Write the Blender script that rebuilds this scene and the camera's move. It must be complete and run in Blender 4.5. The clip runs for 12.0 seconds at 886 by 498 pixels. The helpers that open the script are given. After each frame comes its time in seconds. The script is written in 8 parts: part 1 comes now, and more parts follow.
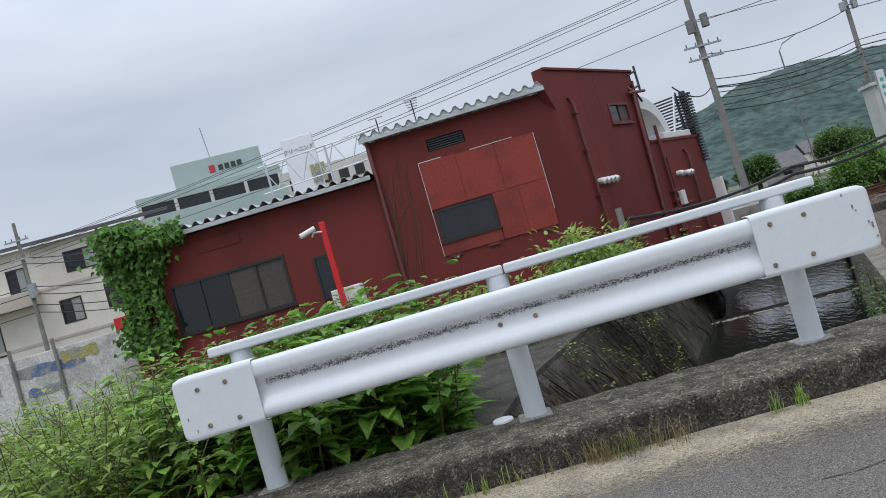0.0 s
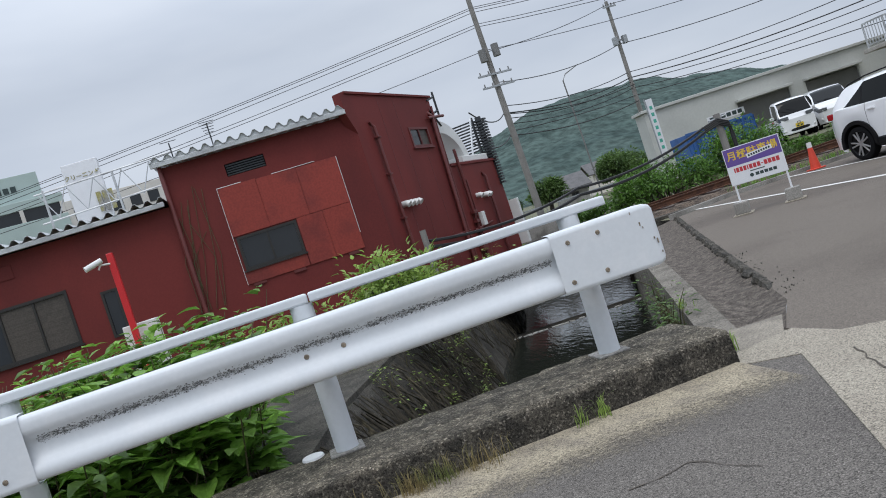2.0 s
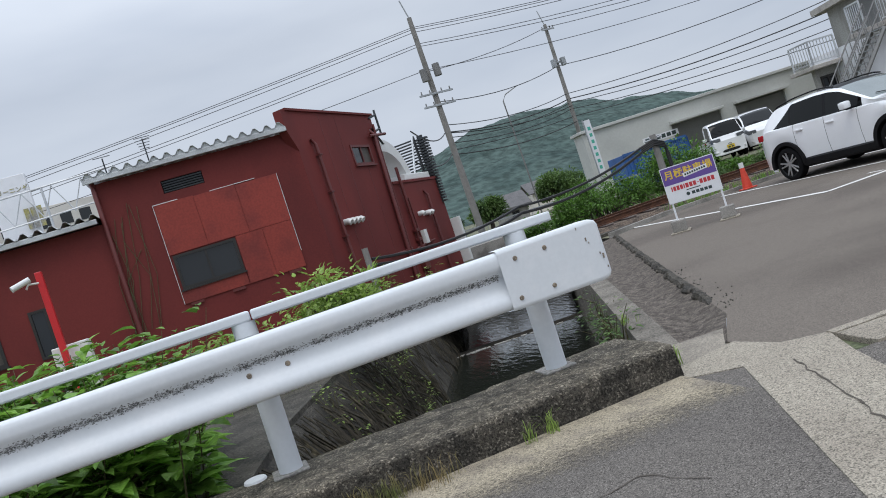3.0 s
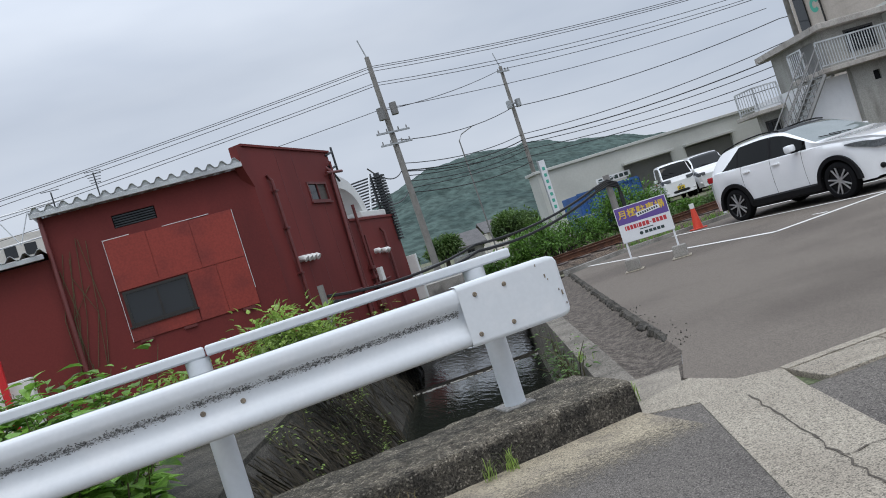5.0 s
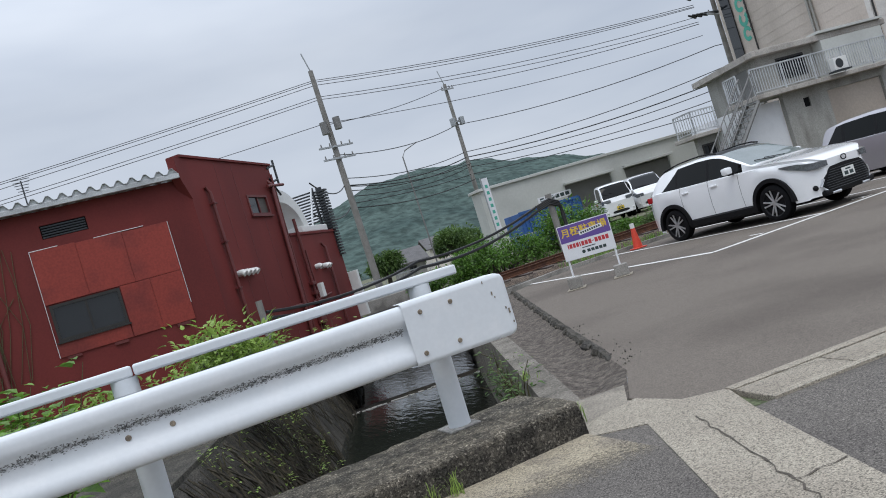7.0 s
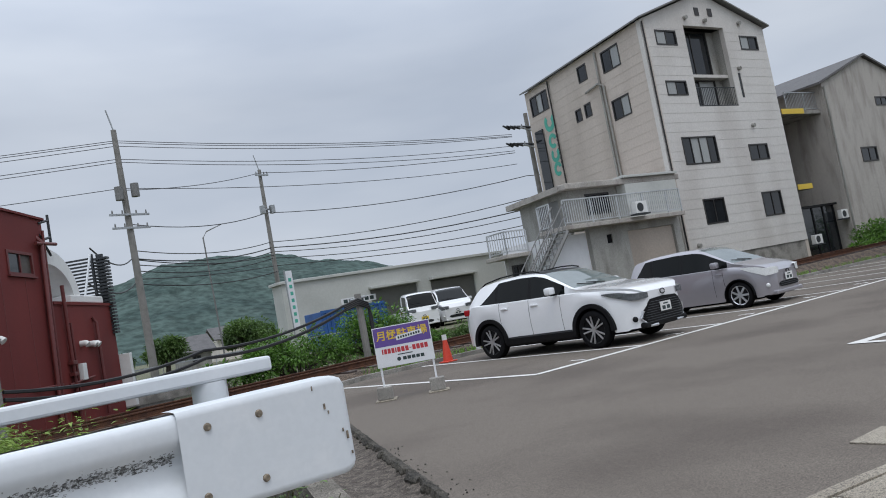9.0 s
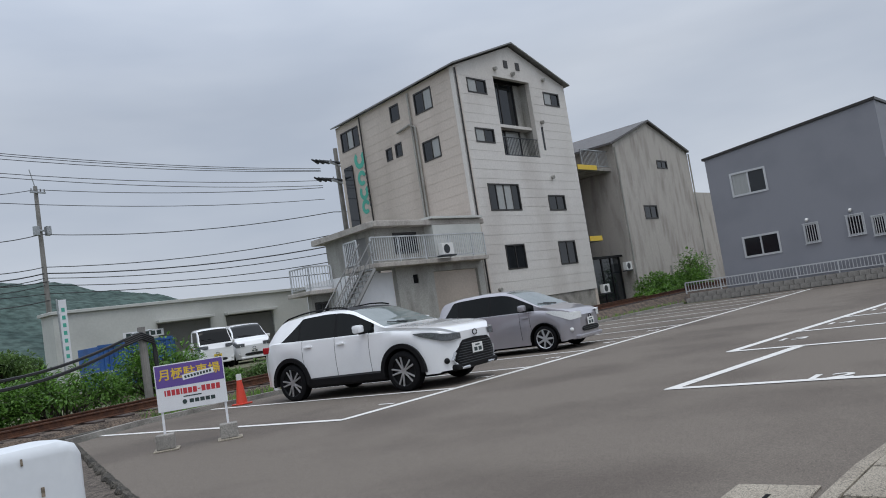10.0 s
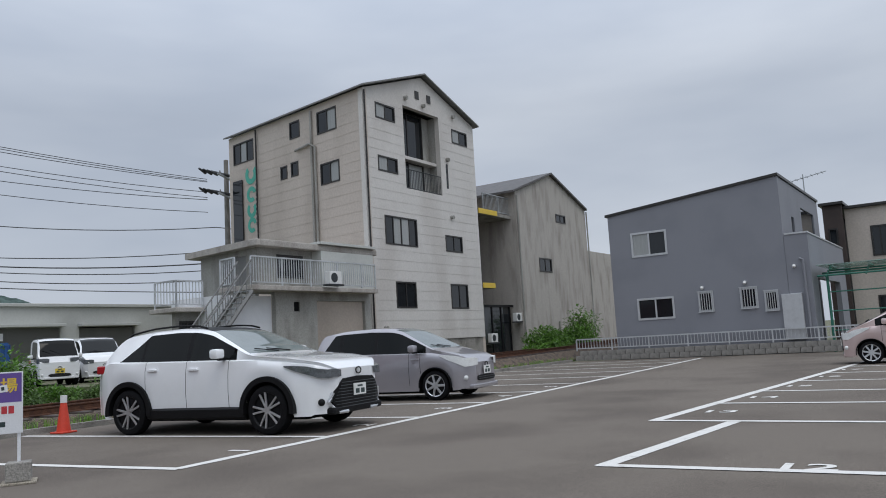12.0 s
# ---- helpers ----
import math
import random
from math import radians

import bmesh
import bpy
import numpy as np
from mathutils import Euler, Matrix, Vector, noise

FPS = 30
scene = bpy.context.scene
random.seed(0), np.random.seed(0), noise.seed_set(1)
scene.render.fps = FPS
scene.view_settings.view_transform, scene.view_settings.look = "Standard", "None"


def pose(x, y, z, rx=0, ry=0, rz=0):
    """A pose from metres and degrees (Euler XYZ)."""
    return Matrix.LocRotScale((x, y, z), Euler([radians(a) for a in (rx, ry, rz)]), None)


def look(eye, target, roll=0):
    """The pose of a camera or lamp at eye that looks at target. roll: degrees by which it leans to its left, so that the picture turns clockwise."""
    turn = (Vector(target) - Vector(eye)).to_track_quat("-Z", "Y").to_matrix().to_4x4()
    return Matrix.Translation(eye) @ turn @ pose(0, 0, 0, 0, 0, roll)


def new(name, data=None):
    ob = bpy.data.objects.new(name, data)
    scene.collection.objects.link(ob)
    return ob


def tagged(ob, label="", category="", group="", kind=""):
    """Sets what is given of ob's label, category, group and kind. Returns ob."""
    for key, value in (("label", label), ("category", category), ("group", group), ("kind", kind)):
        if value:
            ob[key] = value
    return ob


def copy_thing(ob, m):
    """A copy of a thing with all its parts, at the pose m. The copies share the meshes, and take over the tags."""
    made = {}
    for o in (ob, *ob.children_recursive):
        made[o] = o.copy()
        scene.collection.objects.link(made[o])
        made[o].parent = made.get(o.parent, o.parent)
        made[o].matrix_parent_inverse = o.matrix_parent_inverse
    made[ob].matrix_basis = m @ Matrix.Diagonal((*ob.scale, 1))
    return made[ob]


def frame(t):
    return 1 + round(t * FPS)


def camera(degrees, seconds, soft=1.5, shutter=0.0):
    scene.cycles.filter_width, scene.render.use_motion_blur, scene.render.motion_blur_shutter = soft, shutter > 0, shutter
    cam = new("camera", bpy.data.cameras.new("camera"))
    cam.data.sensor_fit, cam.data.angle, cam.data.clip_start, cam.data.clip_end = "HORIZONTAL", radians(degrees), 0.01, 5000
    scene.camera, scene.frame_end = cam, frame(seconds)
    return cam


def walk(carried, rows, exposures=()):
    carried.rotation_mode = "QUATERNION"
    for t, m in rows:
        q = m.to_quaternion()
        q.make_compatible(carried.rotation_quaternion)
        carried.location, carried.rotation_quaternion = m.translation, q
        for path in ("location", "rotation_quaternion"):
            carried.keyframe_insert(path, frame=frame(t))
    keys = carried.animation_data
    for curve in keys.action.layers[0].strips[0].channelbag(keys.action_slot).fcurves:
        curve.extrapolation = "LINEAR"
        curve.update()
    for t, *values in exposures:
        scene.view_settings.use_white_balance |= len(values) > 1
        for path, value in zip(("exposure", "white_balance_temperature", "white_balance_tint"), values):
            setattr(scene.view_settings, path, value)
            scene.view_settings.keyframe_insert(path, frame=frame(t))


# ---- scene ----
cam = camera(58.6, 12.0, 1.0)

PATH = [
    (0, (-0.028, -1.321, 1.248), (-0.106, 0.677, 1.293), -16.1),
    (0.5, (-0.075, -1.237, 1.241), (0.148, 0.749, 1.322), -16.1),
    (1, (-0.054, -1.218, 1.247), (0.277, 0.753, 1.31), -16.9),
    (1.5, (-0.02, -1.174, 1.254), (0.345, 0.793, 1.26), -17.6),
    (2, (-0.002, -1.148, 1.257), (0.4, 0.811, 1.216), -18.1),
    (2.5, (-0.006, -1.128, 1.256), (0.462, 0.815, 1.198), -18.2),
    (3, (-0.028, -1.089, 1.248), (0.526, 0.832, 1.206), -18.1),
    (3.5, (-0.058, -1.058, 1.243), (0.569, 0.841, 1.223), -17.9),
    (5.5, (-0.053, -1.091, 1.243), (0.641, 0.784, 1.261), -17.7),
    (6, (-0.058, -1.114, 1.245), (0.66, 0.753, 1.262), -17.7),
    (6.5, (-0.047, -1.088, 1.246), (0.717, 0.76, 1.254), -17.8),
    (8.5, (0.281, 0.079, 1.243), (1.404, 1.73, 1.349), -11.6),
    (8.6, (0.321, 0.152, 1.237), (1.471, 1.784, 1.354), -11.3),
    (9, (0.521, 0.514, 1.23), (1.811, 2.036, 1.375), -10.4),
    (9.5, (0.778, 0.913, 1.22), (2.247, 2.26, 1.376), -9.6),
    (9.8, (0.963, 1.162, 1.219), (2.534, 2.389, 1.378), -9.2),
    (10, (1.121, 1.304, 1.207), (2.752, 2.45, 1.368), -8.8),
    (10.5, (1.489, 1.61, 1.204), (3.238, 2.565, 1.372), -7.4),
    (11, (2.015, 1.976, 1.189), (3.8, 2.854, 1.39), -4.9),
    (11.5, (2.374, 2.26, 1.169), (4.117, 3.215, 1.399), -2.2),
    (11.6, (2.475, 2.324, 1.159), (4.21, 3.291, 1.394), -2.1),
    (12, (2.765, 2.523, 1.152), (4.539, 3.416, 1.385), -3.3),
]
walk(cam, [(t, look(eye, target, roll)) for t, eye, target, roll in PATH],
     [(0.0, -0.28), (6.5, -0.3), (8.5, -0.36), (10.0, -0.5), (12.0, -0.53)])

# ---- world and light: an overcast day, brighter overhead ----
world = bpy.data.worlds.new("overcast_sky")
scene.world = world
world.use_nodes = True
wn, wl = world.node_tree.nodes, world.node_tree.links
wn.clear()
w_out, w_bg = wn.new("ShaderNodeOutputWorld"), wn.new("ShaderNodeBackground")
w_sky = wn.new("ShaderNodeTexSky")
w_sky.sky_type, w_sky.sun_disc = "NISHITA", False
w_sky.sun_elevation, w_sky.sun_rotation = radians(62), radians(150)
w_sky.dust_density = 4.0
w_co, w_sep, w_map = wn.new("ShaderNodeTexCoord"), wn.new("ShaderNodeSeparateXYZ"), wn.new("ShaderNodeMapping")
w_map.inputs["Scale"].default_value = (1.2, 1.2, 4.5)
w_cloud = wn.new("ShaderNodeTexNoise")
w_cloud.inputs["Scale"].default_value, w_cloud.inputs["Detail"].default_value = 1.7, 4.0
w_cloud.inputs["Roughness"].default_value = 0.5
w_ramp = wn.new("ShaderNodeValToRGB")
w_ramp.color_ramp.elements[0].position, w_ramp.color_ramp.elements[0].color = 0.3, (0.425, 0.48, 0.575, 1)
w_ramp.color_ramp.elements[1].position, w_ramp.color_ramp.elements[1].color = 0.72, (0.585, 0.635, 0.715, 1)
w_up = wn.new("ShaderNodeMapRange")
for k, v in (("From Min", 0.28), ("From Max", 1.0), ("To Min", 1.33), ("To Max", 3.6)):
    w_up.inputs[k].default_value = v
w_mul, w_add = wn.new("ShaderNodeVectorMath"), wn.new("ShaderNodeVectorMath")
w_mul.operation, w_add.operation = "SCALE", "MULTIPLY_ADD"
w_add.inputs[1].default_value = (0.012, 0.012, 0.012)
wl.new(w_co.outputs["Generated"], w_map.inputs["Vector"])
wl.new(w_co.outputs["Generated"], w_sep.inputs[0])
wl.new(w_map.outputs[0], w_cloud.inputs["Vector"])
wl.new(w_cloud.outputs["Fac"], w_ramp.inputs["Fac"])
wl.new(w_sep.outputs["Z"], w_up.inputs["Value"])
wl.new(w_ramp.outputs["Color"], w_mul.inputs[0])
wl.new(w_up.outputs[0], w_mul.inputs["Scale"])
wl.new(w_sky.outputs[0], w_add.inputs[0])
wl.new(w_mul.outputs[0], w_add.inputs[2])
wl.new(w_add.outputs[0], w_bg.inputs["Color"])
wl.new(w_bg.outputs[0], w_out.inputs["Surface"])
w_bg.inputs["Strength"].default_value = 1.0
sun_data = bpy.data.lights.new("sun", "SUN")
sun_data.energy, sun_data.angle, sun_data.color = 0.95, radians(25), (1.0, 0.95, 0.88)
sun = new("sun", sun_data)
sun.matrix_world = look((0, 0, 60), (14, 26, 0))

# ---- materials ----
def mat(name, color, rough=0.7, metal=0.0, var=0.25, scale=6.0, fine=90.0, bump=0.15, dist=0.01, spec=0.5,
        color2=None, patch=(0.45, 0.65), coat=0.0, stretch=(1, 1, 1), island=0.0, objr=0.0, trans=0.0, speck=None):
    """A surface with two scales of variation: large stains towards color2 and fine grain, both in relief too."""
    m = bpy.data.materials.new(name)
    m.use_nodes = True
    n, l = m.node_tree.nodes, m.node_tree.links
    b = n["Principled BSDF"]
    b.inputs["Roughness"].default_value, b.inputs["Metallic"].default_value = rough, metal
    b.inputs["Specular IOR Level"].default_value, b.inputs["Coat Weight"].default_value = spec, coat
    b.inputs["Coat Roughness"].default_value = 0.05
    b.inputs["Transmission Weight"].default_value = trans
    co, mp = n.new("ShaderNodeTexCoord"), n.new("ShaderNodeMapping")
    mp.inputs["Scale"].default_value = stretch
    l.new(co.outputs["Object"], mp.inputs["Vector"])
    big, small = n.new("ShaderNodeTexNoise"), n.new("ShaderNodeTexNoise")
    big.inputs["Scale"].default_value, big.inputs["Detail"].default_value = scale, 6
    small.inputs["Scale"].default_value, small.inputs["Detail"].default_value = fine, 3
    l.new(mp.outputs[0], big.inputs["Vector"])
    l.new(co.outputs["Object"], small.inputs["Vector"])
    ramp = n.new("ShaderNodeMapRange")
    ramp.inputs["From Min"].default_value, ramp.inputs["From Max"].default_value = patch
    l.new(big.outputs["Fac"], ramp.inputs["Value"])
    c2 = color2 or tuple(c * (1 - var) for c in color)
    mix = n.new("ShaderNodeMix")
    mix.data_type = "RGBA"
    mix.inputs["A"].default_value, mix.inputs["B"].default_value = (*color, 1), (*c2, 1)
    l.new(ramp.outputs[0], mix.inputs["Factor"])
    grain = n.new("ShaderNodeMapRange")
    grain.inputs["From Min"].default_value, grain.inputs["From Max"].default_value = 0.36, 0.64
    grain.inputs["To Min"].default_value, grain.inputs["To Max"].default_value = 1 - var, 1 + var
    l.new(small.outputs["Fac"], grain.inputs["Value"])
    tone = n.new("ShaderNodeVectorMath")
    tone.operation = "SCALE"
    l.new(mix.outputs["Result"], tone.inputs[0])
    l.new(grain.outputs[0], tone.inputs["Scale"])
    if speck:
        # single stones: cells that are paler or darker than the binder; speck = (cell scale, dark factor, pale factor, share)
        vo, sp_c, st = n.new("ShaderNodeTexVoronoi"), n.new("ShaderNodeSeparateColor"), n.new("ShaderNodeValToRGB")
        vo.inputs["Scale"].default_value = speck[0]
        st.color_ramp.interpolation = "CONSTANT"
        els = st.color_ramp.elements
        els[0].position, els[0].color = 0.0, (*[speck[1] / 3] * 3, 1)
        els[1].position, els[1].color = speck[3], (*[1 / 3] * 3, 1)
        for at, k in ((1 - speck[3], 0.5 + 0.5 * speck[2]), (1 - 0.4 * speck[3], speck[2])):
            els.new(at).color = (*[k / 3] * 3, 1)
        l.new(co.outputs["Object"], vo.inputs["Vector"])
        l.new(vo.outputs["Color"], sp_c.inputs[0])
        l.new(sp_c.outputs[0], st.inputs["Fac"])
        three, mul = n.new("ShaderNodeVectorMath"), n.new("ShaderNodeVectorMath")
        three.operation, mul.operation = "SCALE", "MULTIPLY"
        three.inputs["Scale"].default_value = 3.0
        l.new(st.outputs["Color"], three.inputs[0])
        l.new(three.outputs[0], mul.inputs[0])
        l.new(tone.outputs[0], mul.inputs[1])
        tone = mul
    last = tone
    if island or objr:
        src = n.new("ShaderNodeNewGeometry").outputs["Random Per Island"] if island else n.new("ShaderNodeObjectInfo").outputs["Random"]
        rr = n.new("ShaderNodeMapRange")
        rr.inputs["To Min"].default_value, rr.inputs["To Max"].default_value = 1 - (island or objr), 1 + (island or objr)
        l.new(src, rr.inputs["Value"])
        last = n.new("ShaderNodeVectorMath")
        last.operation = "SCALE"
        l.new(tone.outputs[0], last.inputs[0])
        l.new(rr.outputs[0], last.inputs["Scale"])
    l.new(last.outputs[0], b.inputs["Base Color"])
    if bump:
        bp = n.new("ShaderNodeBump")
        bp.inputs["Strength"].default_value, bp.inputs["Distance"].default_value = bump, dist
        l.new(small.outputs["Fac"], bp.inputs["Height"])
        l.new(bp.outputs[0], b.inputs["Normal"])
    return m


ASPHALT = mat("road_asphalt", (0.142, 0.129, 0.115), 0.92, var=0.3, scale=0.9, fine=170, bump=0.6, dist=0.004, color2=(0.115, 0.104, 0.094), spec=0.2, speck=(180, 0.5, 1.7, 0.22))
LOT = mat("lot_asphalt", (0.162, 0.14, 0.118), 0.92, var=0.22, scale=0.4, fine=120, bump=0.5, dist=0.004, color2=(0.118, 0.1, 0.085), spec=0.2, speck=(130, 0.75, 1.3, 0.2))
SAND = mat("sandy_silt", (0.36, 0.31, 0.225), 0.95, var=0.35, scale=5, fine=160, bump=0.6, dist=0.004, color2=(0.25, 0.215, 0.165), speck=(120, 0.55, 1.25, 0.2))
CONC = mat("old_concrete", (0.3, 0.285, 0.26), 0.9, var=0.25, scale=2.2, fine=60, bump=0.5, dist=0.01, color2=(0.17, 0.16, 0.145))
CONC_GUTTER = mat("pebbled_concrete", (0.35, 0.312, 0.25), 0.92, var=0.3, scale=1.1, fine=150, bump=0.8, dist=0.006, color2=(0.285, 0.25, 0.2), speck=(150, 0.5, 1.25, 0.22))
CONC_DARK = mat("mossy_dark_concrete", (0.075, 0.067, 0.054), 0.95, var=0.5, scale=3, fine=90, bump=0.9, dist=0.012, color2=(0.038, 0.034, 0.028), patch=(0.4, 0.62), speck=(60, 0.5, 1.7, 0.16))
CONC_KERB = mat("rough_kerb_concrete", (0.075, 0.067, 0.055), 0.95, var=0.5, scale=9, fine=150, bump=1.0, dist=0.01, color2=(0.036, 0.033, 0.028), patch=(0.4, 0.62), spec=0.2, speck=(95, 0.5, 2.6, 0.17))
FILLET = mat("tan_mortar", (0.29, 0.258, 0.21), 0.92, var=0.3, scale=3, fine=120, bump=0.6, dist=0.005, color2=(0.2, 0.178, 0.145), patch=(0.42, 0.68), speck=(150, 0.6, 1.2, 0.2))
CONC_TAN = mat("tan_stream_concrete", (0.2, 0.18, 0.15), 0.92, var=0.3, scale=3, fine=80, bump=0.7, dist=0.01, color2=(0.11, 0.098, 0.08), patch=(0.4, 0.7), speck=(70, 0.6, 1.4, 0.2))
BLIND = mat("brown_window_blind", (0.075, 0.062, 0.052), 0.5, var=0.2, scale=3, fine=30, stretch=(0.3, 0.3, 14))
CONC_WALL = mat("stained_render_wall", (0.42, 0.392, 0.358), 0.9, var=0.14, scale=1.3, fine=22, bump=0.2, color2=(0.25, 0.225, 0.2), patch=(0.47, 0.78), stretch=(1.6, 1.6, 0.35))
GROUND = mat("bare_ground", (0.15, 0.14, 0.09), 0.95, var=0.4, scale=0.7, fine=30, bump=0.6, dist=0.03, color2=(0.07, 0.1, 0.04))
BALLAST = mat("brown_ballast", (0.14, 0.105, 0.08), 0.95, var=0.5, scale=5, fine=35, bump=1.0, dist=0.03, color2=(0.07, 0.055, 0.045))
WHITE_STEEL = mat("white_painted_steel", (0.68, 0.71, 0.735), 0.5, var=0.015, scale=5, fine=40, bump=0.02, color2=(0.74, 0.755, 0.77), patch=(0.5, 0.8))
GRIME = mat("speckled_grime", (0.2, 0.205, 0.205), 0.85, var=0.6, scale=30, fine=120, bump=0.2, color2=(0.5, 0.51, 0.52), patch=(0.48, 0.6))
BOLT = mat("tarnished_bolt", (0.3, 0.25, 0.19), 0.55, 0.6, var=0.3, scale=60)
RED_WALL = mat("dark_red_painted_wall", (0.17, 0.029, 0.026), 0.65, spec=0.25, var=0.06, scale=0.6, fine=30, bump=0.06, dist=0.006, color2=(0.115, 0.022, 0.021), patch=(0.42, 0.72), stretch=(1, 1, 0.45))
RED_PANEL = mat("brick_red_panel", (0.27, 0.045, 0.034), 0.55, spec=0.3, var=0.1, scale=1.1, fine=20, bump=0.06, color2=(0.19, 0.035, 0.03), objr=0.1)
RED_TRIM = mat("dark_red_pipe_paint", (0.13, 0.024, 0.022), 0.5, var=0.15, scale=3)
SIGNAL_RED = mat("bright_red_paint", (0.6, 0.02, 0.025), 0.4, var=0.06, scale=4, bump=0.03)
ROOF_METAL = mat("pale_roof_sheet", (0.55, 0.57, 0.58), 0.45, 0.3, var=0.15, scale=2, bump=0.05, color2=(0.4, 0.41, 0.42))
DARK_METAL = mat("dark_grey_metal", (0.05, 0.055, 0.06), 0.5, 0.4, var=0.2, scale=4)
GREY_METAL = mat("galvanised_metal", (0.4, 0.42, 0.43), 0.45, 0.6, var=0.15, scale=6)
RUST = mat("rusty_steel", (0.13, 0.06, 0.035), 0.7, 0.5, var=0.35, scale=8, color2=(0.08, 0.04, 0.028))
BLACK = mat("black_rubber", (0.008, 0.008, 0.009), 0.8, var=0.2, scale=10, bump=0.08, spec=0.12)
BLACK_PLASTIC = mat("black_plastic", (0.01, 0.01, 0.011), 0.5, var=0.15, scale=12, bump=0.05, spec=0.15)
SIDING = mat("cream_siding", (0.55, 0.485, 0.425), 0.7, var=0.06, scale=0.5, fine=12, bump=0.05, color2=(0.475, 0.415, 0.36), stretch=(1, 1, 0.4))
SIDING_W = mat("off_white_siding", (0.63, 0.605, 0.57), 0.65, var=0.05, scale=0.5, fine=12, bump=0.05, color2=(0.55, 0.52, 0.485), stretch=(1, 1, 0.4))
GREY_RENDER = mat("blue_grey_render", (0.235, 0.24, 0.264), 0.85, var=0.04, scale=0.7, fine=60, bump=0.12, color2=(0.215, 0.22, 0.243))
BEIGE = mat("beige_render", (0.76, 0.71, 0.64), 0.8, var=0.06, scale=0.6, fine=25, color2=(0.68, 0.625, 0.555))
BROWN = mat("dark_brown_cladding", (0.05, 0.035, 0.03), 0.7, var=0.15, scale=2)
SAGE = mat("pale_sage_panels", (0.4, 0.49, 0.47), 0.6, var=0.05, scale=0.5)
SHED = mat("pale_shed_cladding", (0.52, 0.53, 0.5), 0.6, var=0.03, scale=0.5, fine=10, bump=0.02, color2=(0.46, 0.47, 0.445))
SHUTTER = mat("grey_shutter_steel", (0.2, 0.2, 0.195), 0.6, 0.2, var=0.1, scale=1.5)
ANNEX = mat("weathered_grey_render", (0.335, 0.33, 0.305), 0.85, var=0.14, scale=1.2, fine=24, bump=0.2, color2=(0.2, 0.192, 0.172), patch=(0.46, 0.72), stretch=(1.4, 1.4, 0.4))
FRAME_DARK = mat("bronze_window_frame", (0.045, 0.042, 0.04), 0.4, 0.5, var=0.1)
FRAME_LIGHT = mat("silver_window_frame", (0.55, 0.56, 0.57), 0.4, 0.4, var=0.08)
GLASS = mat("dark_window_glass", (0.016, 0.019, 0.022), 0.06, var=0.15, scale=0.6, bump=0, spec=0.5)
CURTAIN = mat("pane_with_curtain", (0.33, 0.34, 0.33), 0.12, var=0.1, scale=3, bump=0, spec=0.7, stretch=(6, 6, 0.3))
CAR_GLASS = mat("tinted_car_glass", (0.004, 0.005, 0.005), 0.03, var=0.05, bump=0, spec=0.2)
# opaque pale base colour paints the sky's reflection into the windscreen
WINDSCREEN = mat("sky_pale_windscreen", (0.16, 0.19, 0.185), 0.03, var=0.1, scale=2, bump=0, spec=0.9)
CAR_WHITE = mat("pearl_white_paint", (0.85, 0.86, 0.87), 0.25, var=0.015, bump=0, coat=1.0)
CAR_SILVER = mat("silver_lilac_paint", (0.36, 0.345, 0.37), 0.3, 0.45, var=0.02, bump=0, coat=1.0)
CAR_PINK = mat("pale_pink_paint", (0.55, 0.42, 0.4), 0.3, 0.2, var=0.02, bump=0, coat=1.0)
ALLOY = mat("polished_alloy", (0.62, 0.63, 0.65), 0.3, 0.8, var=0.08)
LAMP = mat("lamp_lens", (0.78, 0.79, 0.78), 0.08, var=0.1, bump=0, spec=0.9)
LAMP_DARK = mat("smoked_lamp_lens", (0.12, 0.13, 0.14), 0.08, var=0.3, scale=14, bump=0, spec=0.9)
TAIL = mat("red_lamp_lens", (0.4, 0.02, 0.025), 0.15, var=0.1, bump=0)
PLATE = mat("white_plate", (0.75, 0.75, 0.73), 0.45, var=0.04, bump=0)
PLATE_Y = mat("yellow_plate", (0.75, 0.55, 0.05), 0.45, var=0.04, bump=0)
INK = mat("dark_ink", (0.03, 0.05, 0.05), 0.6, var=0.1, bump=0)
LINE = mat("white_road_paint", (0.68, 0.665, 0.63), 0.7, var=0.1, scale=9, fine=140, bump=0.3, dist=0.003, color2=(0.5, 0.485, 0.455), patch=(0.55, 0.75))
PURPLE = mat("violet_print", (0.13, 0.075, 0.3), 0.5, var=0.04, bump=0)
YELLOW = mat("yellow_print", (0.72, 0.5, 0.05), 0.5, var=0.04, bump=0)
RED_INK = mat("red_print", (0.5, 0.04, 0.05), 0.5, var=0.04, bump=0)
BOARD = mat("white_sign_board", (0.75, 0.76, 0.78), 0.5, var=0.04, scale=4, bump=0.03)
TEAL = mat("sea_green_print", (0.08, 0.42, 0.32), 0.6, var=0.12, scale=1.5)
POLE = mat("concrete_pole", (0.24, 0.23, 0.215), 0.85, var=0.12, scale=2, color2=(0.18, 0.175, 0.16))
WIRE = mat("black_cable", (0.02, 0.02, 0.022), 0.6, var=0.1, bump=0)
LEAF = mat("broad_green_leaf", (0.19, 0.35, 0.055), 0.5, var=0.15, scale=3, fine=40, color2=(0.1, 0.22, 0.035), island=0.55, bump=0.1)
LEAF_PALE = mat("pale_weed_leaf", (0.3, 0.42, 0.1), 0.55, var=0.15, scale=3, fine=40, color2=(0.19, 0.29, 0.06), island=0.4, bump=0.1)
LEAF_IVY = mat("ivy_leaf", (0.1, 0.21, 0.035), 0.5, var=0.15, scale=3, fine=40, color2=(0.13, 0.26, 0.045), island=0.5, bump=0.1)
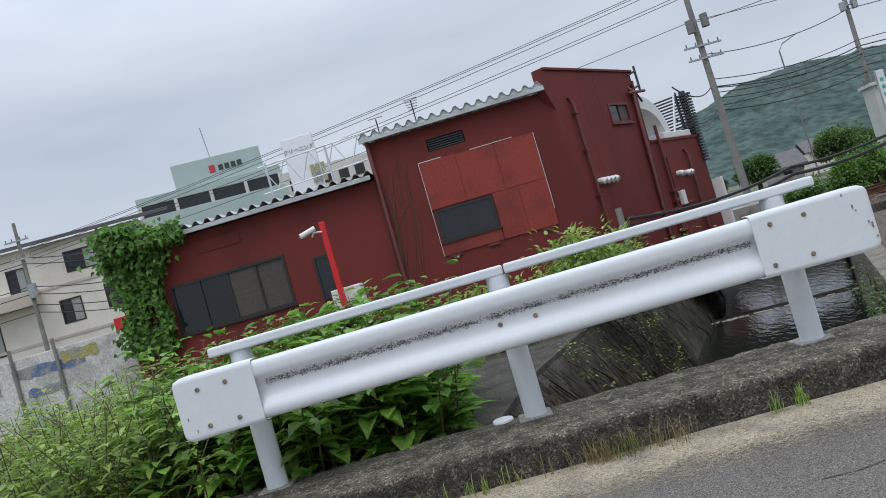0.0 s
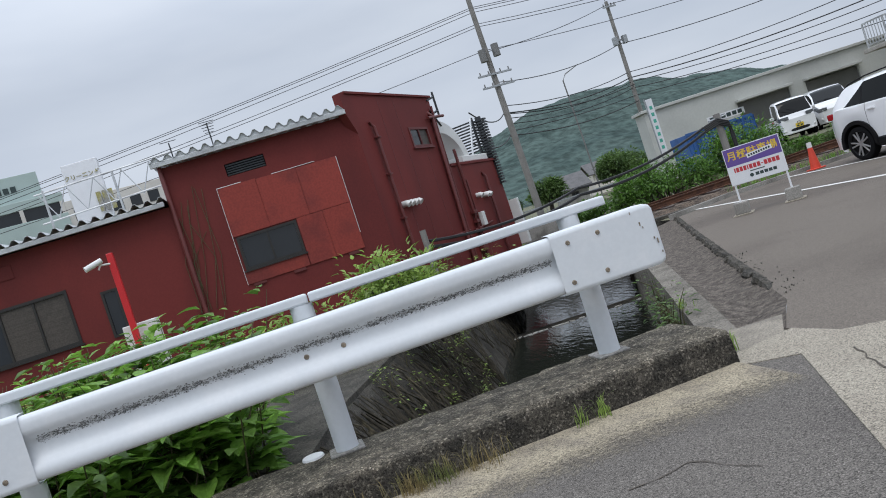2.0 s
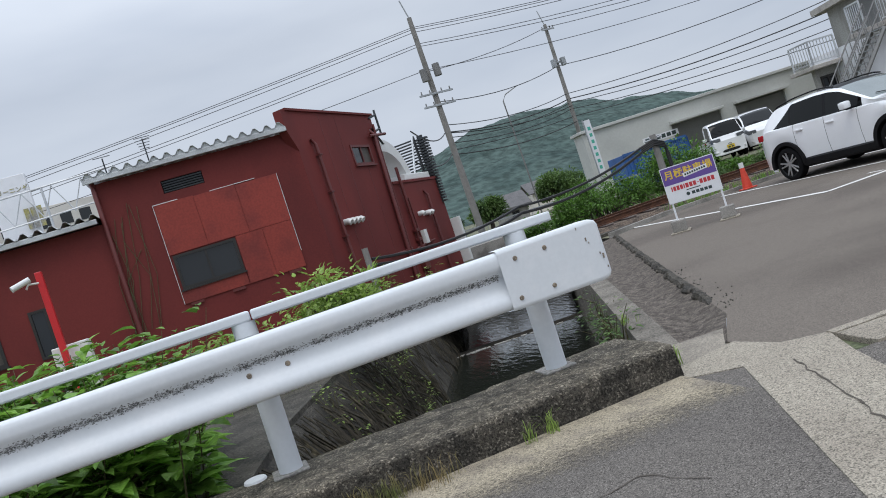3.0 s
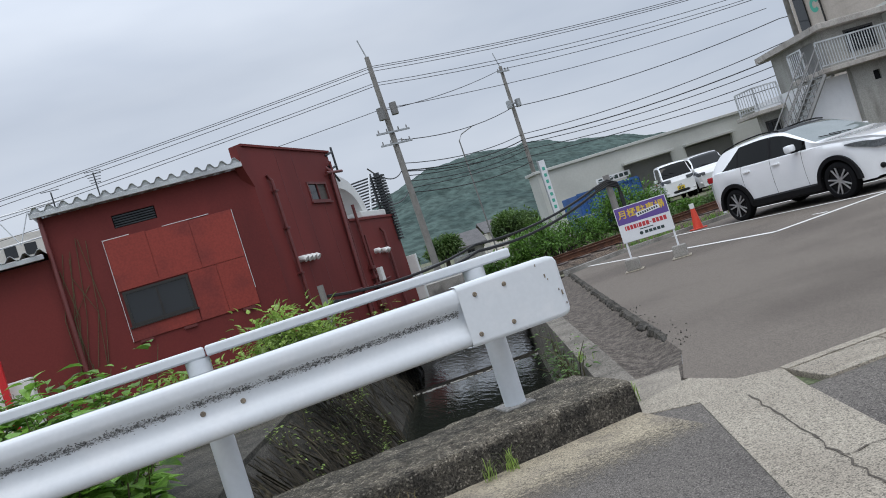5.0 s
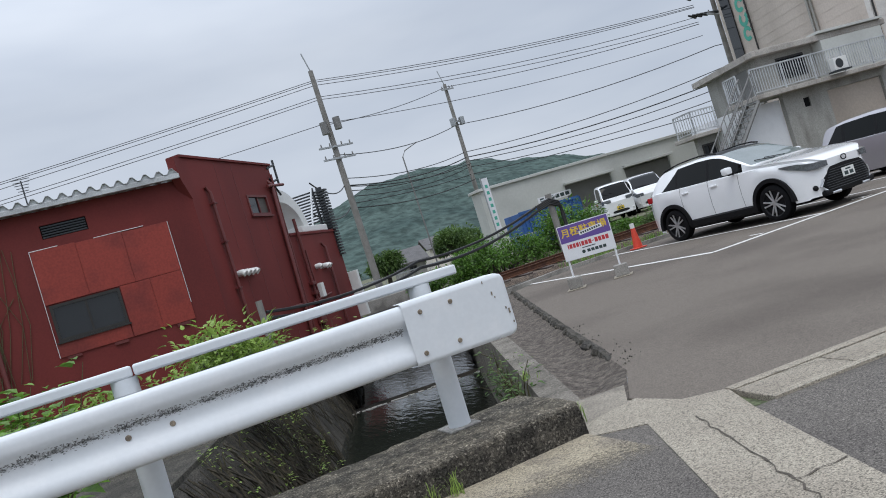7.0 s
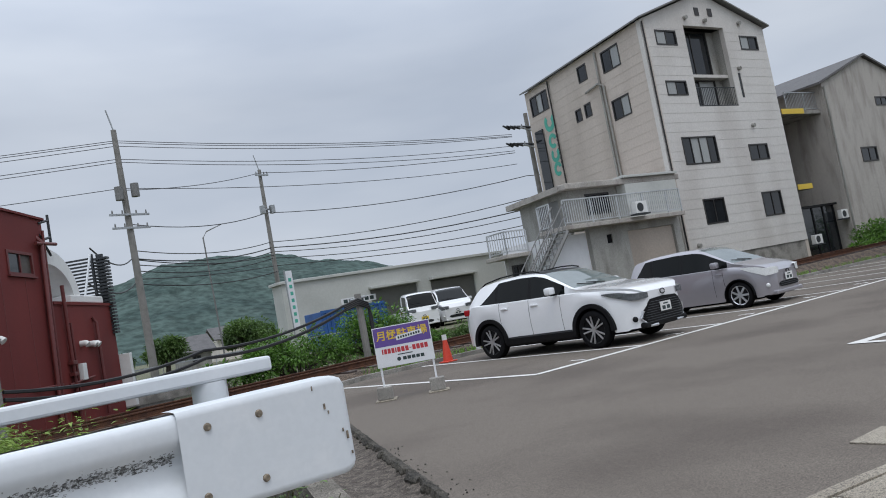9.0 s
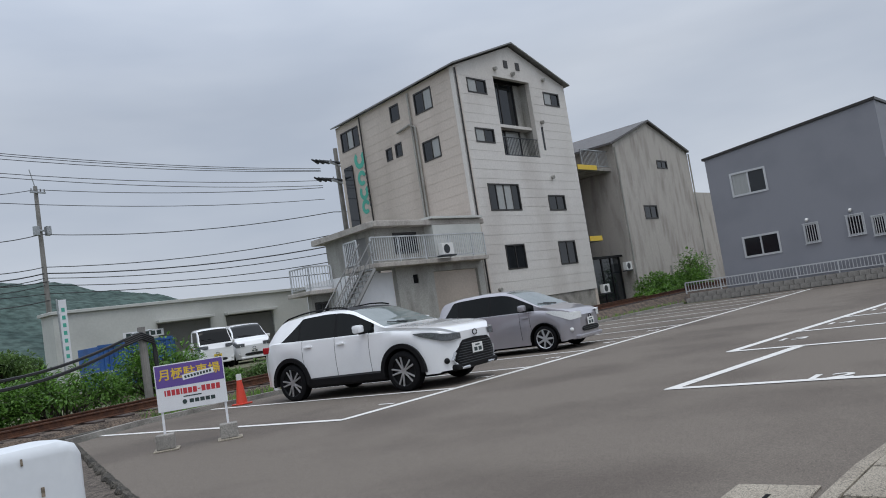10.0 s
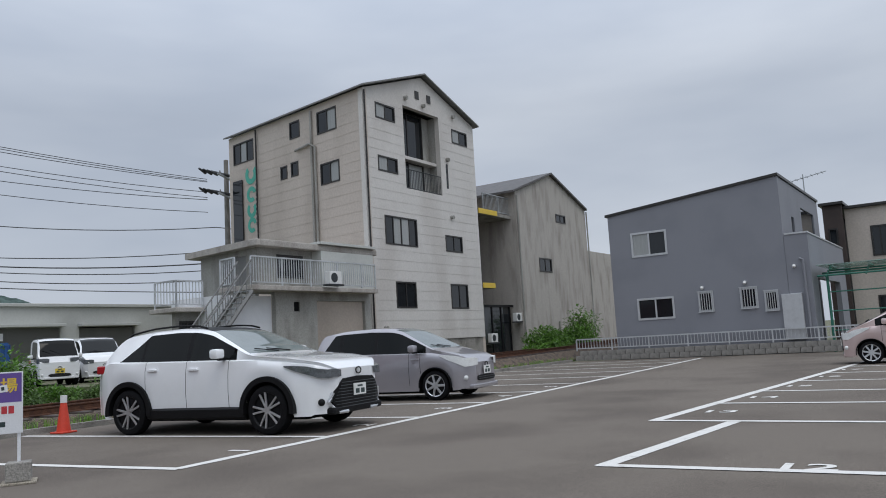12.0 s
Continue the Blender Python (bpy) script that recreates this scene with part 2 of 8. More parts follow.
LEAF_TREE = mat("tree_leaf", (0.12, 0.2, 0.055), 0.6, var=0.2, scale=1, fine=20, color2=(0.06, 0.11, 0.035), island=0.4, bump=0)
DRY = mat("dry_straw", (0.28, 0.22, 0.1), 0.8, var=0.3, scale=5, fine=40, color2=(0.16, 0.19, 0.06), island=0.4, bump=0)
STEM = mat("weed_stem", (0.1, 0.09, 0.04), 0.7, var=0.3, scale=5)
DEAD_STEM = mat("dead_dark_stem", (0.04, 0.033, 0.022), 0.85, var=0.4, scale=5, fine=30, color2=(0.09, 0.075, 0.045), patch=(0.5, 0.7))
BARK = mat("grey_brown_bark", (0.09, 0.075, 0.06), 0.9, var=0.3, scale=6, bump=0.5)
# foliage lightened and blued: the distance haze is in this base colour
FOREST_HAZED = mat("haze_tinted_hillside", (0.07, 0.102, 0.092), 0.95, var=0.32, scale=0.03, fine=0.17, bump=0.9, dist=2.5, color2=(0.048, 0.074, 0.068), spec=0.1)
BLUE = mat("blue_container_paint", (0.03, 0.11, 0.33), 0.5, var=0.15, scale=1.5, color2=(0.025, 0.08, 0.24))
CONE = mat("orange_red_plastic", (0.65, 0.06, 0.03), 0.5, var=0.08, bump=0.03)
ROOF_TILE = mat("grey_roof_tile", (0.12, 0.115, 0.115), 0.7, var=0.2, scale=2)
CARPORT_SHEET = mat("clear_green_sheet", (0.5, 0.68, 0.62), 0.25, var=0.05, bump=0, trans=0.75)
GREEN_PAINT = mat("green_painted_steel", (0.03, 0.17, 0.12), 0.5, var=0.15, scale=3)
OCHRE = mat("faded_mural_paint", (0.42, 0.41, 0.39), 0.85, var=0.2, scale=1.3, fine=25, bump=0.2, color2=(0.58, 0.57, 0.55), patch=(0.45, 0.55))
MURAL_BLUE = mat("faded_blue_mural", (0.12, 0.17, 0.3), 0.85, var=0.25, scale=3, fine=25, color2=(0.3, 0.29, 0.27), patch=(0.42, 0.6))
MURAL_YELLOW = mat("faded_yellow_mural", (0.36, 0.33, 0.12), 0.85, var=0.25, scale=3, fine=25, color2=(0.3, 0.29, 0.27), patch=(0.42, 0.6))


def water_material():
    m = bpy.data.materials.new("stream_water")
    m.use_nodes = True
    n, l = m.node_tree.nodes, m.node_tree.links
    b = n["Principled BSDF"]
    b.inputs["Base Color"].default_value = (0.018, 0.02, 0.016, 1)
    b.inputs["Roughness"].default_value, b.inputs["IOR"].default_value = 0.04, 1.33
    co, mp, w = n.new("ShaderNodeTexCoord"), n.new("ShaderNodeMapping"), n.new("ShaderNodeTexNoise")
    mp.inputs["Scale"].default_value = (5.0, 1.6, 1)
    mp.inputs["Rotation"].default_value = (0, 0, radians(112))
    w.inputs["Scale"].default_value, w.inputs["Detail"].default_value = 1.6, 3
    bp = n.new("ShaderNodeBump")
    bp.inputs["Strength"].default_value, bp.inputs["Distance"].default_value = 0.22, 0.06
    l.new(co.outputs["Object"], mp.inputs["Vector"])
    l.new(mp.outputs[0], w.inputs["Vector"])
    l.new(w.outputs["Fac"], bp.inputs["Height"])
    l.new(bp.outputs[0], b.inputs["Normal"])
    return m


SKIRT_M = mat("brushed_mortar", (0.155, 0.133, 0.113), 0.95, var=0.35, scale=5, fine=90, bump=0.9, dist=0.012, color2=(0.085, 0.073, 0.063), patch=(0.42, 0.62), stretch=(5, 1.2, 0.4), spec=0.2, speck=(75, 0.6, 1.4, 0.2))
WATER = water_material()
# silt thins out towards the road in ragged specks
nt = SAND.node_tree
n_co, n_sep, n_nz = nt.nodes.new("ShaderNodeTexCoord"), nt.nodes.new("ShaderNodeSeparateXYZ"), nt.nodes.new("ShaderNodeTexNoise")
n_nz.inputs["Scale"].default_value, n_nz.inputs["Detail"].default_value = 45, 8
n_nz.inputs["Roughness"].default_value = 0.75
n_edge, n_sum, n_cut = nt.nodes.new("ShaderNodeMapRange"), nt.nodes.new("ShaderNodeMath"), nt.nodes.new("ShaderNodeMapRange")
n_edge.inputs["From Min"].default_value, n_edge.inputs["From Max"].default_value = 2.1, 3.0
n_cut.inputs["From Min"].default_value, n_cut.inputs["From Max"].default_value = 0.78, 1.18
nt.links.new(n_co.outputs["Object"], n_sep.inputs[0])
nt.links.new(n_co.outputs["Object"], n_nz.inputs["Vector"])
nt.links.new(n_sep.outputs["Y"], n_edge.inputs["Value"])
nt.links.new(n_edge.outputs[0], n_sum.inputs[0])
nt.links.new(n_nz.outputs["Fac"], n_sum.inputs[1])
nt.links.new(n_sum.outputs[0], n_cut.inputs["Value"])
nt.links.new(n_cut.outputs[0], nt.nodes["Principled BSDF"].inputs["Alpha"])
# the kerb turns paler towards its top in ragged patches, its face stays dark
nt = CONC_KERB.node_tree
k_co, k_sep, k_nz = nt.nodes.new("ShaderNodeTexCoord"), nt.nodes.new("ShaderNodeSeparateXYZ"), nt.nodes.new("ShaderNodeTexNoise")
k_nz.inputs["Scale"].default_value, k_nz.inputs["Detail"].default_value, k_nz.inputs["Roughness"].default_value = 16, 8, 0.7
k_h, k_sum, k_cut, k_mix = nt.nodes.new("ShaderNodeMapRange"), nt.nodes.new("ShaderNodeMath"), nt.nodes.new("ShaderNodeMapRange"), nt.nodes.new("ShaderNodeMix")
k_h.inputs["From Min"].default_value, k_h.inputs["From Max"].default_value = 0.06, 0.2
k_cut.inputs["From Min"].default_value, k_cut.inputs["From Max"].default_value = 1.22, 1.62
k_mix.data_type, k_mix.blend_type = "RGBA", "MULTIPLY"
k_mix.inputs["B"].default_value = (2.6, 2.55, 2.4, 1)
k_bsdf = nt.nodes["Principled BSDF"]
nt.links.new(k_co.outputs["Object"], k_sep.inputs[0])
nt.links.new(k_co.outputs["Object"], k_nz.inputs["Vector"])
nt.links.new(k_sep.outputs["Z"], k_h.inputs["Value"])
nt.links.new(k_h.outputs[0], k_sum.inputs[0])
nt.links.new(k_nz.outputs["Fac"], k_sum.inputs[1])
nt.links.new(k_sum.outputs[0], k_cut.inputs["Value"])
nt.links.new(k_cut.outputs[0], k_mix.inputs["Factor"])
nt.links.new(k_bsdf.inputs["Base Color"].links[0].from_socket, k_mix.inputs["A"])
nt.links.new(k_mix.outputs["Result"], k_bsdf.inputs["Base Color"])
# leaves let part of the light through
for m_leaf in (LEAF, LEAF_PALE, LEAF_IVY, LEAF_TREE, DRY):
    nt = m_leaf.node_tree
    bsdf = nt.nodes["Principled BSDF"]
    tl, mixs = nt.nodes.new("ShaderNodeBsdfTranslucent"), nt.nodes.new("ShaderNodeMixShader")
    mixs.inputs["Fac"].default_value = 0.38
    nt.links.new(bsdf.inputs["Base Color"].links[0].from_socket, tl.inputs["Color"])
    nt.links.new(bsdf.outputs[0], mixs.inputs[1])
    nt.links.new(tl.outputs[0], mixs.inputs[2])
    nt.links.new(mixs.outputs[0], nt.nodes["Material Output"].inputs["Surface"])

# ---- mesh helpers ----
def mesh_of(name, bm, material, smooth=False):
    me = bpy.data.meshes.new(name)
    bmesh.ops.recalc_face_normals(bm, faces=bm.faces)
    for f in bm.faces:
        f.smooth = smooth
    bm.to_mesh(me)
    bm.free()
    if smooth:
        me.set_sharp_from_angle(angle=radians(42))
    me.materials.append(material)
    return me


def part(name, bm, material, parent=None, label="", smooth=False):
    ob = new(name, mesh_of(name, bm, material, smooth))
    ob.parent = parent
    return tagged(ob, label)


def thing(name, label, category, m=None, group="", kind=""):
    ob = new(name)
    if m is not None:
        ob.matrix_basis = m
    return tagged(ob, label, category, group, kind)


def single(name, bm, material, label, category, group="", kind="", smooth=False):
    return tagged(part(name, bm, material, None, "", smooth), label, category, group, kind)


def box(bm, a, b, m=None, bevel=0.0):
    xs, ys, zs = zip(a, b)
    vs = [bm.verts.new((x, y, z)) for x in xs for y in ys for z in zs]
    fs = [bm.faces.new([vs[i] for i in q]) for q in ((0, 1, 3, 2), (4, 6, 7, 5), (0, 4, 5, 1), (2, 3, 7, 6), (0, 2, 6, 4), (1, 5, 7, 3))]
    if bevel:
        r = bmesh.ops.bevel(bm, geom=list({e for f in fs for e in f.edges}), offset=bevel, segments=2, affect="EDGES", profile=0.5)
        vs = list({v for f in r["faces"] for v in f.verts} | {v for v in vs if v.is_valid})
    if m is not None:
        bmesh.ops.transform(bm, matrix=m, verts=vs)
    return vs


def prism(bm, poly, z0, z1):
    lo, hi = [bm.verts.new((*p, z0)) for p in poly], [bm.verts.new((*p, z1)) for p in poly]
    bm.faces.new(hi)
    bm.faces.new(lo[::-1])
    for i in range(len(poly)):
        j = (i + 1) % len(poly)
        bm.faces.new((lo[i], lo[j], hi[j], hi[i]))


def tube(bm, pts, r, n=8, r1=None, caps=True):
    """A tube through the points, of radius r tapering to r1."""
    pts = [Vector(p) for p in pts]
    rings = []
    for i, p in enumerate(pts):
        d = (pts[min(i + 1, len(pts) - 1)] - pts[max(i - 1, 0)]).normalized()
        a = d.orthogonal().normalized() if abs(d.z) > 0.95 else d.cross(Vector((0, 0, 1))).normalized()
        b = d.cross(a)
        rad = r if r1 is None else r + (r1 - r) * i / (len(pts) - 1)
        rings.append([bm.verts.new(p + (a * math.cos(t) + b * math.sin(t)) * rad) for t in (2 * math.pi * k / n for k in range(n))])
    for ra, rb in zip(rings, rings[1:]):
        for k in range(n):
            bm.faces.new((ra[k], ra[(k + 1) % n], rb[(k + 1) % n], rb[k]))
    if caps:
        bm.faces.new(rings[0][::-1])
        bm.faces.new(rings[-1])


def extrude_profile(bm, prof, x0, x1, axis="x", closed=True, n=1):
    """A profile of (a, z) swept along x (or y)."""
    rings = []
    for k in range(n + 1):
        x = x0 + (x1 - x0) * k / n
        rings.append([bm.verts.new((x, a, z) if axis == "x" else (a, x, z)) for a, z in prof])
    m = len(prof)
    for ra, rb in zip(rings, rings[1:]):
        for k in range(m if closed else m - 1):
            bm.faces.new((ra[k], ra[(k + 1) % m], rb[(k + 1) % m], rb[k]))
    if closed:
        bm.faces.new(rings[0][::-1])
        bm.faces.new(rings[-1])


def sheet(name, poly, z, material, thick=0.03, label="", category="", kind="structure"):
    bm = bmesh.new()
    prism(bm, poly, z - thick, z)
    return single(name, bm, material, label, category, kind=kind)


def wall_mesh(bm, length, z0, z1, holes, t=0.2, board=0.0, lap=0.008):
    """A wall along x from 0 to length, its outer face at y = 0, thickness towards +y; holes (x0, x1, z0, z1) go through it.
    board: the height of lapped boards on the outer face."""
    xs = sorted({0.0, length, *(h[0] for h in holes), *(h[1] for h in holes)})
    zs = {z0, z1, *(h[2] for h in holes), *(h[3] for h in holes)}
    rows = []
    if board:
        k = z0 + board
        while k < z1 - 0.05:
            rows.append(k)
            k += board
    zs = sorted(zs | {r for r in rows})
    inside = lambda x, z: any(h[0] < x < h[1] and h[2] < z < h[3] for h in holes)
    def proud(z, low):
        if not board:
            return 0.0
        f = ((z - z0) / board) % 1.0
        if low and f > 0.999:
            f = 0.0
        if not low and f < 0.001:
            f = 1.0
        return -lap * (1 - f)
    def quad(*p):
        bm.faces.new([bm.verts.new(q) for q in p])
    for xa, xb in zip(xs, xs[1:]):
        for za, zb in zip(zs, zs[1:]):
            mx, mz = (xa + xb) / 2, (za + zb) / 2
            if inside(mx, mz):
                continue
            ya, yb = proud(za, True), proud(zb, False)
            quad((xa, ya, za), (xb, ya, za), (xb, yb, zb), (xa, yb, zb))
            quad((xa, t, za), (xa, t, zb), (xb, t, zb), (xb, t, za))
            if board and za > z0:
                quad((xa, 0, za), (xb, 0, za), (xb, ya, za), (xa, ya, za))
    for xa, xb, za, zb in holes:
        quad((xa, -lap if board else 0, za), (xa, t, za), (xa, t, zb), (xa, -lap if board else 0, zb))
        quad((xb, t, za), (xb, 0, za), (xb, 0, zb), (xb, t, zb))
        quad((xa, 0, za), (xb, 0, za), (xb, t, za), (xa, t, za))
        quad((xa, 0, zb), (xa, t, zb), (xb, t, zb), (xb, 0, zb))
    quad((0, 0, z0), (0, 0, z1), (0, t, z1), (0, t, z0))
    quad((length, 0, z0), (length, t, z0), (length, t, z1), (length, 0, z1))
    quad((0, 0, z1), (length, 0, z1), (length, t, z1), (0, t, z1))
    bmesh.ops.remove_doubles(bm, verts=bm.verts, dist=0.0005)


def local(bm, m):
    bmesh.ops.transform(bm, matrix=m, verts=bm.verts)
    return bm


def window(parent, m, x0, x1, z0, z1, frame_mat, panes=2, depth=0.06, fw=0.05, glass=None, rail=0.0, label="", sill=False):
    """A window in a wall's hole: frame, mullions and panes as parts. m: the wall's pose."""
    bm = bmesh.new()
    outer = [(x0 - 0.02, z0 - 0.02), (x1 + 0.02, z0 - 0.02), (x1 + 0.02, z1 + 0.02), (x0 - 0.02, z1 + 0.02)]
    inner = [(x0 + fw, z0 + fw), (x1 - fw, z0 + fw), (x1 - fw, z1 - fw), (x0 + fw, z1 - fw)]
    ring = [[bm.verts.new((a, y, b)) for a, b in loop] for y, loop in ((-0.025, outer), (-0.025, inner), (depth, inner), (depth, outer))]
    for r in range(4):
        for k in range(4):
            bm.faces.new((ring[r][k], ring[r][(k + 1) % 4], ring[(r + 1) % 4][(k + 1) % 4], ring[(r + 1) % 4][k]))
    w = part("window", local(bm, m), frame_mat, parent, label)
    step = (x1 - x0) / panes
    for k in range(1, panes):
        bm = bmesh.new()
        box(bm, (x0 + k * step - fw / 2, -0.01, z0 + fw), (x0 + k * step + fw / 2, depth, z1 - fw), m)
        part("mullion", bm, frame_mat, w)
    if sill:
        bm = bmesh.new()
        box(bm, (x0 - 0.06, -0.07, z0 - 0.06), (x1 + 0.06, 0.0, z0 - 0.022), m)
        part("sill", bm, frame_mat, w)
    for k in range(panes):
        bm = bmesh.new()
        box(bm, (x0 + k * step + fw / 2, 0.02 + 0.012 * (k % 2), z0 + fw / 2), (x0 + (k + 1) * step - fw / 2, 0.028 + 0.012 * (k % 2), z1 - fw / 2))
        bmesh.ops.transform(bm, matrix=m, verts=bm.verts)
        g = glass[k % len(glass)] if glass else GLASS
        part("pane", bm, g, w)
    return w


def along(p, q, z=0.0):
    """The pose of a wall whose x runs from p to q on plan."""
    return pose(p[0], p[1], z, 0, 0, math.degrees(math.atan2(q[1] - p[1], q[0] - p[0])))


# ---- ground, road and stream ----
CH_R = [(2.5, 3.62), (3.12, 5.1), (4.73, 9.0), (9.0, 19.3), (15.6, 35.2), (24.0, 55.0)]
CH_L = [(-0.45, 3.9), (0.25, 6.4), (2.2, 12.0), (5.2, 19.4), (11.6, 35.2), (20.0, 55.0)]
FOOT = [(0.6, 3.9), (1.25, 6.4), (3.0, 12.0), (5.8, 19.4), (12.2, 35.2), (20.6, 55.0)]
WATER_Z = -1.55
bm = bmesh.new()
outer = [bm.verts.new((x, y, -0.03)) for x, y in ((-1600, -1600), (1600, -1600), (1600, 2400), (-1600, 2400))]
inner = [bm.verts.new((x, y, -0.03)) for x, y in [(2.33, 3.5), (2.86, 3.3), (3.39, 4.05), (4.7, 6.88), (6.38, 10.48), (8.18, 14.28), *CH_R[3:], *CH_L[::-1]]]
edges = [bm.edges.new((lp[i], lp[(i + 1) % len(lp)])) for lp in (outer, inner) for i in range(len(lp))]
bmesh.ops.triangle_fill(bm, use_beauty=True, edges=edges)
tagged(part("ground", bm, GROUND), "flat bare and weedy ground around the stream", "ground", kind="structure")

bm = bmesh.new()
prism(bm, [(CH_R[0][0] + 2, 3.7), *[(x + 1.2, y) for x, y in CH_R[1:]], *[(x - 1.5, y) for x, y in CH_L[::-1]]], WATER_Z - 0.3, WATER_Z)
single("water", bm, WATER, "shallow dark stream water with ripples", "water", kind="structure")
bm = bmesh.new()
for (xa, ya), (xb, yb) in zip(CH_R, CH_R[1:]):
    d = Vector((xb - xa, yb - ya, 0)).normalized()
    nrm = Vector((d.y, -d.x, 0)) * 0.24
    prism(bm, [(xa, ya), (xb, yb), (xb + nrm.x, yb + nrm.y), (xa + nrm.x, ya + nrm.y)], -2.0, -0.06)
single("retaining_wall", bm, CONC_TAN, "old grey concrete retaining wall along the stream", "wall", kind="structure")
bm = bmesh.new()
for i in range(len(CH_L) - 1):
    n = 10
    for k in range(n):
        row = []
        for kk in (k, k + 1):
            f = kk / n
            a = Vector((*CH_L[i], 0)).lerp(Vector((*CH_L[i + 1], 0)), f)
            b = Vector((*FOOT[i], 0)).lerp(Vector((*FOOT[i + 1], 0)), f)
            row.append([a, b])
        for j in range(6):
            p = []
            for r, g in ((0, j / 6), (0, (j + 1) / 6), (1, (j + 1) / 6), (1, j / 6)):
                v = row[r][0].lerp(row[r][1], g)
                v.z = -0.02 - 1.75 * g + 0.05 * noise.noise(v * 3)
                p.append(bm.verts.new(v))
            bm.faces.new(p)
bmesh.ops.remove_doubles(bm, verts=bm.verts, dist=0.002)
single("stream_bank", bm, CONC_DARK, "steep dark bank of the stream with dead plant mesh", "bank", kind="structure")
# net of dead stems that clings to the bank
bm = bmesh.new()
rng = random.Random(4)
for k in range(1100):
    f, seg = rng.random(), rng.choice((0, 0, 1, 1, 1, 2))
    a = Vector((*CH_L[seg], -0.02)).lerp(Vector((*CH_L[seg + 1], -0.02)), f)
    f2 = min(1, max(0, f + rng.choice((-0.2, -0.14, 0.16)) + rng.uniform(-0.05, 0.05)))
    b = Vector((*FOOT[seg], -1.7)).lerp(Vector((*FOOT[seg + 1], -1.7)), f2)
    g0 = rng.uniform(0, 0.75)
    g1 = min(1, g0 + rng.uniform(0.15, 0.5))
    off = Vector((0.03, -0.01, 0.03)) * rng.uniform(0.6, 1.8)
    tube(bm, [a.lerp(b, g0) + off, a.lerp(b, (g0 + g1) / 2) + off * 1.8, a.lerp(b, g1) + off], rng.uniform(0.004, 0.011), 4)
single("dead_stems", bm, DEAD_STEM, "dead brown stems hanging down the bank", "dead plants", kind="stuff")
# weir
bm = bmesh.new()
box(bm, (-2.0, -0.25, -0.3), (2.1, 0.25, 0.01), pose(5.9, 16.0, WATER_Z, 0, 0, -12), 0.02)
single("weir", bm, CONC_DARK, "low dark concrete weir across the stream", "weir", kind="structure")
bm = bmesh.new()
rng = random.Random(8)
for k in range(60):
    x, w = -1.9 + 4.0 * rng.random(), rng.uniform(0.04, 0.12)
    y = -0.27 + rng.gauss(0, 0.03)
    box(bm, (x, y - 0.2 * w, -0.02), (x + w, y, 0.012 + 0.05 * w), pose(5.9, 16.0, WATER_Z, 0, 0, -12))
single("foam", bm, LINE, "white water falling over the weir", "foam", kind="stuff")

# road in front, sandy edge, gutters, lot
STRIP = [(3.12, 2.74), (4.5, 2.47), (5.27, 2.29), (6.1, 2.2), (7.2, 2.0), (8.5, 1.8), (34.0, -2.2)]
sheet("road", [(-60, -80), (0.2, -80), (0.2, -2.0), (1.85, 1.38), (2.54, 2.76), (2.25, 3.0), (-60, 3.02)], 0.0, ASPHALT, label="worn grey asphalt road", category="road")
sheet("road", [(0.9, -80), (60, -80), (60, -6.6), (34, -2.65), (3.64, 2.2), (2.9, 2.31), (2.4, 1.25), (0.9, -2.0)], -0.004, ASPHALT, label="dark grey asphalt side road", category="road")
sheet("gutter", [(0.2, -80), (0.9, -80), (0.9, -2.0), (2.4, 1.25), (2.9, 2.31), (3.13, 2.73), (2.92, 2.9), (2.88, 3.3), (2.3, 3.2), (2.25, 3.0), (2.54, 2.76), (1.85, 1.38), (0.2, -2.0)], 0.005, CONC_GUTTER, label="pebbled pale concrete gutter strip", category="gutter")
sheet("parking_lot", [(2.92, 2.91), *STRIP, (35.2, 11.6), (35.3, 13.0), (10.0, 14.95), (8.2, 14.3), (4.72, 6.9), (3.41, 4.07), (2.88, 3.36)], 0.0, LOT, label="brownish grey asphalt parking lot", category="parking lot")
# ---- large buildings ----
# red building: two parallel roofs, a slanted gable wall with a parapet
RED_Y, RED_A = 18.52, (2.88, 18.52)
SIDE = Vector((0.607, 0.795, 0))
RED_B = (RED_A[0] + 8.8 * SIDE.x, RED_A[1] + 8.8 * SIDE.y)
RED_M = (RED_A[0] + 4.88 * SIDE.x, RED_A[1] + 4.88 * SIDE.y)
red = thing("red_building", "dark red painted workshop with folded metal roofs", "building")
m_low, m_high = along((-9.04, RED_Y), (-1.97, RED_Y)), along((-1.97, RED_Y), RED_A)
m_side, m_ext = along(RED_A, RED_M), along(RED_M, RED_B)
low_wins = [(1.27, 4.27, 1.42, 2.68), (5.0, 5.35, 1.3, 2.38)]
bm = bmesh.new()
wall_mesh(bm, 7.07, -0.3, 3.85, low_wins, 0.25)
part("wall", local(bm, m_low), RED_WALL, red)
bm = bmesh.new()
wall_mesh(bm, 4.85, -0.3, 4.78, [(1.25, 2.7, 1.86, 2.65), (1.5, 2.47, 4.14, 4.45)], 0.25)
part("wall", local(bm, m_high), RED_WALL, red)
bm = bmesh.new()
wall_mesh(bm, 4.88, -0.3, 5.3, [(2.87, 4.1, 3.8, 4.36)], 0.25)
box(bm, (-0.12, -0.05, 5.3), (4.97, 0.3, 5.36))
part("wall", local(bm, m_side), RED_WALL, red)
bm = bmesh.new()
prism(bm, [(-0.003, 4.25), (-0.003, 5.3), (-0.32, 5.3), (-0.32, 4.8)], -0.2, 0.02)
part("parapet_wing", local(bm, m_side @ pose(0, 0, 0, 90, 0, 0)), RED_WALL, red)
bm = bmesh.new()
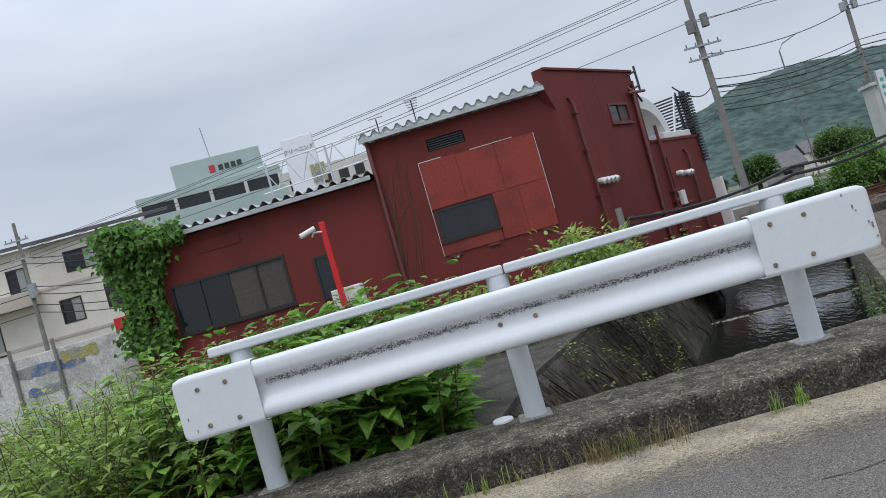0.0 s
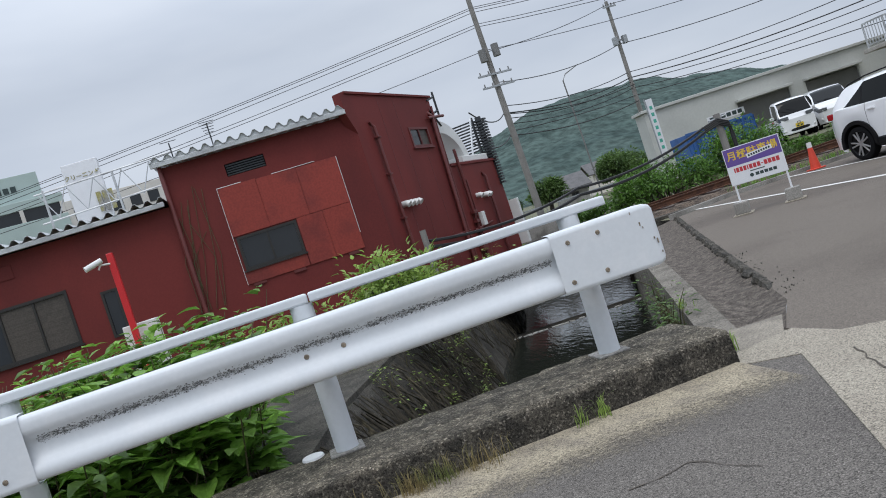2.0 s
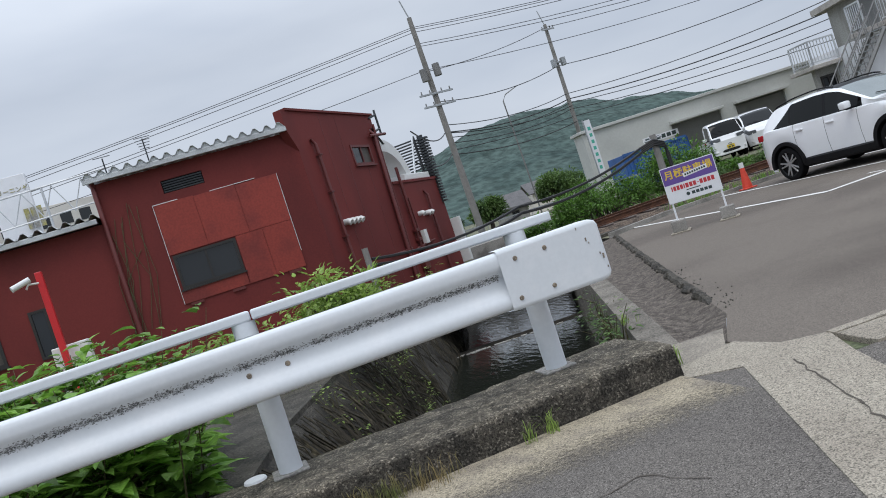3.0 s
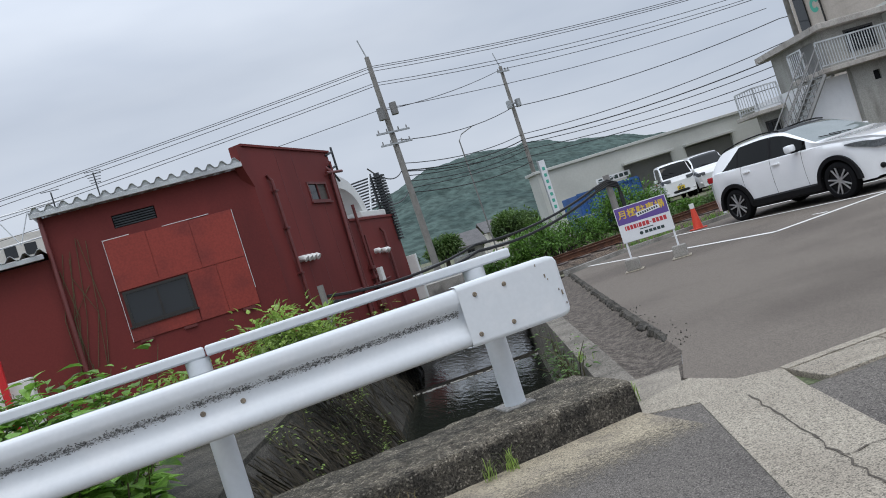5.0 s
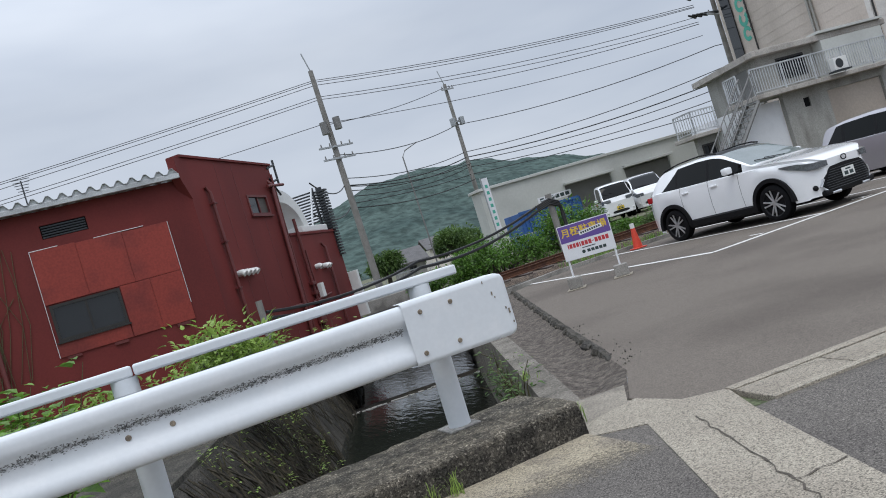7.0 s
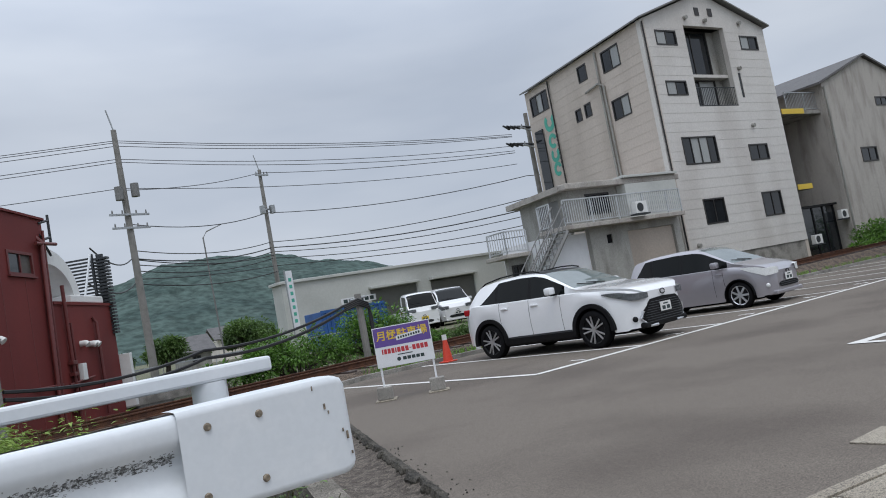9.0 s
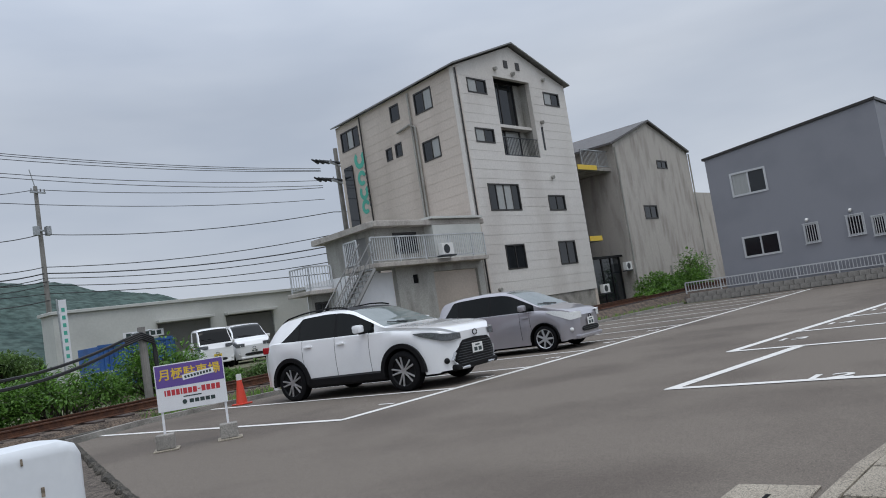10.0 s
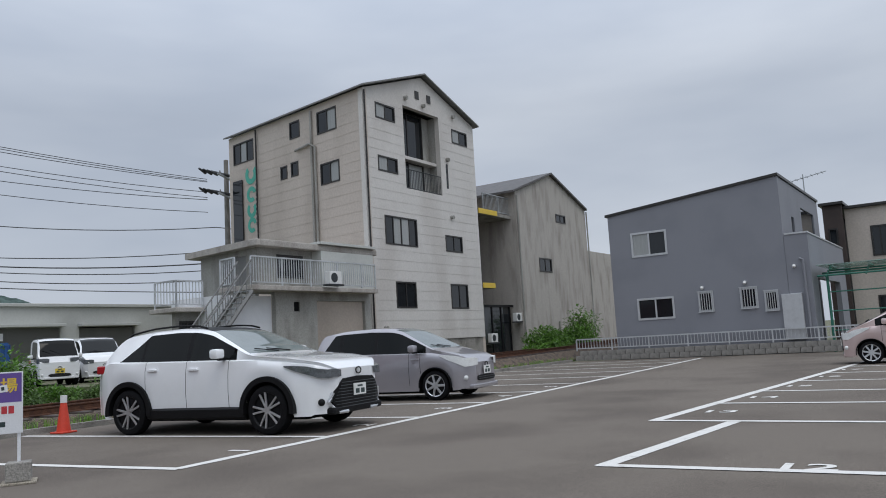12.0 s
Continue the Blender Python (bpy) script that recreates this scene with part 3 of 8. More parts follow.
wall_mesh(bm, 3.92, -0.3, 3.1, [], 0.25)
box(bm, (0, -0.04, 3.1), (3.98, 0.28, 3.18))
part("wall", local(bm, m_ext), RED_WALL, red)
bm = bmesh.new()
for p, q, h in (((-9.04, 29), (-9.04, RED_Y + 0.26), 3.85), (RED_B, (3.0, 30.5), 3.1), ((3.0, 30.5), (-9.04, 29), 3.8), ((-1.97, 29), (-1.97, RED_Y + 0.26), 4.7)):
    m = along(p, q)
    L = (Vector(q) - Vector(p)).length
    bm = bmesh.new()
    box(bm, (0, 0, -0.3), (L, 0.2, h), m)
    part("wall", bm, RED_WALL, red)


def folded_roof(parent, x0, x1, y0, y1, z, pitch=0.3, h=0.11, plates=False):
    bm = bmesh.new()
    prof, x = [], x0
    while x < x1 - 0.01:
        prof += [(x, z), (x + pitch * 0.12, z), (x + pitch * 0.4, z + h), (x + pitch * 0.6, z + h), (x + pitch * 0.88, z)]
        x += pitch
    lo = [[bm.verts.new((a, y, b)) for a, b in prof] for y in (y0, y1)]
    hi = [[bm.verts.new((a, y, b + 0.012)) for a, b in prof] for y in (y0, y1)]
    for g in (lo, hi):
        for k in range(len(prof) - 1):
            bm.faces.new((g[0][k], g[0][k + 1], g[1][k + 1], g[1][k]))
    for k in range(len(prof) - 1):
        bm.faces.new((lo[0][k], lo[0][k + 1], hi[0][k + 1], hi[0][k]))
    r = part("roof", bm, ROOF_METAL, parent, "pale folded metal roof sheets")
    bm = bmesh.new()
    box(bm, (x0, y0 + 0.02, z - 0.12), (x1, y0 + 0.1, z - 0.002), bevel=0.01)
    part("fascia", bm, ROOF_METAL, r)
    if plates:
        bm = bmesh.new()
        bm.faces.new([bm.verts.new((a * pitch, 0, b - 0.003)) for a, b in ((0.12, 0), (0.4, h), (0.6, h), (0.88, 0))])
        plate = mesh_of("closing_plate", bm, ROOF_METAL)
        for k in range(int((x1 - x0) / pitch)):
            o = new("closing_plate", plate)
            o.parent = r
            o.matrix_basis = pose(x0 + pitch * k, y0 + 0.05, z)


folded_roof(red, -9.14, -2.04, RED_Y - 0.35, 29.0, 3.97)
folded_roof(red, -2.09, 2.71, RED_Y - 0.3, 24.0, 4.9, plates=True)
bm = bmesh.new()
prism(bm, [(2.76, 18.87), (RED_M[0] - 0.15, RED_M[1] + 0.05), (RED_B[0] - 0.2, RED_B[1]), (3.0, 30.2), (2.56, 24)], 2.9, 3.0)
part("roof", bm, ROOF_METAL, red)

WH_C, WH_U, WH_D = Vector((31.73, 20.69, 0)), Vector((0.9925, -0.1219, 0)), Vector((0.277, 0.961, 0))
wh_r = WH_C + WH_U * 9.3
wh_l = WH_C + WH_D * 10.85
m_south = along(WH_C, wh_r)
m_west = along(wh_l, WH_C)
white = thing("white_building", "tall cream sided four-storey building with a gable", "building")
s_holes = [(0.89, 2.31, 11.43, 12.13), (7.17, 8.6, 11.36, 12.07), (0.93, 2.35, 8.99, 9.67), (2.99, 6.0, 8.42, 12.45), (6.44, 6.65, 8.84, 10.11),
           (1.21, 3.63, 5.66, 6.95), (6.06, 7.57, 5.63, 6.42), (1.8, 3.31, 2.79, 3.96), (6.28, 7.83, 2.77, 3.97)]
bm = bmesh.new()
wall_mesh(bm, 9.3, 1.3, 12.6, s_holes, 0.25, board=0.455)
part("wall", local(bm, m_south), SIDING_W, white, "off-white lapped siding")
bm = bmesh.new()
for za, zb in zip(np.arange(12.6, 14.1, 0.3), [*np.arange(12.9, 14.1, 0.3), 14.2]):
    f0, f1 = (za - 12.6) / 1.6, (zb - 12.6) / 1.6
    prism(bm, [(4.65 * f0, za), (9.3 - 4.65 * f0, za), (9.3 - 4.65 * f1, zb), (4.65 * f1, zb)], 0.0, 0.25)
part("gable", local(bm, m_south @ pose(0, 0.25, 0, 90, 0, 0)), SIDING_W, white)
bm = bmesh.new()
wall_mesh(bm, 9.3, -0.2, 1.3, [], 0.2)
part("plinth", local(bm, m_south @ pose(0, 0.04, 0)), CONC, white)
W_L = 10.85
w_holes = [(W_L - b, W_L - a, z0, z1) for a, b, z0, z1 in ((4.62, 5.4, 11.38, 12.2), (1.85, 3.25, 11.15, 12.2), (1.76, 3.1, 8.7, 9.68), (5.72, 6.24, 9.52, 10.15), (4.82, 5.38, 9.52, 10.2), (8.57, 10.4, 11.06, 12.15))]
bm = bmesh.new()
wall_mesh(bm, W_L - 0.02, -0.2, 12.6, w_holes, 0.25, board=0.455)
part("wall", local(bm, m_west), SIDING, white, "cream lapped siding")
bm = bmesh.new()
far_r, far_l = wh_r + WH_D * 10.85, wh_l
for p, q in ((far_r, far_l), (wh_r, far_r)):
    box(bm, (0, 0, -0.2), ((q - p).length, 0.2, 12.6), along(p, q))
part("wall", bm, SIDING, white)
# roof slabs with a little overhang
bm = bmesh.new()
rid0, rid1 = WH_C + WH_U * 4.65 - WH_D * 0.3, wh_l + WH_U * 4.65 + WH_D * 0.2
for e0, e1 in ((WH_C - WH_U * 0.25 - WH_D * 0.3, wh_l - WH_U * 0.25 + WH_D * 0.2), (wh_r + WH_U * 0.25 - WH_D * 0.3, far_r + WH_U * 0.25 + WH_D * 0.2)):
    q = [Vector((e0.x, e0.y, 12.58)), Vector((e1.x, e1.y, 12.58)), Vector((rid1.x, rid1.y, 14.28)), Vector((rid0.x, rid0.y, 14.28))]
    a, b = [bm.verts.new(v) for v in q], [bm.verts.new(v + Vector((0, 0, 0.07))) for v in q]
    bm.faces.new(a[::-1])
    bm.faces.new(b)
    for k in range(4):
        bm.faces.new((a[k], a[(k + 1) % 4], b[(k + 1) % 4], b[k]))
part("roof", bm, SHUTTER, white, "grey metal roof edge")

# annex before the white building
annex = thing("annex_building", "weathered grey annex with a balcony walkway and outside stair", "building")
m_an = along(WH_C - WH_U * 10.0, WH_C)
bm = bmesh.new()
wall_mesh(bm, 5.3, -0.2, 3.25, [(0.9, 1.2, 2.55, 2.9), (2.1, 4.9, 0.2, 2.95)], 0.2)
part("wall", local(bm, m_an @ pose(3.3, -1.1, 0)), ANNEX, annex)
bm = bmesh.new()
wall_mesh(bm, 2.3, -0.2, 3.1, [], 0.2)
part("wall", local(bm, m_an @ pose(0.98, -0.9, 0)), BOARD, annex, "white painted lower wall")
bm = bmesh.new()
box(bm, (0.98, -0.69, -0.2), (1.15, 1.6, 3.1), m_an)
part("wall", bm, BOARD, annex)
bm = bmesh.new()
wall_mesh(bm, 6.4, 3.42, 4.98, [(1.0, 2.35, 3.9, 4.75)], 0.15)
part("wall", local(bm, m_an @ pose(3.5, 0, 0)), ANNEX, annex)
m_aw = along(WH_C - WH_U * 6.5 + WH_D * 3.9, WH_C - WH_U * 6.5 + WH_D * 0.16)
bm = bmesh.new()
wall_mesh(bm, 3.74, 3.2, 4.98, [(1.6, 3.2, 3.5, 4.75)], 0.15)
part("wall", local(bm, m_aw), ANNEX, annex)
bm = bmesh.new()
box(bm, (1.7, -1.6, 3.25), (8.5, -0.002, 3.42), m_an, 0.02)
part("floor_slab", bm, CONC_WALL, annex, "stained concrete walkway slab")
bm = bmesh.new()
box(bm, (3.1, -0.45, 4.98), (9.95, 0, 5.22), m_an, 0.03)
prism(bm, [tuple((WH_C + WH_U * a + WH_D * b)[:2]) for a, b in ((-6.9, 0.005), (-0.05, 0.005), (-0.05, 4.5), (-6.9, 4.5))], 4.981, 5.219)
part("roof", bm, CONC_WALL, annex, "concrete roof slab with a deep edge")

# weathered building with a gable beyond
grim = thing("concrete_building", "stained grey rendered building with a steep gable", "building")
g0, g1 = WH_C + WH_U * 13.6, WH_C + WH_U * 23.5
m_g = along(g0, g1)
bm = bmesh.new()
wall_mesh(bm, 9.9, -0.2, 9.6, [(2.55, 4.2, 5.03, 5.85), (5.25, 6.65, 8.29, 8.8)], 0.25)
prism_v = [(0, 9.6), (9.9, 9.6), (4.7, 11.22)]
part("wall", local(bm, m_g), CONC_WALL, grim)
bm = bmesh.new()
prism(bm, prism_v, 0, 0.25)
part("gable", local(bm, m_g @ pose(0, 0.25, 0, 90, 0, 0)), CONC_WALL, grim)
bm = bmesh.new()
box(bm, (0.003, 0.26, -0.2), (0.2, 12, 9.6), m_g)
part("wall", bm, CONC_WALL, grim)
bm = bmesh.new()
box(bm, (9.7, 0.26, -0.2), (9.9, 12, 9.6), m_g)
part("wall", bm, CONC_WALL, grim)
bm = bmesh.new()
box(bm, (10.0, 0.6, -0.2), (17.5, 8, 6.9), m_g, 0.02)
part("side_wing", bm, CONC_WALL, grim)
bm = bmesh.new()
for s in (1, -1):
    q = [(4.7 + s * 5.2, -0.2, 9.5), (4.7 + s * 5.2, 12, 9.5), (4.7, 12, 11.27), (4.7, -0.2, 11.27)]
    a, b = [bm.verts.new(v) for v in q], [bm.verts.new((v[0], v[1], v[2] + 0.12)) for v in q]
    bm.faces.new(a)
    bm.faces.new(b[::-1])
    for k in range(4):
        bm.faces.new((a[k], a[(k + 1) % 4], b[(k + 1) % 4], b[k]))
part("roof", local(bm, m_g), ROOF_TILE, grim)

# blue-grey house
GH_V = Vector((0.1219, 0.9925, 0))
gh0 = Vector((35.5, 11.5, 0)) - GH_V * 0.38
gh1 = gh0 - GH_V * 8.4
m_gh = along(gh0, gh1)
house = thing("grey_house", "blue-grey rendered modern house with a sloping roof", "house")
gh_holes = [(0.96, 2.42, 4.16, 5.14), (1.01, 2.5, 1.57, 2.42), (3.5, 4.05, 1.74, 2.5), (5.09, 5.7, 1.76, 2.53), (5.96, 6.43, 1.62, 2.34)]
bm = bmesh.new()
wall_mesh(bm, 6.82, -0.1, 4.16, gh_holes[1:], 0.2)
part("wall", local(bm, m_gh), GREY_RENDER, house)
bm = bmesh.new()
h = gh_holes[0]
for poly in ([(0, 4.16), (h[0], 4.16), (h[0], 5.14), (0, 5.14)], [(h[1], 4.16), (6.82, 4.16), (6.82, 5.14), (h[1], 5.14)], [(0, 5.14), (6.82, 5.14), (6.82, 6.64), (0, 5.96)]):
    prism(bm, poly, 0, 0.2)
part("wall", local(bm, m_gh @ pose(0, 0.2, 0, 90, 0, 0)), GREY_RENDER, house)
bm = bmesh.new()
wall_mesh(bm, 0.81, -0.1, 4.36, [], 0.2)
part("wall", local(bm, m_gh @ pose(6.83, 0, 0)), GREY_RENDER, house)
bm = bmesh.new()
wall_mesh(bm, 8.7, 4.45, 6.62, [(1.9, 2.5, 4.6, 5.3), (4.2, 7.4, 4.6, 5.9)], 0.2)
part("wall", local(bm, m_gh @ pose(6.81, 0.21, 0, 0, 0, 90)), GREY_RENDER, house)
bm = bmesh.new()
wall_mesh(bm, 9.0, -0.1, 4.36, [(1.2, 7.0, 0.1, 2.75)], 0.2)
part("wall", local(bm, m_gh @ pose(7.64, 0.21, 0, 0, 0, 90)), GREY_RENDER, house)
bm = bmesh.new()
box(bm, (0.01, 0.21, -0.1), (0.2, 9, 5.8), m_gh)
box(bm, (0.2, 8.8, -0.1), (6.6, 9, 5.8), m_gh)
part("wall", bm, GREY_RENDER, house)
bm = bmesh.new()
box(bm, (6.86, -0.03, 4.37), (7.67, 0.24, 4.43), m_gh)
box(bm, (7.42, 0.25, 4.37), (7.67, 9.2, 4.42), m_gh)
part("coping", bm, FRAME_LIGHT, house)
bm = bmesh.new()
rq = [(-0.1, -0.06, 5.96), (6.86, -0.06, 6.65), (6.86, 9.0, 6.65), (-0.1, 9.0, 5.96)]
ra, rb = [bm.verts.new(v) for v in rq], [bm.verts.new((v[0], v[1], v[2] + 0.1)) for v in rq]
bm.faces.new(ra[::-1])
bm.faces.new(rb)
for k in range(4):
    bm.faces.new((ra[k], ra[(k + 1) % 4], rb[(k + 1) % 4], rb[k]))
part("roof", local(bm, m_gh), FRAME_DARK, house, "thin dark roof edge")
# ---- edges of the road and the lot ----
bm = bmesh.new()
rng = random.Random(2)
near, far = [], []
for k in range(40):
    x = -6.0 + k * 8.3 / 39
    d = 0.62 + 0.16 * noise.noise(Vector((x * 0.9, 0, 0))) + 0.06 * noise.noise(Vector((x * 4, 3, 0)))
    d += 0.35 * max(0, 1 - abs(x - 1.45) / 0.9)
    near.append(bm.verts.new((x, 3.0 - max(0.05, d), 0.004)))
    far.append(bm.verts.new((x, 3.05, 0.012)))
for k in range(39):
    bm.faces.new((near[k], near[k + 1], far[k + 1], far[k]))
single("silt", bm, SAND, "pale sandy silt washed against the kerb", "silt", kind="stuff")

# cracks in the asphalt and gutter as thin open seams
def seam(pts, z, w, name="crack", mat_=BARK):
    bm = bmesh.new()
    rng = random.Random(len(pts) + int(pts[0][0] * 100))
    fine = []
    for (xa, ya), (xb, yb) in zip(pts, pts[1:]):
        n = max(2, int(math.hypot(xb - xa, yb - ya) / 0.06))
        for k in range(n):
            f = k / n
            fine.append((xa + (xb - xa) * f + rng.uniform(-0.012, 0.012), ya + (yb - ya) * f + rng.uniform(-0.012, 0.012)))
    fine.append(pts[-1])
    for (xa, ya), (xb, yb) in zip(fine, fine[1:]):
        d = Vector((xb - xa, yb - ya, 0))
        nrm = Vector((-d.y, d.x, 0)).normalized() * w * rng.uniform(0.3, 1.0)
        q = [(xa - nrm.x, ya - nrm.y, z), (xb - nrm.x, yb - nrm.y, z), (xb + nrm.x, yb + nrm.y, z), (xa + nrm.x, ya + nrm.y, z)]
        bm.faces.new([bm.verts.new(v) for v in q])
    return single(name, bm, mat_, "dark crack in the worn paving", "crack", kind="stuff")


seam([(1.05, 1.95), (1.2, 1.93), (1.36, 1.98), (1.42, 1.9), (1.45, 1.76), (1.52, 1.66)], 0.004, 0.006)
seam([(2.7, 2.53), (2.2, 1.44), (1.6, 0.1), (0.6, -2.2)], 0.009, 0.007)
seam([(2.2, 1.44), (2.46, 1.4)], 0.009, 0.006)
seam([(3.38, 2.62), (3.6, 2.45), (3.72, 2.3)], 0.016, 0.005)

# gutter slabs along the lot
strip_v = [Vector((x, y, 0)) for x, y in STRIP]
gutter = thing("gutter_cover", "row of pale concrete gutter slabs along the lot", "gutter", kind="structure")
slab_mesh = None
total = [(b - a).length for a, b in zip(strip_v, strip_v[1:])]
s = 0.0
while s < 13.0:
    acc, i = s, 0
    while acc > total[i]:
        acc -= total[i]
        i += 1
    p = strip_v[i].lerp(strip_v[i + 1], acc / total[i])
    d = (strip_v[i + 1] - strip_v[i]).normalized()
    if slab_mesh is None:
        bm = bmesh.new()
        box(bm, (0.006, -0.4, -0.05), (0.592, -0.09, 0.0), bevel=0.008)
        slab_mesh = mesh_of("slab", bm, CONC_GUTTER)
    ob = new("slab", slab_mesh)
    ob.parent = gutter
    ob.matrix_basis = pose(p.x, p.y, 0.008 + 0.003 * math.sin(s * 9), 0, 0, math.degrees(math.atan2(d.y, d.x)) + 0.4 * math.sin(s * 5))
    s += 0.6
for lo, hi, nm in ((-0.085, 0.0, "edging"), (-0.47, -0.405, "edging")):
    bm = bmesh.new()
    for a, b in zip(strip_v, strip_v[1:]):
        d = (b - a).normalized()
        n = Vector((-d.y, d.x, 0))
        q = [a + n * lo, b + n * lo, b + n * hi, a + n * hi]
        prism(bm, [(v.x, v.y) for v in q], -0.03, 0.012)
    part(nm, bm, CONC_GUTTER, gutter)
bm = bmesh.new()
box(bm, (0, 0, 0), (0.4, 0.44, 0.012), pose(5.24, 2.33, 0.0, 0, 0, -4), 0.004)
cover = single("drain_cover", bm, CONC_GUTTER, "pale concrete drain cover set in the lot", "cover")
bm = bmesh.new()
box(bm, (0.12, 0.2, 0.0125), (0.2, 0.225, 0.0145), pose(5.24, 2.33, 0.0, 0, 0, -4))
part("slot", bm, BLACK, cover)

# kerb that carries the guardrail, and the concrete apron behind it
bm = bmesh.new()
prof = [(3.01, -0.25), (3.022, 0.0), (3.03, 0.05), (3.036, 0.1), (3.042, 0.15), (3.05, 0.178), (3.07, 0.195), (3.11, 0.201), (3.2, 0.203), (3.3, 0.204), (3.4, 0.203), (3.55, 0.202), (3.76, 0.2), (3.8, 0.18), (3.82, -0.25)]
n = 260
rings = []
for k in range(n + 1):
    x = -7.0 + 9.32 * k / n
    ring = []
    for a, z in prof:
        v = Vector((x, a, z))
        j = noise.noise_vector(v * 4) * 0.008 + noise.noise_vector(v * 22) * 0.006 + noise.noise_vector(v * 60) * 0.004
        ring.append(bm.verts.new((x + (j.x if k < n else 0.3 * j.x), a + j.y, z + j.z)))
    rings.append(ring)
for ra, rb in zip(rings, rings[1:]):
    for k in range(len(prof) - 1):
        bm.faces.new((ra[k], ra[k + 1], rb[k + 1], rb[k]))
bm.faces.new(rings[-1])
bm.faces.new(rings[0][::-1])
single("kerb", bm, CONC_KERB, "rough concrete kerb under the guardrail, paler on top", "kerb", kind="structure")
bm = bmesh.new()
prism(bm, [(-5.0, 3.79), (-0.42, 3.79), (0.22, 6.4), (1.2, 9.1), (0.2, 9.2), (-1.6, 6.6), (-5.0, 5.0)], -0.4, 0.03)
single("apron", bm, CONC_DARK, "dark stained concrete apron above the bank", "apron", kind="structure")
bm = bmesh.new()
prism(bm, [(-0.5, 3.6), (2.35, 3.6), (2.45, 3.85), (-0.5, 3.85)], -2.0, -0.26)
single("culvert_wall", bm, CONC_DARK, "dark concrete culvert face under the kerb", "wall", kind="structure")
bm = bmesh.new()
bmesh.ops.create_cone(bm, cap_ends=True, segments=20, radius1=0.07, radius2=0.065, depth=0.012, matrix=pose(-0.16, 3.72, 0.21, 3, 0, 0))
single("jar_lid", bm, BOARD, "small white round lid lying on the kerb", "litter")

sheet("ramp", [(2.2, 3.02), (2.95, 2.93), (3.05, 3.3), (3.2, 3.75), (2.78, 3.85), (2.3, 3.75)], -0.012, FILLET, 0.3, "pale concrete infill at the kerb end", "paving")
# sloping skirt between lot and stream wall, with a crumbling lip
LOT_E = [(2.88, 3.36), (3.41, 4.07), (4.72, 6.9), (6.4, 10.5), (8.2, 14.3)]
SKIRT = [(2.8, 3.72), (3.36, 5.1), (4.97, 9.0), (6.5, 12.6), (7.9, 15.9)]
bm = bmesh.new()
for i in range(4):
    n = 12
    for k in range(n):
        for j in range(5):
            q = []
            for kk, jj in ((k, j), (k + 1, j), (k + 1, j + 1), (k, j + 1)):
                a = Vector((*LOT_E[i], 0)).lerp(Vector((*LOT_E[i + 1], 0)), kk / n)
                b = Vector((*SKIRT[i], -0.12)).lerp(Vector((*SKIRT[i + 1], -0.12)), kk / n)
                v = a.lerp(b, jj / 5)
                v.z += 0.004 + 0.025 * noise.noise(v * 4) * math.sin(math.pi * jj / 5) - 0.05 * math.sin(math.pi * jj / 5)
                q.append(bm.verts.new(v))
            bm.faces.new(q)
bmesh.ops.remove_doubles(bm, verts=bm.verts, dist=0.003)
single("skirt", bm, SKIRT_M, "sloping mortar skirt beside the stream wall", "slope", kind="structure", smooth=True)
bm = bmesh.new()
rng = random.Random(11)
rows = []
for (xa, ya), (xb, yb) in zip([(3.55, 4.37), *LOT_E[2:]], LOT_E[2:]):
    L = math.hypot(xb - xa, yb - ya)
    d = Vector(((xb - xa) / L, (yb - ya) / L, 0))
    out = Vector((-d.y, d.x, 0))
    n = int(L / 0.035)
    for k in range(n):
        p = Vector((xa, ya, 0)) + d * (L * k / n)
        p.z -= 0.06 * max(0.0, 1 - len(rows) / 14)
        w = 0.05 + 0.05 * noise.noise(p * 5) + 0.035 * noise.noise(p * 17)
        jag = lambda q: 0.018 * noise.noise(q * 31) + 0.012 * noise.noise(q * 11)
        rows.append([bm.verts.new(p - out * (0.05 + jag(p)) + Vector((0, 0, 0.003))), bm.verts.new(p - out * 0.01 + Vector((0, 0, 0.028 + jag(p + Vector((5, 0, 0)))))),
                     bm.verts.new(p + out * (w * 0.6) + Vector((0, 0, 0.03 + jag(p + Vector((0, 7, 0)))))), bm.verts.new(p + out * w + Vector((0, 0, -0.005 + jag(p)))), bm.verts.new(p + out * (w * 0.75) + Vector((0, 0, -0.06)))])
for ra, rb in zip(rows, rows[1:]):
    for k in range(4):
        bm.faces.new((ra[k], ra[k + 1], rb[k + 1], rb[k]))
single("asphalt_lip", bm, CONC_DARK, "crumbling dark asphalt lip along the lot edge", "lip", kind="structure")
bm = bmesh.new()
for k in range(70):
    f = 0.06 + 0.94 * rng.random()
    p = Vector((3.42 + 1.3 * f, 4.05 + 2.82 * f, 0.004)) + Vector((0.9, -0.43, 0)) * abs(rng.gauss(0, 0.1))
    r = rng.uniform(0.003, 0.009)
    bmesh.ops.create_icosphere(bm, subdivisions=1, radius=r, matrix=Matrix.Translation(p))
single("crumbs", bm, CONC_DARK, "loose dark asphalt crumbs on the lot", "crumbs", kind="stuff")
bm = bmesh.new()
kr = [(8.2, 14.42), (10.0, 15.02), (35.3, 13.05)]
for (xa, ya), (xb, yb) in zip(kr, kr[1:]):
    m = along((xa, ya), (xb, yb))
    box(bm, (0, 0, -0.1), (math.hypot(xb - xa, yb - ya), 0.12, 0.09), m)
single("lot_kerb", bm, CONC, "pale concrete kerb behind the parking stalls", "kerb", kind="structure")

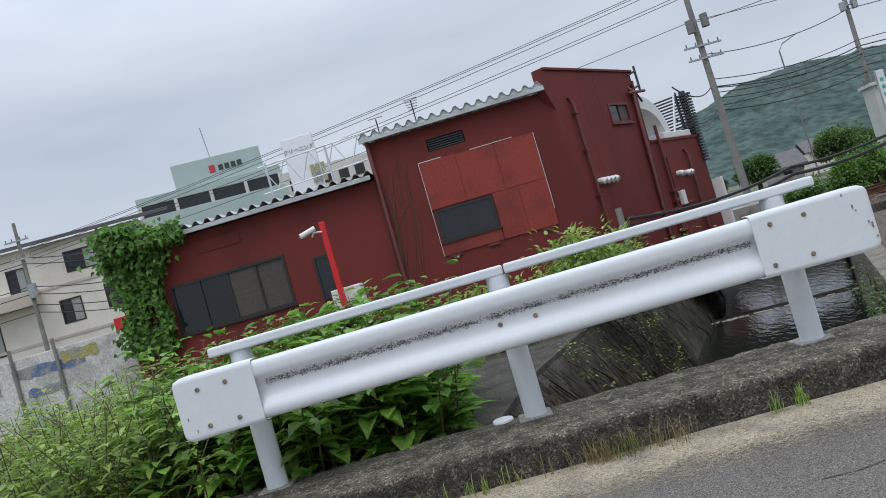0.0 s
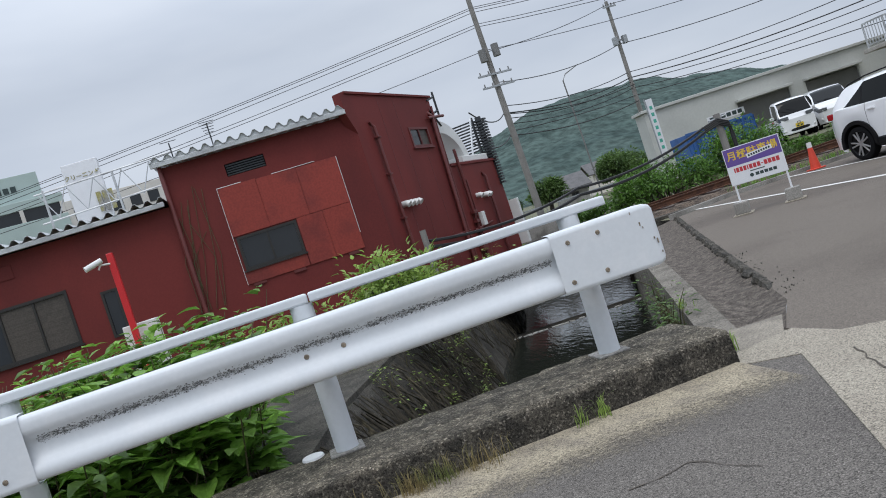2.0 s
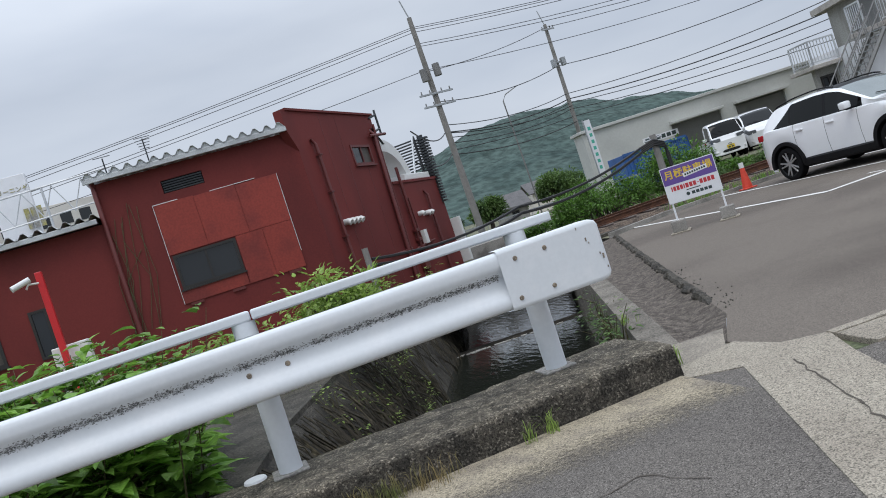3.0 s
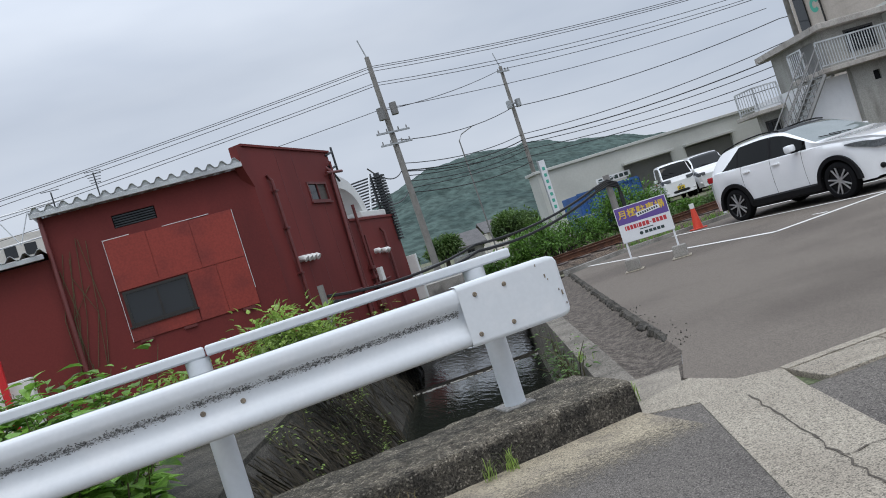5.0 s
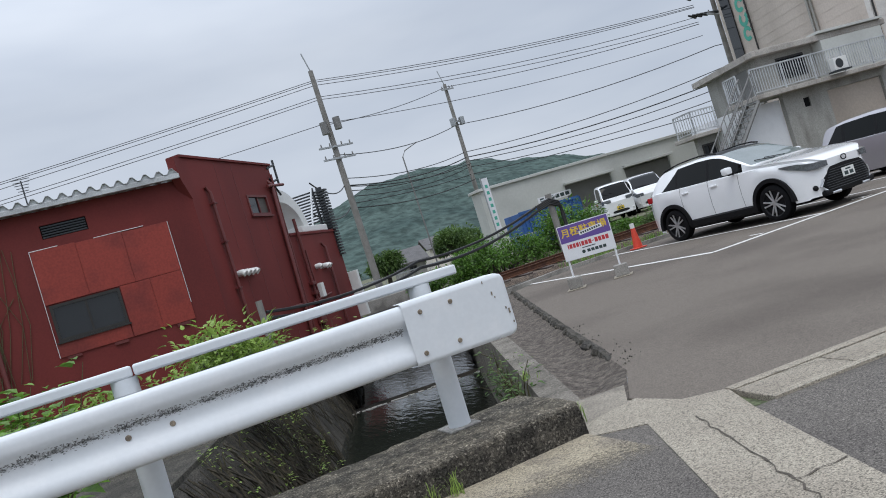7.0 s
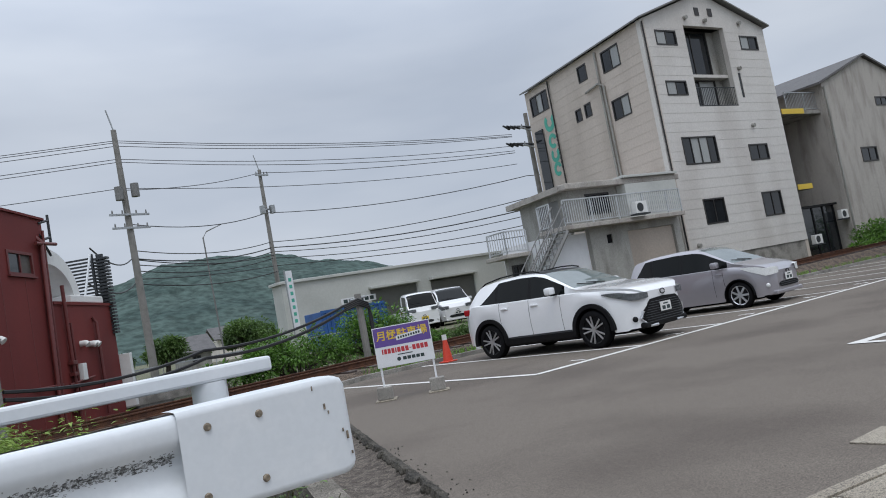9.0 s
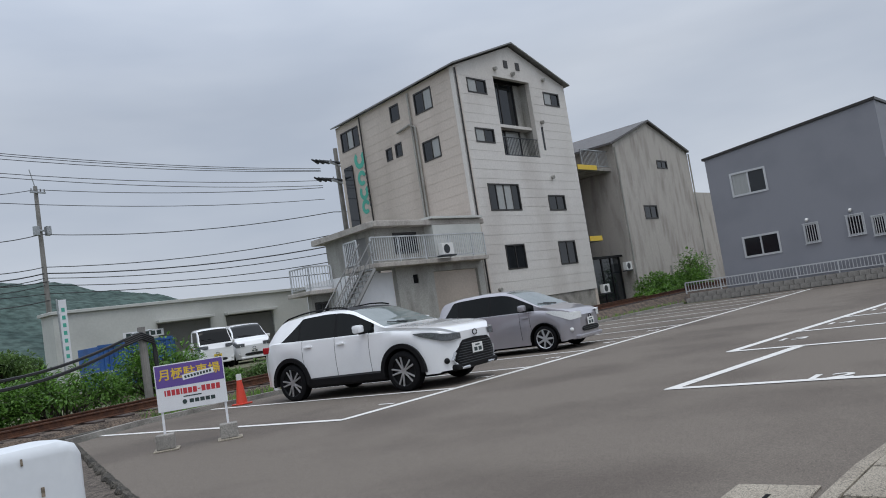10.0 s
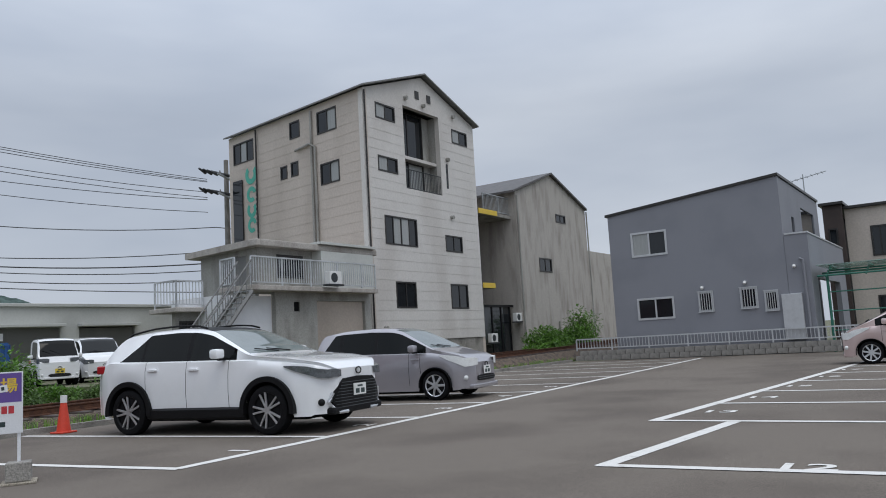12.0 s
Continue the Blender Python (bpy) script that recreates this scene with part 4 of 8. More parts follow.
# painted lines and stall numbers
def paint(a, b, w=0.13, z=0.005):
    m = along(a, b, z)
    L = math.hypot(b[0] - a[0], b[1] - a[1])
    bm = bmesh.new()
    n = max(2, int(L / 0.15))
    rng = random.Random(int(a[0] * 77 + b[1] * 13))
    top = [bm.verts.new(m @ Vector((L * k / n, w / 2 + rng.uniform(-0.004, 0.004), 0))) for k in range(n + 1)]
    low = [bm.verts.new(m @ Vector((L * k / n, -w / 2 + rng.uniform(-0.004, 0.004), 0))) for k in range(n + 1)]
    for k in range(n):
        bm.faces.new((low[k], low[k + 1], top[k + 1], top[k]))
    return bm


stalls = thing("stall_markings", "white painted parking stall lines on asphalt", "road marking", kind="structure")
front = lambda x: 8.87 - 0.055 * (x - 8.94)
lines_x = [8.94, 11.45, 13.75, 16.15, 18.55, 20.95, 23.35, 25.75, 28.15, 30.55, 32.95]
part("line", paint((8.94, front(8.94)), (33.5, front(33.5)), 0.15), LINE, stalls)
for x in lines_x:
    part("line", paint((x, front(x) - 0.05), (x - 0.05, 14.9 - 0.075 * (x - 10)), 0.13, 0.007), LINE, stalls)
part("line", paint((9.62, 4.55), (12.92, 3.86), 0.16), LINE, stalls)
part("line", paint((13.05, 4.85), (27.0, 2.15), 0.16), LINE, stalls)
part("line", paint((9.66, 4.6), (9.3, -1.2), 0.13, 0.007), LINE, stalls)
for k, x in enumerate((13.08, 15.3, 17.4, 19.7, 22.0, 24.3, 26.6)):
    y = 4.85 - 0.1935 * (x - 13.05)
    part("line", paint((x, y + 0.05), (x - 0.62 if k == 0 else x - 0.5, y - 5.6), 0.13, 0.007), LINE, stalls)


def text_mesh(name, words, size, material, parent, m, label="", extrude=0.0005, squash=1.0):
    cu = bpy.data.curves.new(name, "FONT")
    cu.body, cu.size, cu.extrude, cu.align_x, cu.align_y = words, size, extrude, "CENTER", "CENTER"
    cu.offset = 0.018 * size
    tmp = bpy.data.objects.new(name, cu)
    scene.collection.objects.link(tmp)
    me = bpy.data.meshes.new_from_object(tmp.evaluated_get(bpy.context.evaluated_depsgraph_get()))
    bpy.data.objects.remove(tmp)
    bpy.data.curves.remove(cu)
    me.transform(m @ Matrix.Diagonal((squash, 1, 1, 1)))
    me.materials.clear()
    me.materials.append(material)
    ob = new(name, me)
    ob.parent = parent
    return tagged(ob, label)


for k, (x, y) in enumerate(((10.2, 9.12), (12.75, 9.0), (15.15, 8.9), (17.6, 8.8), (20.0, 8.65))):
    text_mesh("number", str(k + 1), 0.42, LINE, stalls, pose(x, y, 0.006, 0, 0, 0), squash=1.3)
for k, (x, y) in enumerate(((9.75, 2.95), (14.1, 4.2), (16.2, 3.85), (18.4, 3.45), (20.8, 3.0), (23.0, 2.6))):
    text_mesh("number", str(12 + k), 0.4, LINE, stalls, pose(x, y, 0.006, 0, 0, -95), squash=1.3)

# ---- guardrail ----
rail = thing("guardrail", "white painted steel guardrail with scuffs on a kerb", "guardrail")
POSTS = [(-1.64, 3.64), (0.05, 3.62), (1.79, 3.58)]
BEAM_Y = 3.2
prof = [(0.085, 0.69), (0.03, 0.69), (0.014, 0.695), (0.004, 0.708), (0.0, 0.726), (0.0, 0.742), (0.004, 0.758), (0.012, 0.772), (0.03, 0.796), (0.041, 0.812), (0.047, 0.828), (0.05, 0.845), (0.05, 0.868),
        (0.047, 0.884), (0.04, 0.898), (0.012, 0.93), (0.004, 0.944), (0.0, 0.96), (0.0, 0.99), (0.003, 1.012), (0.014, 1.028), (0.034, 1.036), (0.085, 1.036)]
back = [(a + 0.006, z) for a, z in prof[::-1]]
bm = bmesh.new()
extrude_profile(bm, [(BEAM_Y + a, z) for a, z in prof + back], -1.62, 1.56, n=24)
part("beam", bm, WHITE_STEEL, rail, smooth=True)
bm = bmesh.new()
rng = random.Random(5)
depth_at = lambda z: float(np.interp(z, [q for _, q in prof], [a for a, _ in prof]))
for k in range(5200):
    x = -1.42 + 2.9 * rng.random()
    if noise.noise(Vector((x * 5, 0, 0))) < -0.35 and rng.random() < 0.7:
        continue
    z = 0.893 + rng.gauss(0, 0.01)
    w, h = rng.uniform(0.003, 0.013), rng.uniform(0.0015, 0.005)
    ya, yb = BEAM_Y + depth_at(z) - 0.0012, BEAM_Y + depth_at(z + h) - 0.0012
    q = [(x, ya, z), (x + w, ya, z), (x + w * 0.8, yb, z + h), (x + w * 0.1, yb, z + h)]
    va, vb = [bm.verts.new(v) for v in q], [bm.verts.new((v[0], v[1] + 0.001, v[2])) for v in q]
    bm.faces.new(va)
    for e in range(4):
        bm.faces.new((va[e], vb[e], vb[(e + 1) % 4], va[(e + 1) % 4]))
tagged(part("grime", bm, GRIME, rail, "speckled dark grime in the trough"), kind="stuff")


def end_cap(x_in, x_out):
    """The folded end sleeve over the beam, its flat face tapering to a rounded end."""
    s = 1 if x_out > x_in else -1
    bm = bmesh.new()
    cols = [(x_in, 0.677, 1.046, 0.0), (x_in + s * 0.06, 0.676, 1.048, -0.006), (x_in + s * 0.35, 0.672, 1.05, -0.006), (x_out - s * 0.07, 0.668, 1.05, -0.004), (x_out - s * 0.045, 0.671, 1.048, -0.003),
            (x_out - s * 0.02, 0.682, 1.038, 0.002), (x_out - s * 0.006, 0.698, 1.022, 0.014), (x_out, 0.715, 1.005, 0.04), (x_out + s * 0.002, 0.72, 1.0, 0.1)]
    rings = []
    for x, lo, hi, y in cols:
        ring = []
        for a, f in ((0.13, 0.0), (0.05, 0.0), (0.012, 0.012), (0.0, 0.05), (0.0, 0.085), (0.0, 0.5), (0.0, 0.915), (0.0, 0.95), (0.012, 0.988), (0.05, 1.0), (0.13, 1.0)):
            ring.append(bm.verts.new((x, BEAM_Y - 0.004 + y + a, lo + (hi - lo) * f)))
        rings.append(ring)
    for ra, rb in zip(rings, rings[1:]):
        for k in range(10):
            bm.faces.new((ra[k], ra[k + 1], rb[k + 1], rb[k]))
    return part("end_cap", bm, WHITE_STEEL, rail, smooth=True)


end_cap(1.5, 2.18)
end_cap(-1.46, -1.955)
for x, z in ((1.6, 0.972), (1.795, 0.975), (1.567, 0.742), (1.785, 0.747), (-0.01, 0.838), (0.2, 0.834), (-1.63, 0.965), (-1.8, 0.962), (-1.6, 0.745), (-1.78, 0.742)):
    bm = bmesh.new()
    y = BEAM_Y - 0.012 if abs(x) > 1 else BEAM_Y + 0.046
    bmesh.ops.create_cone(bm, cap_ends=True, segments=12, radius1=0.017, radius2=0.011, depth=0.014, matrix=pose(x, y, z, 90, 0, 0))
    part("bolt", bm, BOLT, rail)
for x, y in POSTS:
    bm = bmesh.new()
    tube(bm, [(x, y, 0.19), (x, y, 1.105)], 0.07, 20)
    p = part("post", bm, WHITE_STEEL, rail, smooth=True)
    bm = bmesh.new()
    box(bm, (x - 0.11, y - 0.1, 0.195), (x + 0.1, y + 0.12, 0.212), bevel=0.008)
    part("grout", bm, CONC, p)
    bm = bmesh.new()
    box(bm, (x - 0.05, BEAM_Y + 0.07, 0.76), (x + 0.05, y - 0.05, 0.95), bevel=0.006)
    part("bracket", bm, WHITE_STEEL, p)
for xa, xb in ((-1.82, 0.1), (0.045, 1.98)):
    bm = bmesh.new()
    box(bm, (xa, 3.545, 1.105), (xb, 3.675, 1.165), pose(0, 0.01 if xa < 0 else 0, 0, 0, 0, 0 if xa < 0 else -1.0), 0.012)
    part("top_bar", bm, WHITE_STEEL, rail)
for x, z, w, h in ((2.06, 0.93, 0.007, 0.022), (2.075, 0.91, 0.004, 0.012), (2.14, 0.8, 0.008, 0.03), (2.125, 0.83, 0.005, 0.014), (2.02, 1.01, 0.004, 0.016), (2.15, 0.74, 0.006, 0.012), (-1.9, 0.8, 0.005, 0.015), (-1.86, 0.72, 0.004, 0.02)):
    bm = bmesh.new()
    box(bm, (x, BEAM_Y - 0.0125, z), (x + w, BEAM_Y - 0.0085, z + h))
    part("chip", bm, BOLT, rail)
# ---- vehicles ----
def wheel(parent, x, y, r, w, spokes, rim_mat, side, dark=False):
    """A wheel with its axle along y; side: +1 or -1, where its face points."""
    t = part("wheel", bmesh.new(), BLACK, parent)
    bm = bmesh.new()
    prof = [(0.7, -0.5), (0.9, -0.5), (0.98, -0.4), (1.0, -0.2), (1.0, 0.2), (0.98, 0.4), (0.9, 0.5), (0.74, 0.5), (0.7, 0.4)]
    n = 36
    rings = [[bm.verts.new((x + r * a * math.cos(q), y + side * w * b, r + r * a * math.sin(q))) for a, b in prof] for q in (2 * math.pi * k / n for k in range(n))]
    for k in range(n):
        for j in range(len(prof)):
            bm.faces.new((rings[k][j], rings[(k + 1) % n][j], rings[(k + 1) % n][(j + 1) % len(prof)], rings[k][(j + 1) % len(prof)]))
    old = t.data
    t.data = mesh_of("tyre", bm, BLACK, True)
    bpy.data.meshes.remove(old)
    bm = bmesh.new()
    rot = pose(x, y + side * w * 0.1, r, 90, 0, 0)
    bmesh.ops.create_cone(bm, cap_ends=True, segments=30, radius1=r * 0.73, radius2=r * 0.73, depth=w * 0.4, matrix=rot)
    part("hub_well", bm, BLACK_PLASTIC, t)
    bm = bmesh.new()
    for k in range(spokes):
        a = 2 * math.pi * (k + 0.25) / spokes
        for da in ((-0.2, 0.2) if dark else (0.0,)):
            m = Matrix.Translation((x, y + side * w * 0.42, r)) @ Matrix.Rotation(a + da, 4, "Y")
            hw = 0.04 * r if dark else 0.075 * r
            box(bm, (-hw, -0.012, 0.08 * r), (hw, 0.012, 0.73 * r), m, 0.004)
    bmesh.ops.create_cone(bm, cap_ends=True, segments=16, radius1=r * 0.14, radius2=r * 0.12, depth=0.04, matrix=pose(x, y + side * w * 0.38, r, 90, 0, 0))
    if dark:
        part("spokes", bm, rim_mat, t)
        bm = bmesh.new()
    for k in range(30):
        a0, a1 = 2 * math.pi * k / 30, 2 * math.pi * (k + 1) / 30
        q = []
        for rr, a, yy in ((0.68, a0, 0.42), (0.745, a0, 0.5), (0.745, a1, 0.5), (0.68, a1, 0.42)):
            q.append(bm.verts.new((x + r * rr * math.cos(a), y + side * w * yy, r + r * rr * math.sin(a))))
        bm.faces.new(q)
    part("rim", bm, BLACK_PLASTIC if dark else rim_mat, t)
    return t


def car(name, label, m, L, W, H, wheels_x, r, top, belt, half, paint_mat, glass_x, screen_x, roof_w=0.72, sill=0.2, cladding=False,
        lamp_mat=None, rear_screen=None, spokes=5, dark_rim=False, pillars=(), rails=False, plate=None, grille=True, roof_black=False, taper=0.0, group="parked cars", screen_mat=None):
    """A car whose front is at x = 0, its length along +x. top, belt, half: side view, beltline and half width as (x, value) rows."""
    c = thing(name, label, "car", m, group)
    sm = lambda rows, x: float(np.interp(x, [a for a, _ in rows], [b for _, b in rows]))
    def curve(rows, x):
        return sum(sm(rows, x + d) * k for d, k in ((-0.06, 0.2), (-0.03, 0.2), (0, 0.2), (0.03, 0.2), (0.06, 0.2)))
    xs = sorted({*np.linspace(0, 0.3, 9), *np.linspace(0.3, L - 0.25, 76), *np.linspace(L - 0.25, L, 8), *glass_x, *screen_x, *pillars})
    arch = r + 0.055
    def ring(x):
        w, zb, zt = curve(half, x), curve(belt, x), curve(top, x)
        zl = sill + 0.02 * (x < 0.25) + 0.06 * (x > L - 0.2)
        for wx in wheels_x:
            if abs(x - wx) < arch:
                zl = max(zl, r + math.sqrt(arch * arch - (x - wx) ** 2))
        zb = max(zb, zl + 0.04)
        zt = max(zt, zb + 0.012)
        h = zt - zb
        wr = w * (1 - (1 - roof_w) * min(1.0, h / 0.45))
        zm = zl + (zb - zl) * 0.45
        g = 0.84 * min(1.0, max(0.04, (glass_x[1] - x) / taper)) if taper and x > glass_x[1] - taper else 0.84
        return [(w * 0.965, zl), (w * 1.0, zm), (w * 0.995, zl + (zb - zl) * 0.75), (w * 0.965, zb - 0.012), (w * 0.93, zb + 0.004),
                (w * 0.93 + (wr - w * 0.93) * 0.86 * g / 0.84, zb + h * g), (wr * 0.93, zb + h * 0.955), (wr * 0.6, zt - 0.008 * (h > 0.2)), (0, zt)]
    R = [ring(x) for x in xs]
    groups = {}
    def put(key, q):
        groups.setdefault(key, []).append(q)
    for i in range(len(xs) - 1):
        xm = (xs[i] + xs[i + 1]) / 2
        for j in range(8):
            for s in (1, -1):
                q = [(xs[i], s * R[i][j][0], R[i][j][1]), (xs[i + 1], s * R[i + 1][j][0], R[i + 1][j][1]),
                     (xs[i + 1], s * R[i + 1][j + 1][0], R[i + 1][j + 1][1]), (xs[i], s * R[i][j + 1][0], R[i][j + 1][1])]
                key = "body"
                if j == 4 and glass_x[0] < xm < glass_x[1]:
                    seg = sum(xm > p for p in pillars[::2])
                    on_pillar = any(a < xm < b for a, b in zip(pillars[::2], pillars[1::2]))
                    key = ("pillar", s, seg) if on_pillar else ("side_window", s, seg)
                if j > 5 and screen_x[0] < xm < screen_x[1]:
                    key = "windscreen"
                if rear_screen and j > 5 and rear_screen[0] < xm < rear_screen[1]:
                    key = "rear_window"
                if roof_black and j >= 6 and screen_x[1] <= xm and curve(top, xm) > H - 0.16:
                    key = "roof"
                put(key, q)
    mats = {"body": paint_mat, "pillar": BLACK_PLASTIC, "windscreen": screen_mat or WINDSCREEN, "rear_window": CAR_GLASS, "roof": BLACK_PLASTIC}
    for key, quads in groups.items():
        bm = bmesh.new()
        for q in quads:
            bm.faces.new([bm.verts.new(v) for v in q])
        bmesh.ops.remove_doubles(bm, verts=bm.verts, dist=0.0008)
        nm = key if isinstance(key, str) else key[0]
        part(nm, bm, mats.get(nm, CAR_GLASS), c, smooth=True)
    # nose and tail closures, floor
    for i in (0, -1):
        bm = bmesh.new()
        pts = [(xs[i], a, z) for a, z in R[i]] + [(xs[i], -a, z) for a, z in R[i][-2::-1]]
        bm.faces.new([bm.verts.new(v) for v in pts])
        part("end_panel", bm, paint_mat, c)
    bm = bmesh.new()
    box(bm, (0.42, -W * 0.37, sill - 0.05), (L - 0.35, W * 0.37, sill + 0.45))
    part("underbody", bm, BLACK, c)
    for wx in wheels_x:
        for s in (1, -1):
            bm = bmesh.new()
            n = 26
            lo, hi = [], []
            outer = arch + (0.07 if cladding else 0.012)
            w = max(curve(half, wx + d) for d in (-0.35, 0, 0.35))
            out = 0.022 if cladding else 0.006
            for k in range(n + 1):
                a = -0.12 + (math.pi + 0.24) * k / n
                for lst, rr, yy in ((lo, arch - 0.006, w - 0.012 + out), (hi, outer, w - 0.012 + out)):
                    lst.append(bm.verts.new((wx + rr * math.cos(a), s * (yy + 0.012), r + rr * math.sin(a))))
            inn = [bm.verts.new((v.co.x, s * w * 0.6, v.co.z)) for v in lo]
            rim_in = [bm.verts.new((v.co.x, s * w * 0.85, v.co.z)) for v in hi]
            for k in range(n):
                bm.faces.new((lo[k], lo[k + 1], hi[k + 1], hi[k]))
                bm.faces.new((hi[k], hi[k + 1], rim_in[k + 1], rim_in[k]))
                bm.faces.new((lo[k], lo[k + 1], inn[k + 1], inn[k]))
            part("wheel_arch", bm, BLACK_PLASTIC if cladding else BLACK, c)
            wheel(c, wx, s * (w - 0.1), r, 0.21 if r > 0.3 else 0.17, spokes, ALLOY, s, dark_rim)
    if cladding:
        for s in (1, -1):
            bm = bmesh.new()
            extrude_profile(bm, [(s * W * 0.47, sill - 0.02), (s * W * 0.503, sill + 0.02), (s * W * 0.505, sill + 0.13), (s * W * 0.47, sill + 0.17)], wheels_x[0] + arch, wheels_x[1] - arch)
            part("sill_cladding", bm, BLACK_PLASTIC, c)
    # door seams, handles, mirrors
    door_x = [glass_x[0] + 0.12, *[(a + b) / 2 for a, b in zip(pillars[::2], pillars[1::2])][:1], min(wheels_x[1] - arch + 0.05, glass_x[1] - 0.2)]
    for s in (1, -1):
        for x in door_x:
            rr = ring(x)
            low_end = Vector((x, rr[0][0], rr[0][1])).lerp(Vector((x, rr[1][0], rr[1][1])), 0.35)
            bm = bmesh.new()
            tube(bm, [(x, s * (a - 0.001), z) for a, z in [(low_end.y, low_end.z), *rr[1:5]]], 0.0045, 5)
            part("door_gap", bm, BLACK, c)
        for x in door_x[1:]:
            w, zb = curve(half, x - 0.15), curve(belt, x - 0.15)
            bm = bmesh.new()
            box(bm, (x - 0.24, s * (w - 0.03), zb - 0.14), (x - 0.06, s * (w + 0.022), zb - 0.105), bevel=0.008)
            part("door_handle", bm, paint_mat, c)
        x = glass_x[0] + 0.22
        w, zb = curve(half, x), curve(belt, x)
        bm = bmesh.new()
        box(bm, (x - 0.09, s * (w + 0.03), zb + 0.03), (x + 0.06, s * (w + 0.21), zb + 0.17), bevel=0.035)
        mir = part("mirror", bm, paint_mat, c, smooth=True)
        bm = bmesh.new()
        box(bm, (x - 0.05, s * (w * 0.95), zb + 0.0), (x + 0.03, s * (w + 0.08), zb + 0.05), bevel=0.01)
        part("mirror_foot", bm, BLACK_PLASTIC, mir)
    # lamps, grille, bumper, plate
    lm = lamp_mat or LAMP
    for s in (1, -1):
        bm = bmesh.new()
        cols = []
        k_w = W / 1.825
        for f, (x, y, dz, hh) in zip(np.linspace(0, 1, 7), ((-0.012, 0.44, -0.075, 0.09), (-0.012, 0.56, -0.07, 0.11), (0.035, 0.705, -0.075, 0.12), (0.13, 0.8, -0.085, 0.125), (0.28, 0.86, -0.085, 0.11), (0.45, 0.9, -0.075, 0.075), (0.62, 0.915, -0.06, 0.02))):
            zb = curve(belt, max(x, 0.08)) if dark_rim else curve(belt, max(x, 0.12)) + 0.03
            hh *= 1.0 if dark_rim else 1.35
            yy = max(y * k_w, curve(half, max(0.0, x)) * 0.995 + 0.01) if f > 0.3 else y * k_w
            cols.append([bm.verts.new((x - 0.006, s * yy, zb + dz + hh * g)) for g in (-0.5, 0, 0.5)] + [bm.verts.new((x + 0.05, s * yy * 0.92, zb + dz + hh * 0.55))])
        for a, b in zip(cols, cols[1:]):
            for k in range(3):
                bm.faces.new((a[k], a[k + 1], b[k + 1], b[k]))
        part("headlight", bm, lm, c, smooth=True)
        bm = bmesh.new()
        w = curve(half, L - 0.12)
        box(bm, (L - 0.3, s * w * 0.86, curve(belt, L - 0.3) - 0.16), (L - 0.03, s * (w * 1.0 + 0.018), curve(belt, L - 0.3) - 0.03), bevel=0.02)
        part("tail_light", bm, TAIL, c)
    if grille:
        bm = bmesh.new()
        wg = W * (0.34 if cladding else 0.26)
        nose = lambda y: float(np.interp(abs(y), [b for _, b in half[:5]], [a for a, _ in half[:5]]))
        cols = []
        for y in np.linspace(-wg, wg, 17):
            f = abs(y) / wg
            z1 = float(np.interp(f, [0, 0.68, 1], [0.74, 0.72, 0.5])) if cladding else float(np.interp(f, [0, 0.8, 1], [0.46, 0.455, 0.42]))
            z0 = float(np.interp(f, [0, 0.85, 1], [0.28, 0.29, 0.42])) if cladding else float(np.interp(f, [0, 0.8, 1], [0.34, 0.345, 0.38]))
            x = nose(y) - 0.024
            cols.append([bm.verts.new(v) for v in ((x + 0.1, y, z0), (x, y, z0), (x, y, z1), (x + 0.1, y, z1))])
        for a, b in zip(cols, cols[1:]):
            for k in range(3):
                bm.faces.new((a[k], a[k + 1], b[k + 1], b[k]))
        g = part("grille", bm, BLACK_PLASTIC, c)
        for k in range(9 if cladding else 2):
            bm = bmesh.new()
            z = (0.33 + 0.042 * k) if cladding else 0.38 + 0.04 * k
            wz = wg * (0.95 if not cladding else float(np.interp(z, [0.3, 0.44, 0.72], [0.85, 0.95, 0.66])))
            tube(bm, [(nose(y) - 0.027, y, z) for y in np.linspace(-wz, wz, 13)], 0.006, 4)
            part("slat", bm, DARK_METAL, g)
        if cladding:
            for s in (1, -1):
                bm = bmesh.new()
                tube(bm, [(nose(y) - 0.012, s * y, z) for y, z in ((0.3, 0.262), (0.5, 0.268), (0.6, 0.33), (0.66, 0.42), (0.6, 0.54))] , 0.028, 6)
                part("skid_trim", bm, ALLOY, c, "silver bumper trim")
        bm = bmesh.new()
        box(bm, (-0.02, -W * 0.36, sill - 0.0), (0.2, W * 0.36, sill + 0.1), bevel=0.03)
        part("lower_bumper", bm, BLACK_PLASTIC if cladding else paint_mat, c)
        for s in (1, -1):
            bm = bmesh.new()
            yf = W * 0.4
            bmesh.ops.create_uvsphere(bm, u_segments=12, v_segments=8, radius=0.05, matrix=pose(nose(yf) + 0.012, s * yf, 0.42))
            part("fog_light", bm, BLACK_PLASTIC if cladding else LAMP, c, smooth=True)
        bm = bmesh.new()
        tube(bm, [(-0.028, 0.07 * math.cos(a), (0.82 if cladding else 0.66) + 0.045 * math.sin(a)) for a in np.linspace(0, 2 * math.pi, 17)], 0.01, 5, caps=False)
        part("badge", bm, BLACK_PLASTIC, c)
    bm = bmesh.new()
    box(bm, (-0.045, -0.165, 0.47), (-0.033, 0.165, 0.635), bevel=0.004)
    p = part("number_plate", bm, plate or PLATE, c)
    for y0, y1, z0, z1 in ((-0.07, 0.07, 0.585, 0.61), (-0.12, -0.02, 0.495, 0.56), (0.02, 0.12, 0.495, 0.56)):
        bm = bmesh.new()
        box(bm, (-0.047, y0, z0), (-0.0455, y1, z1))
        part("plate_bar", bm, INK, p)
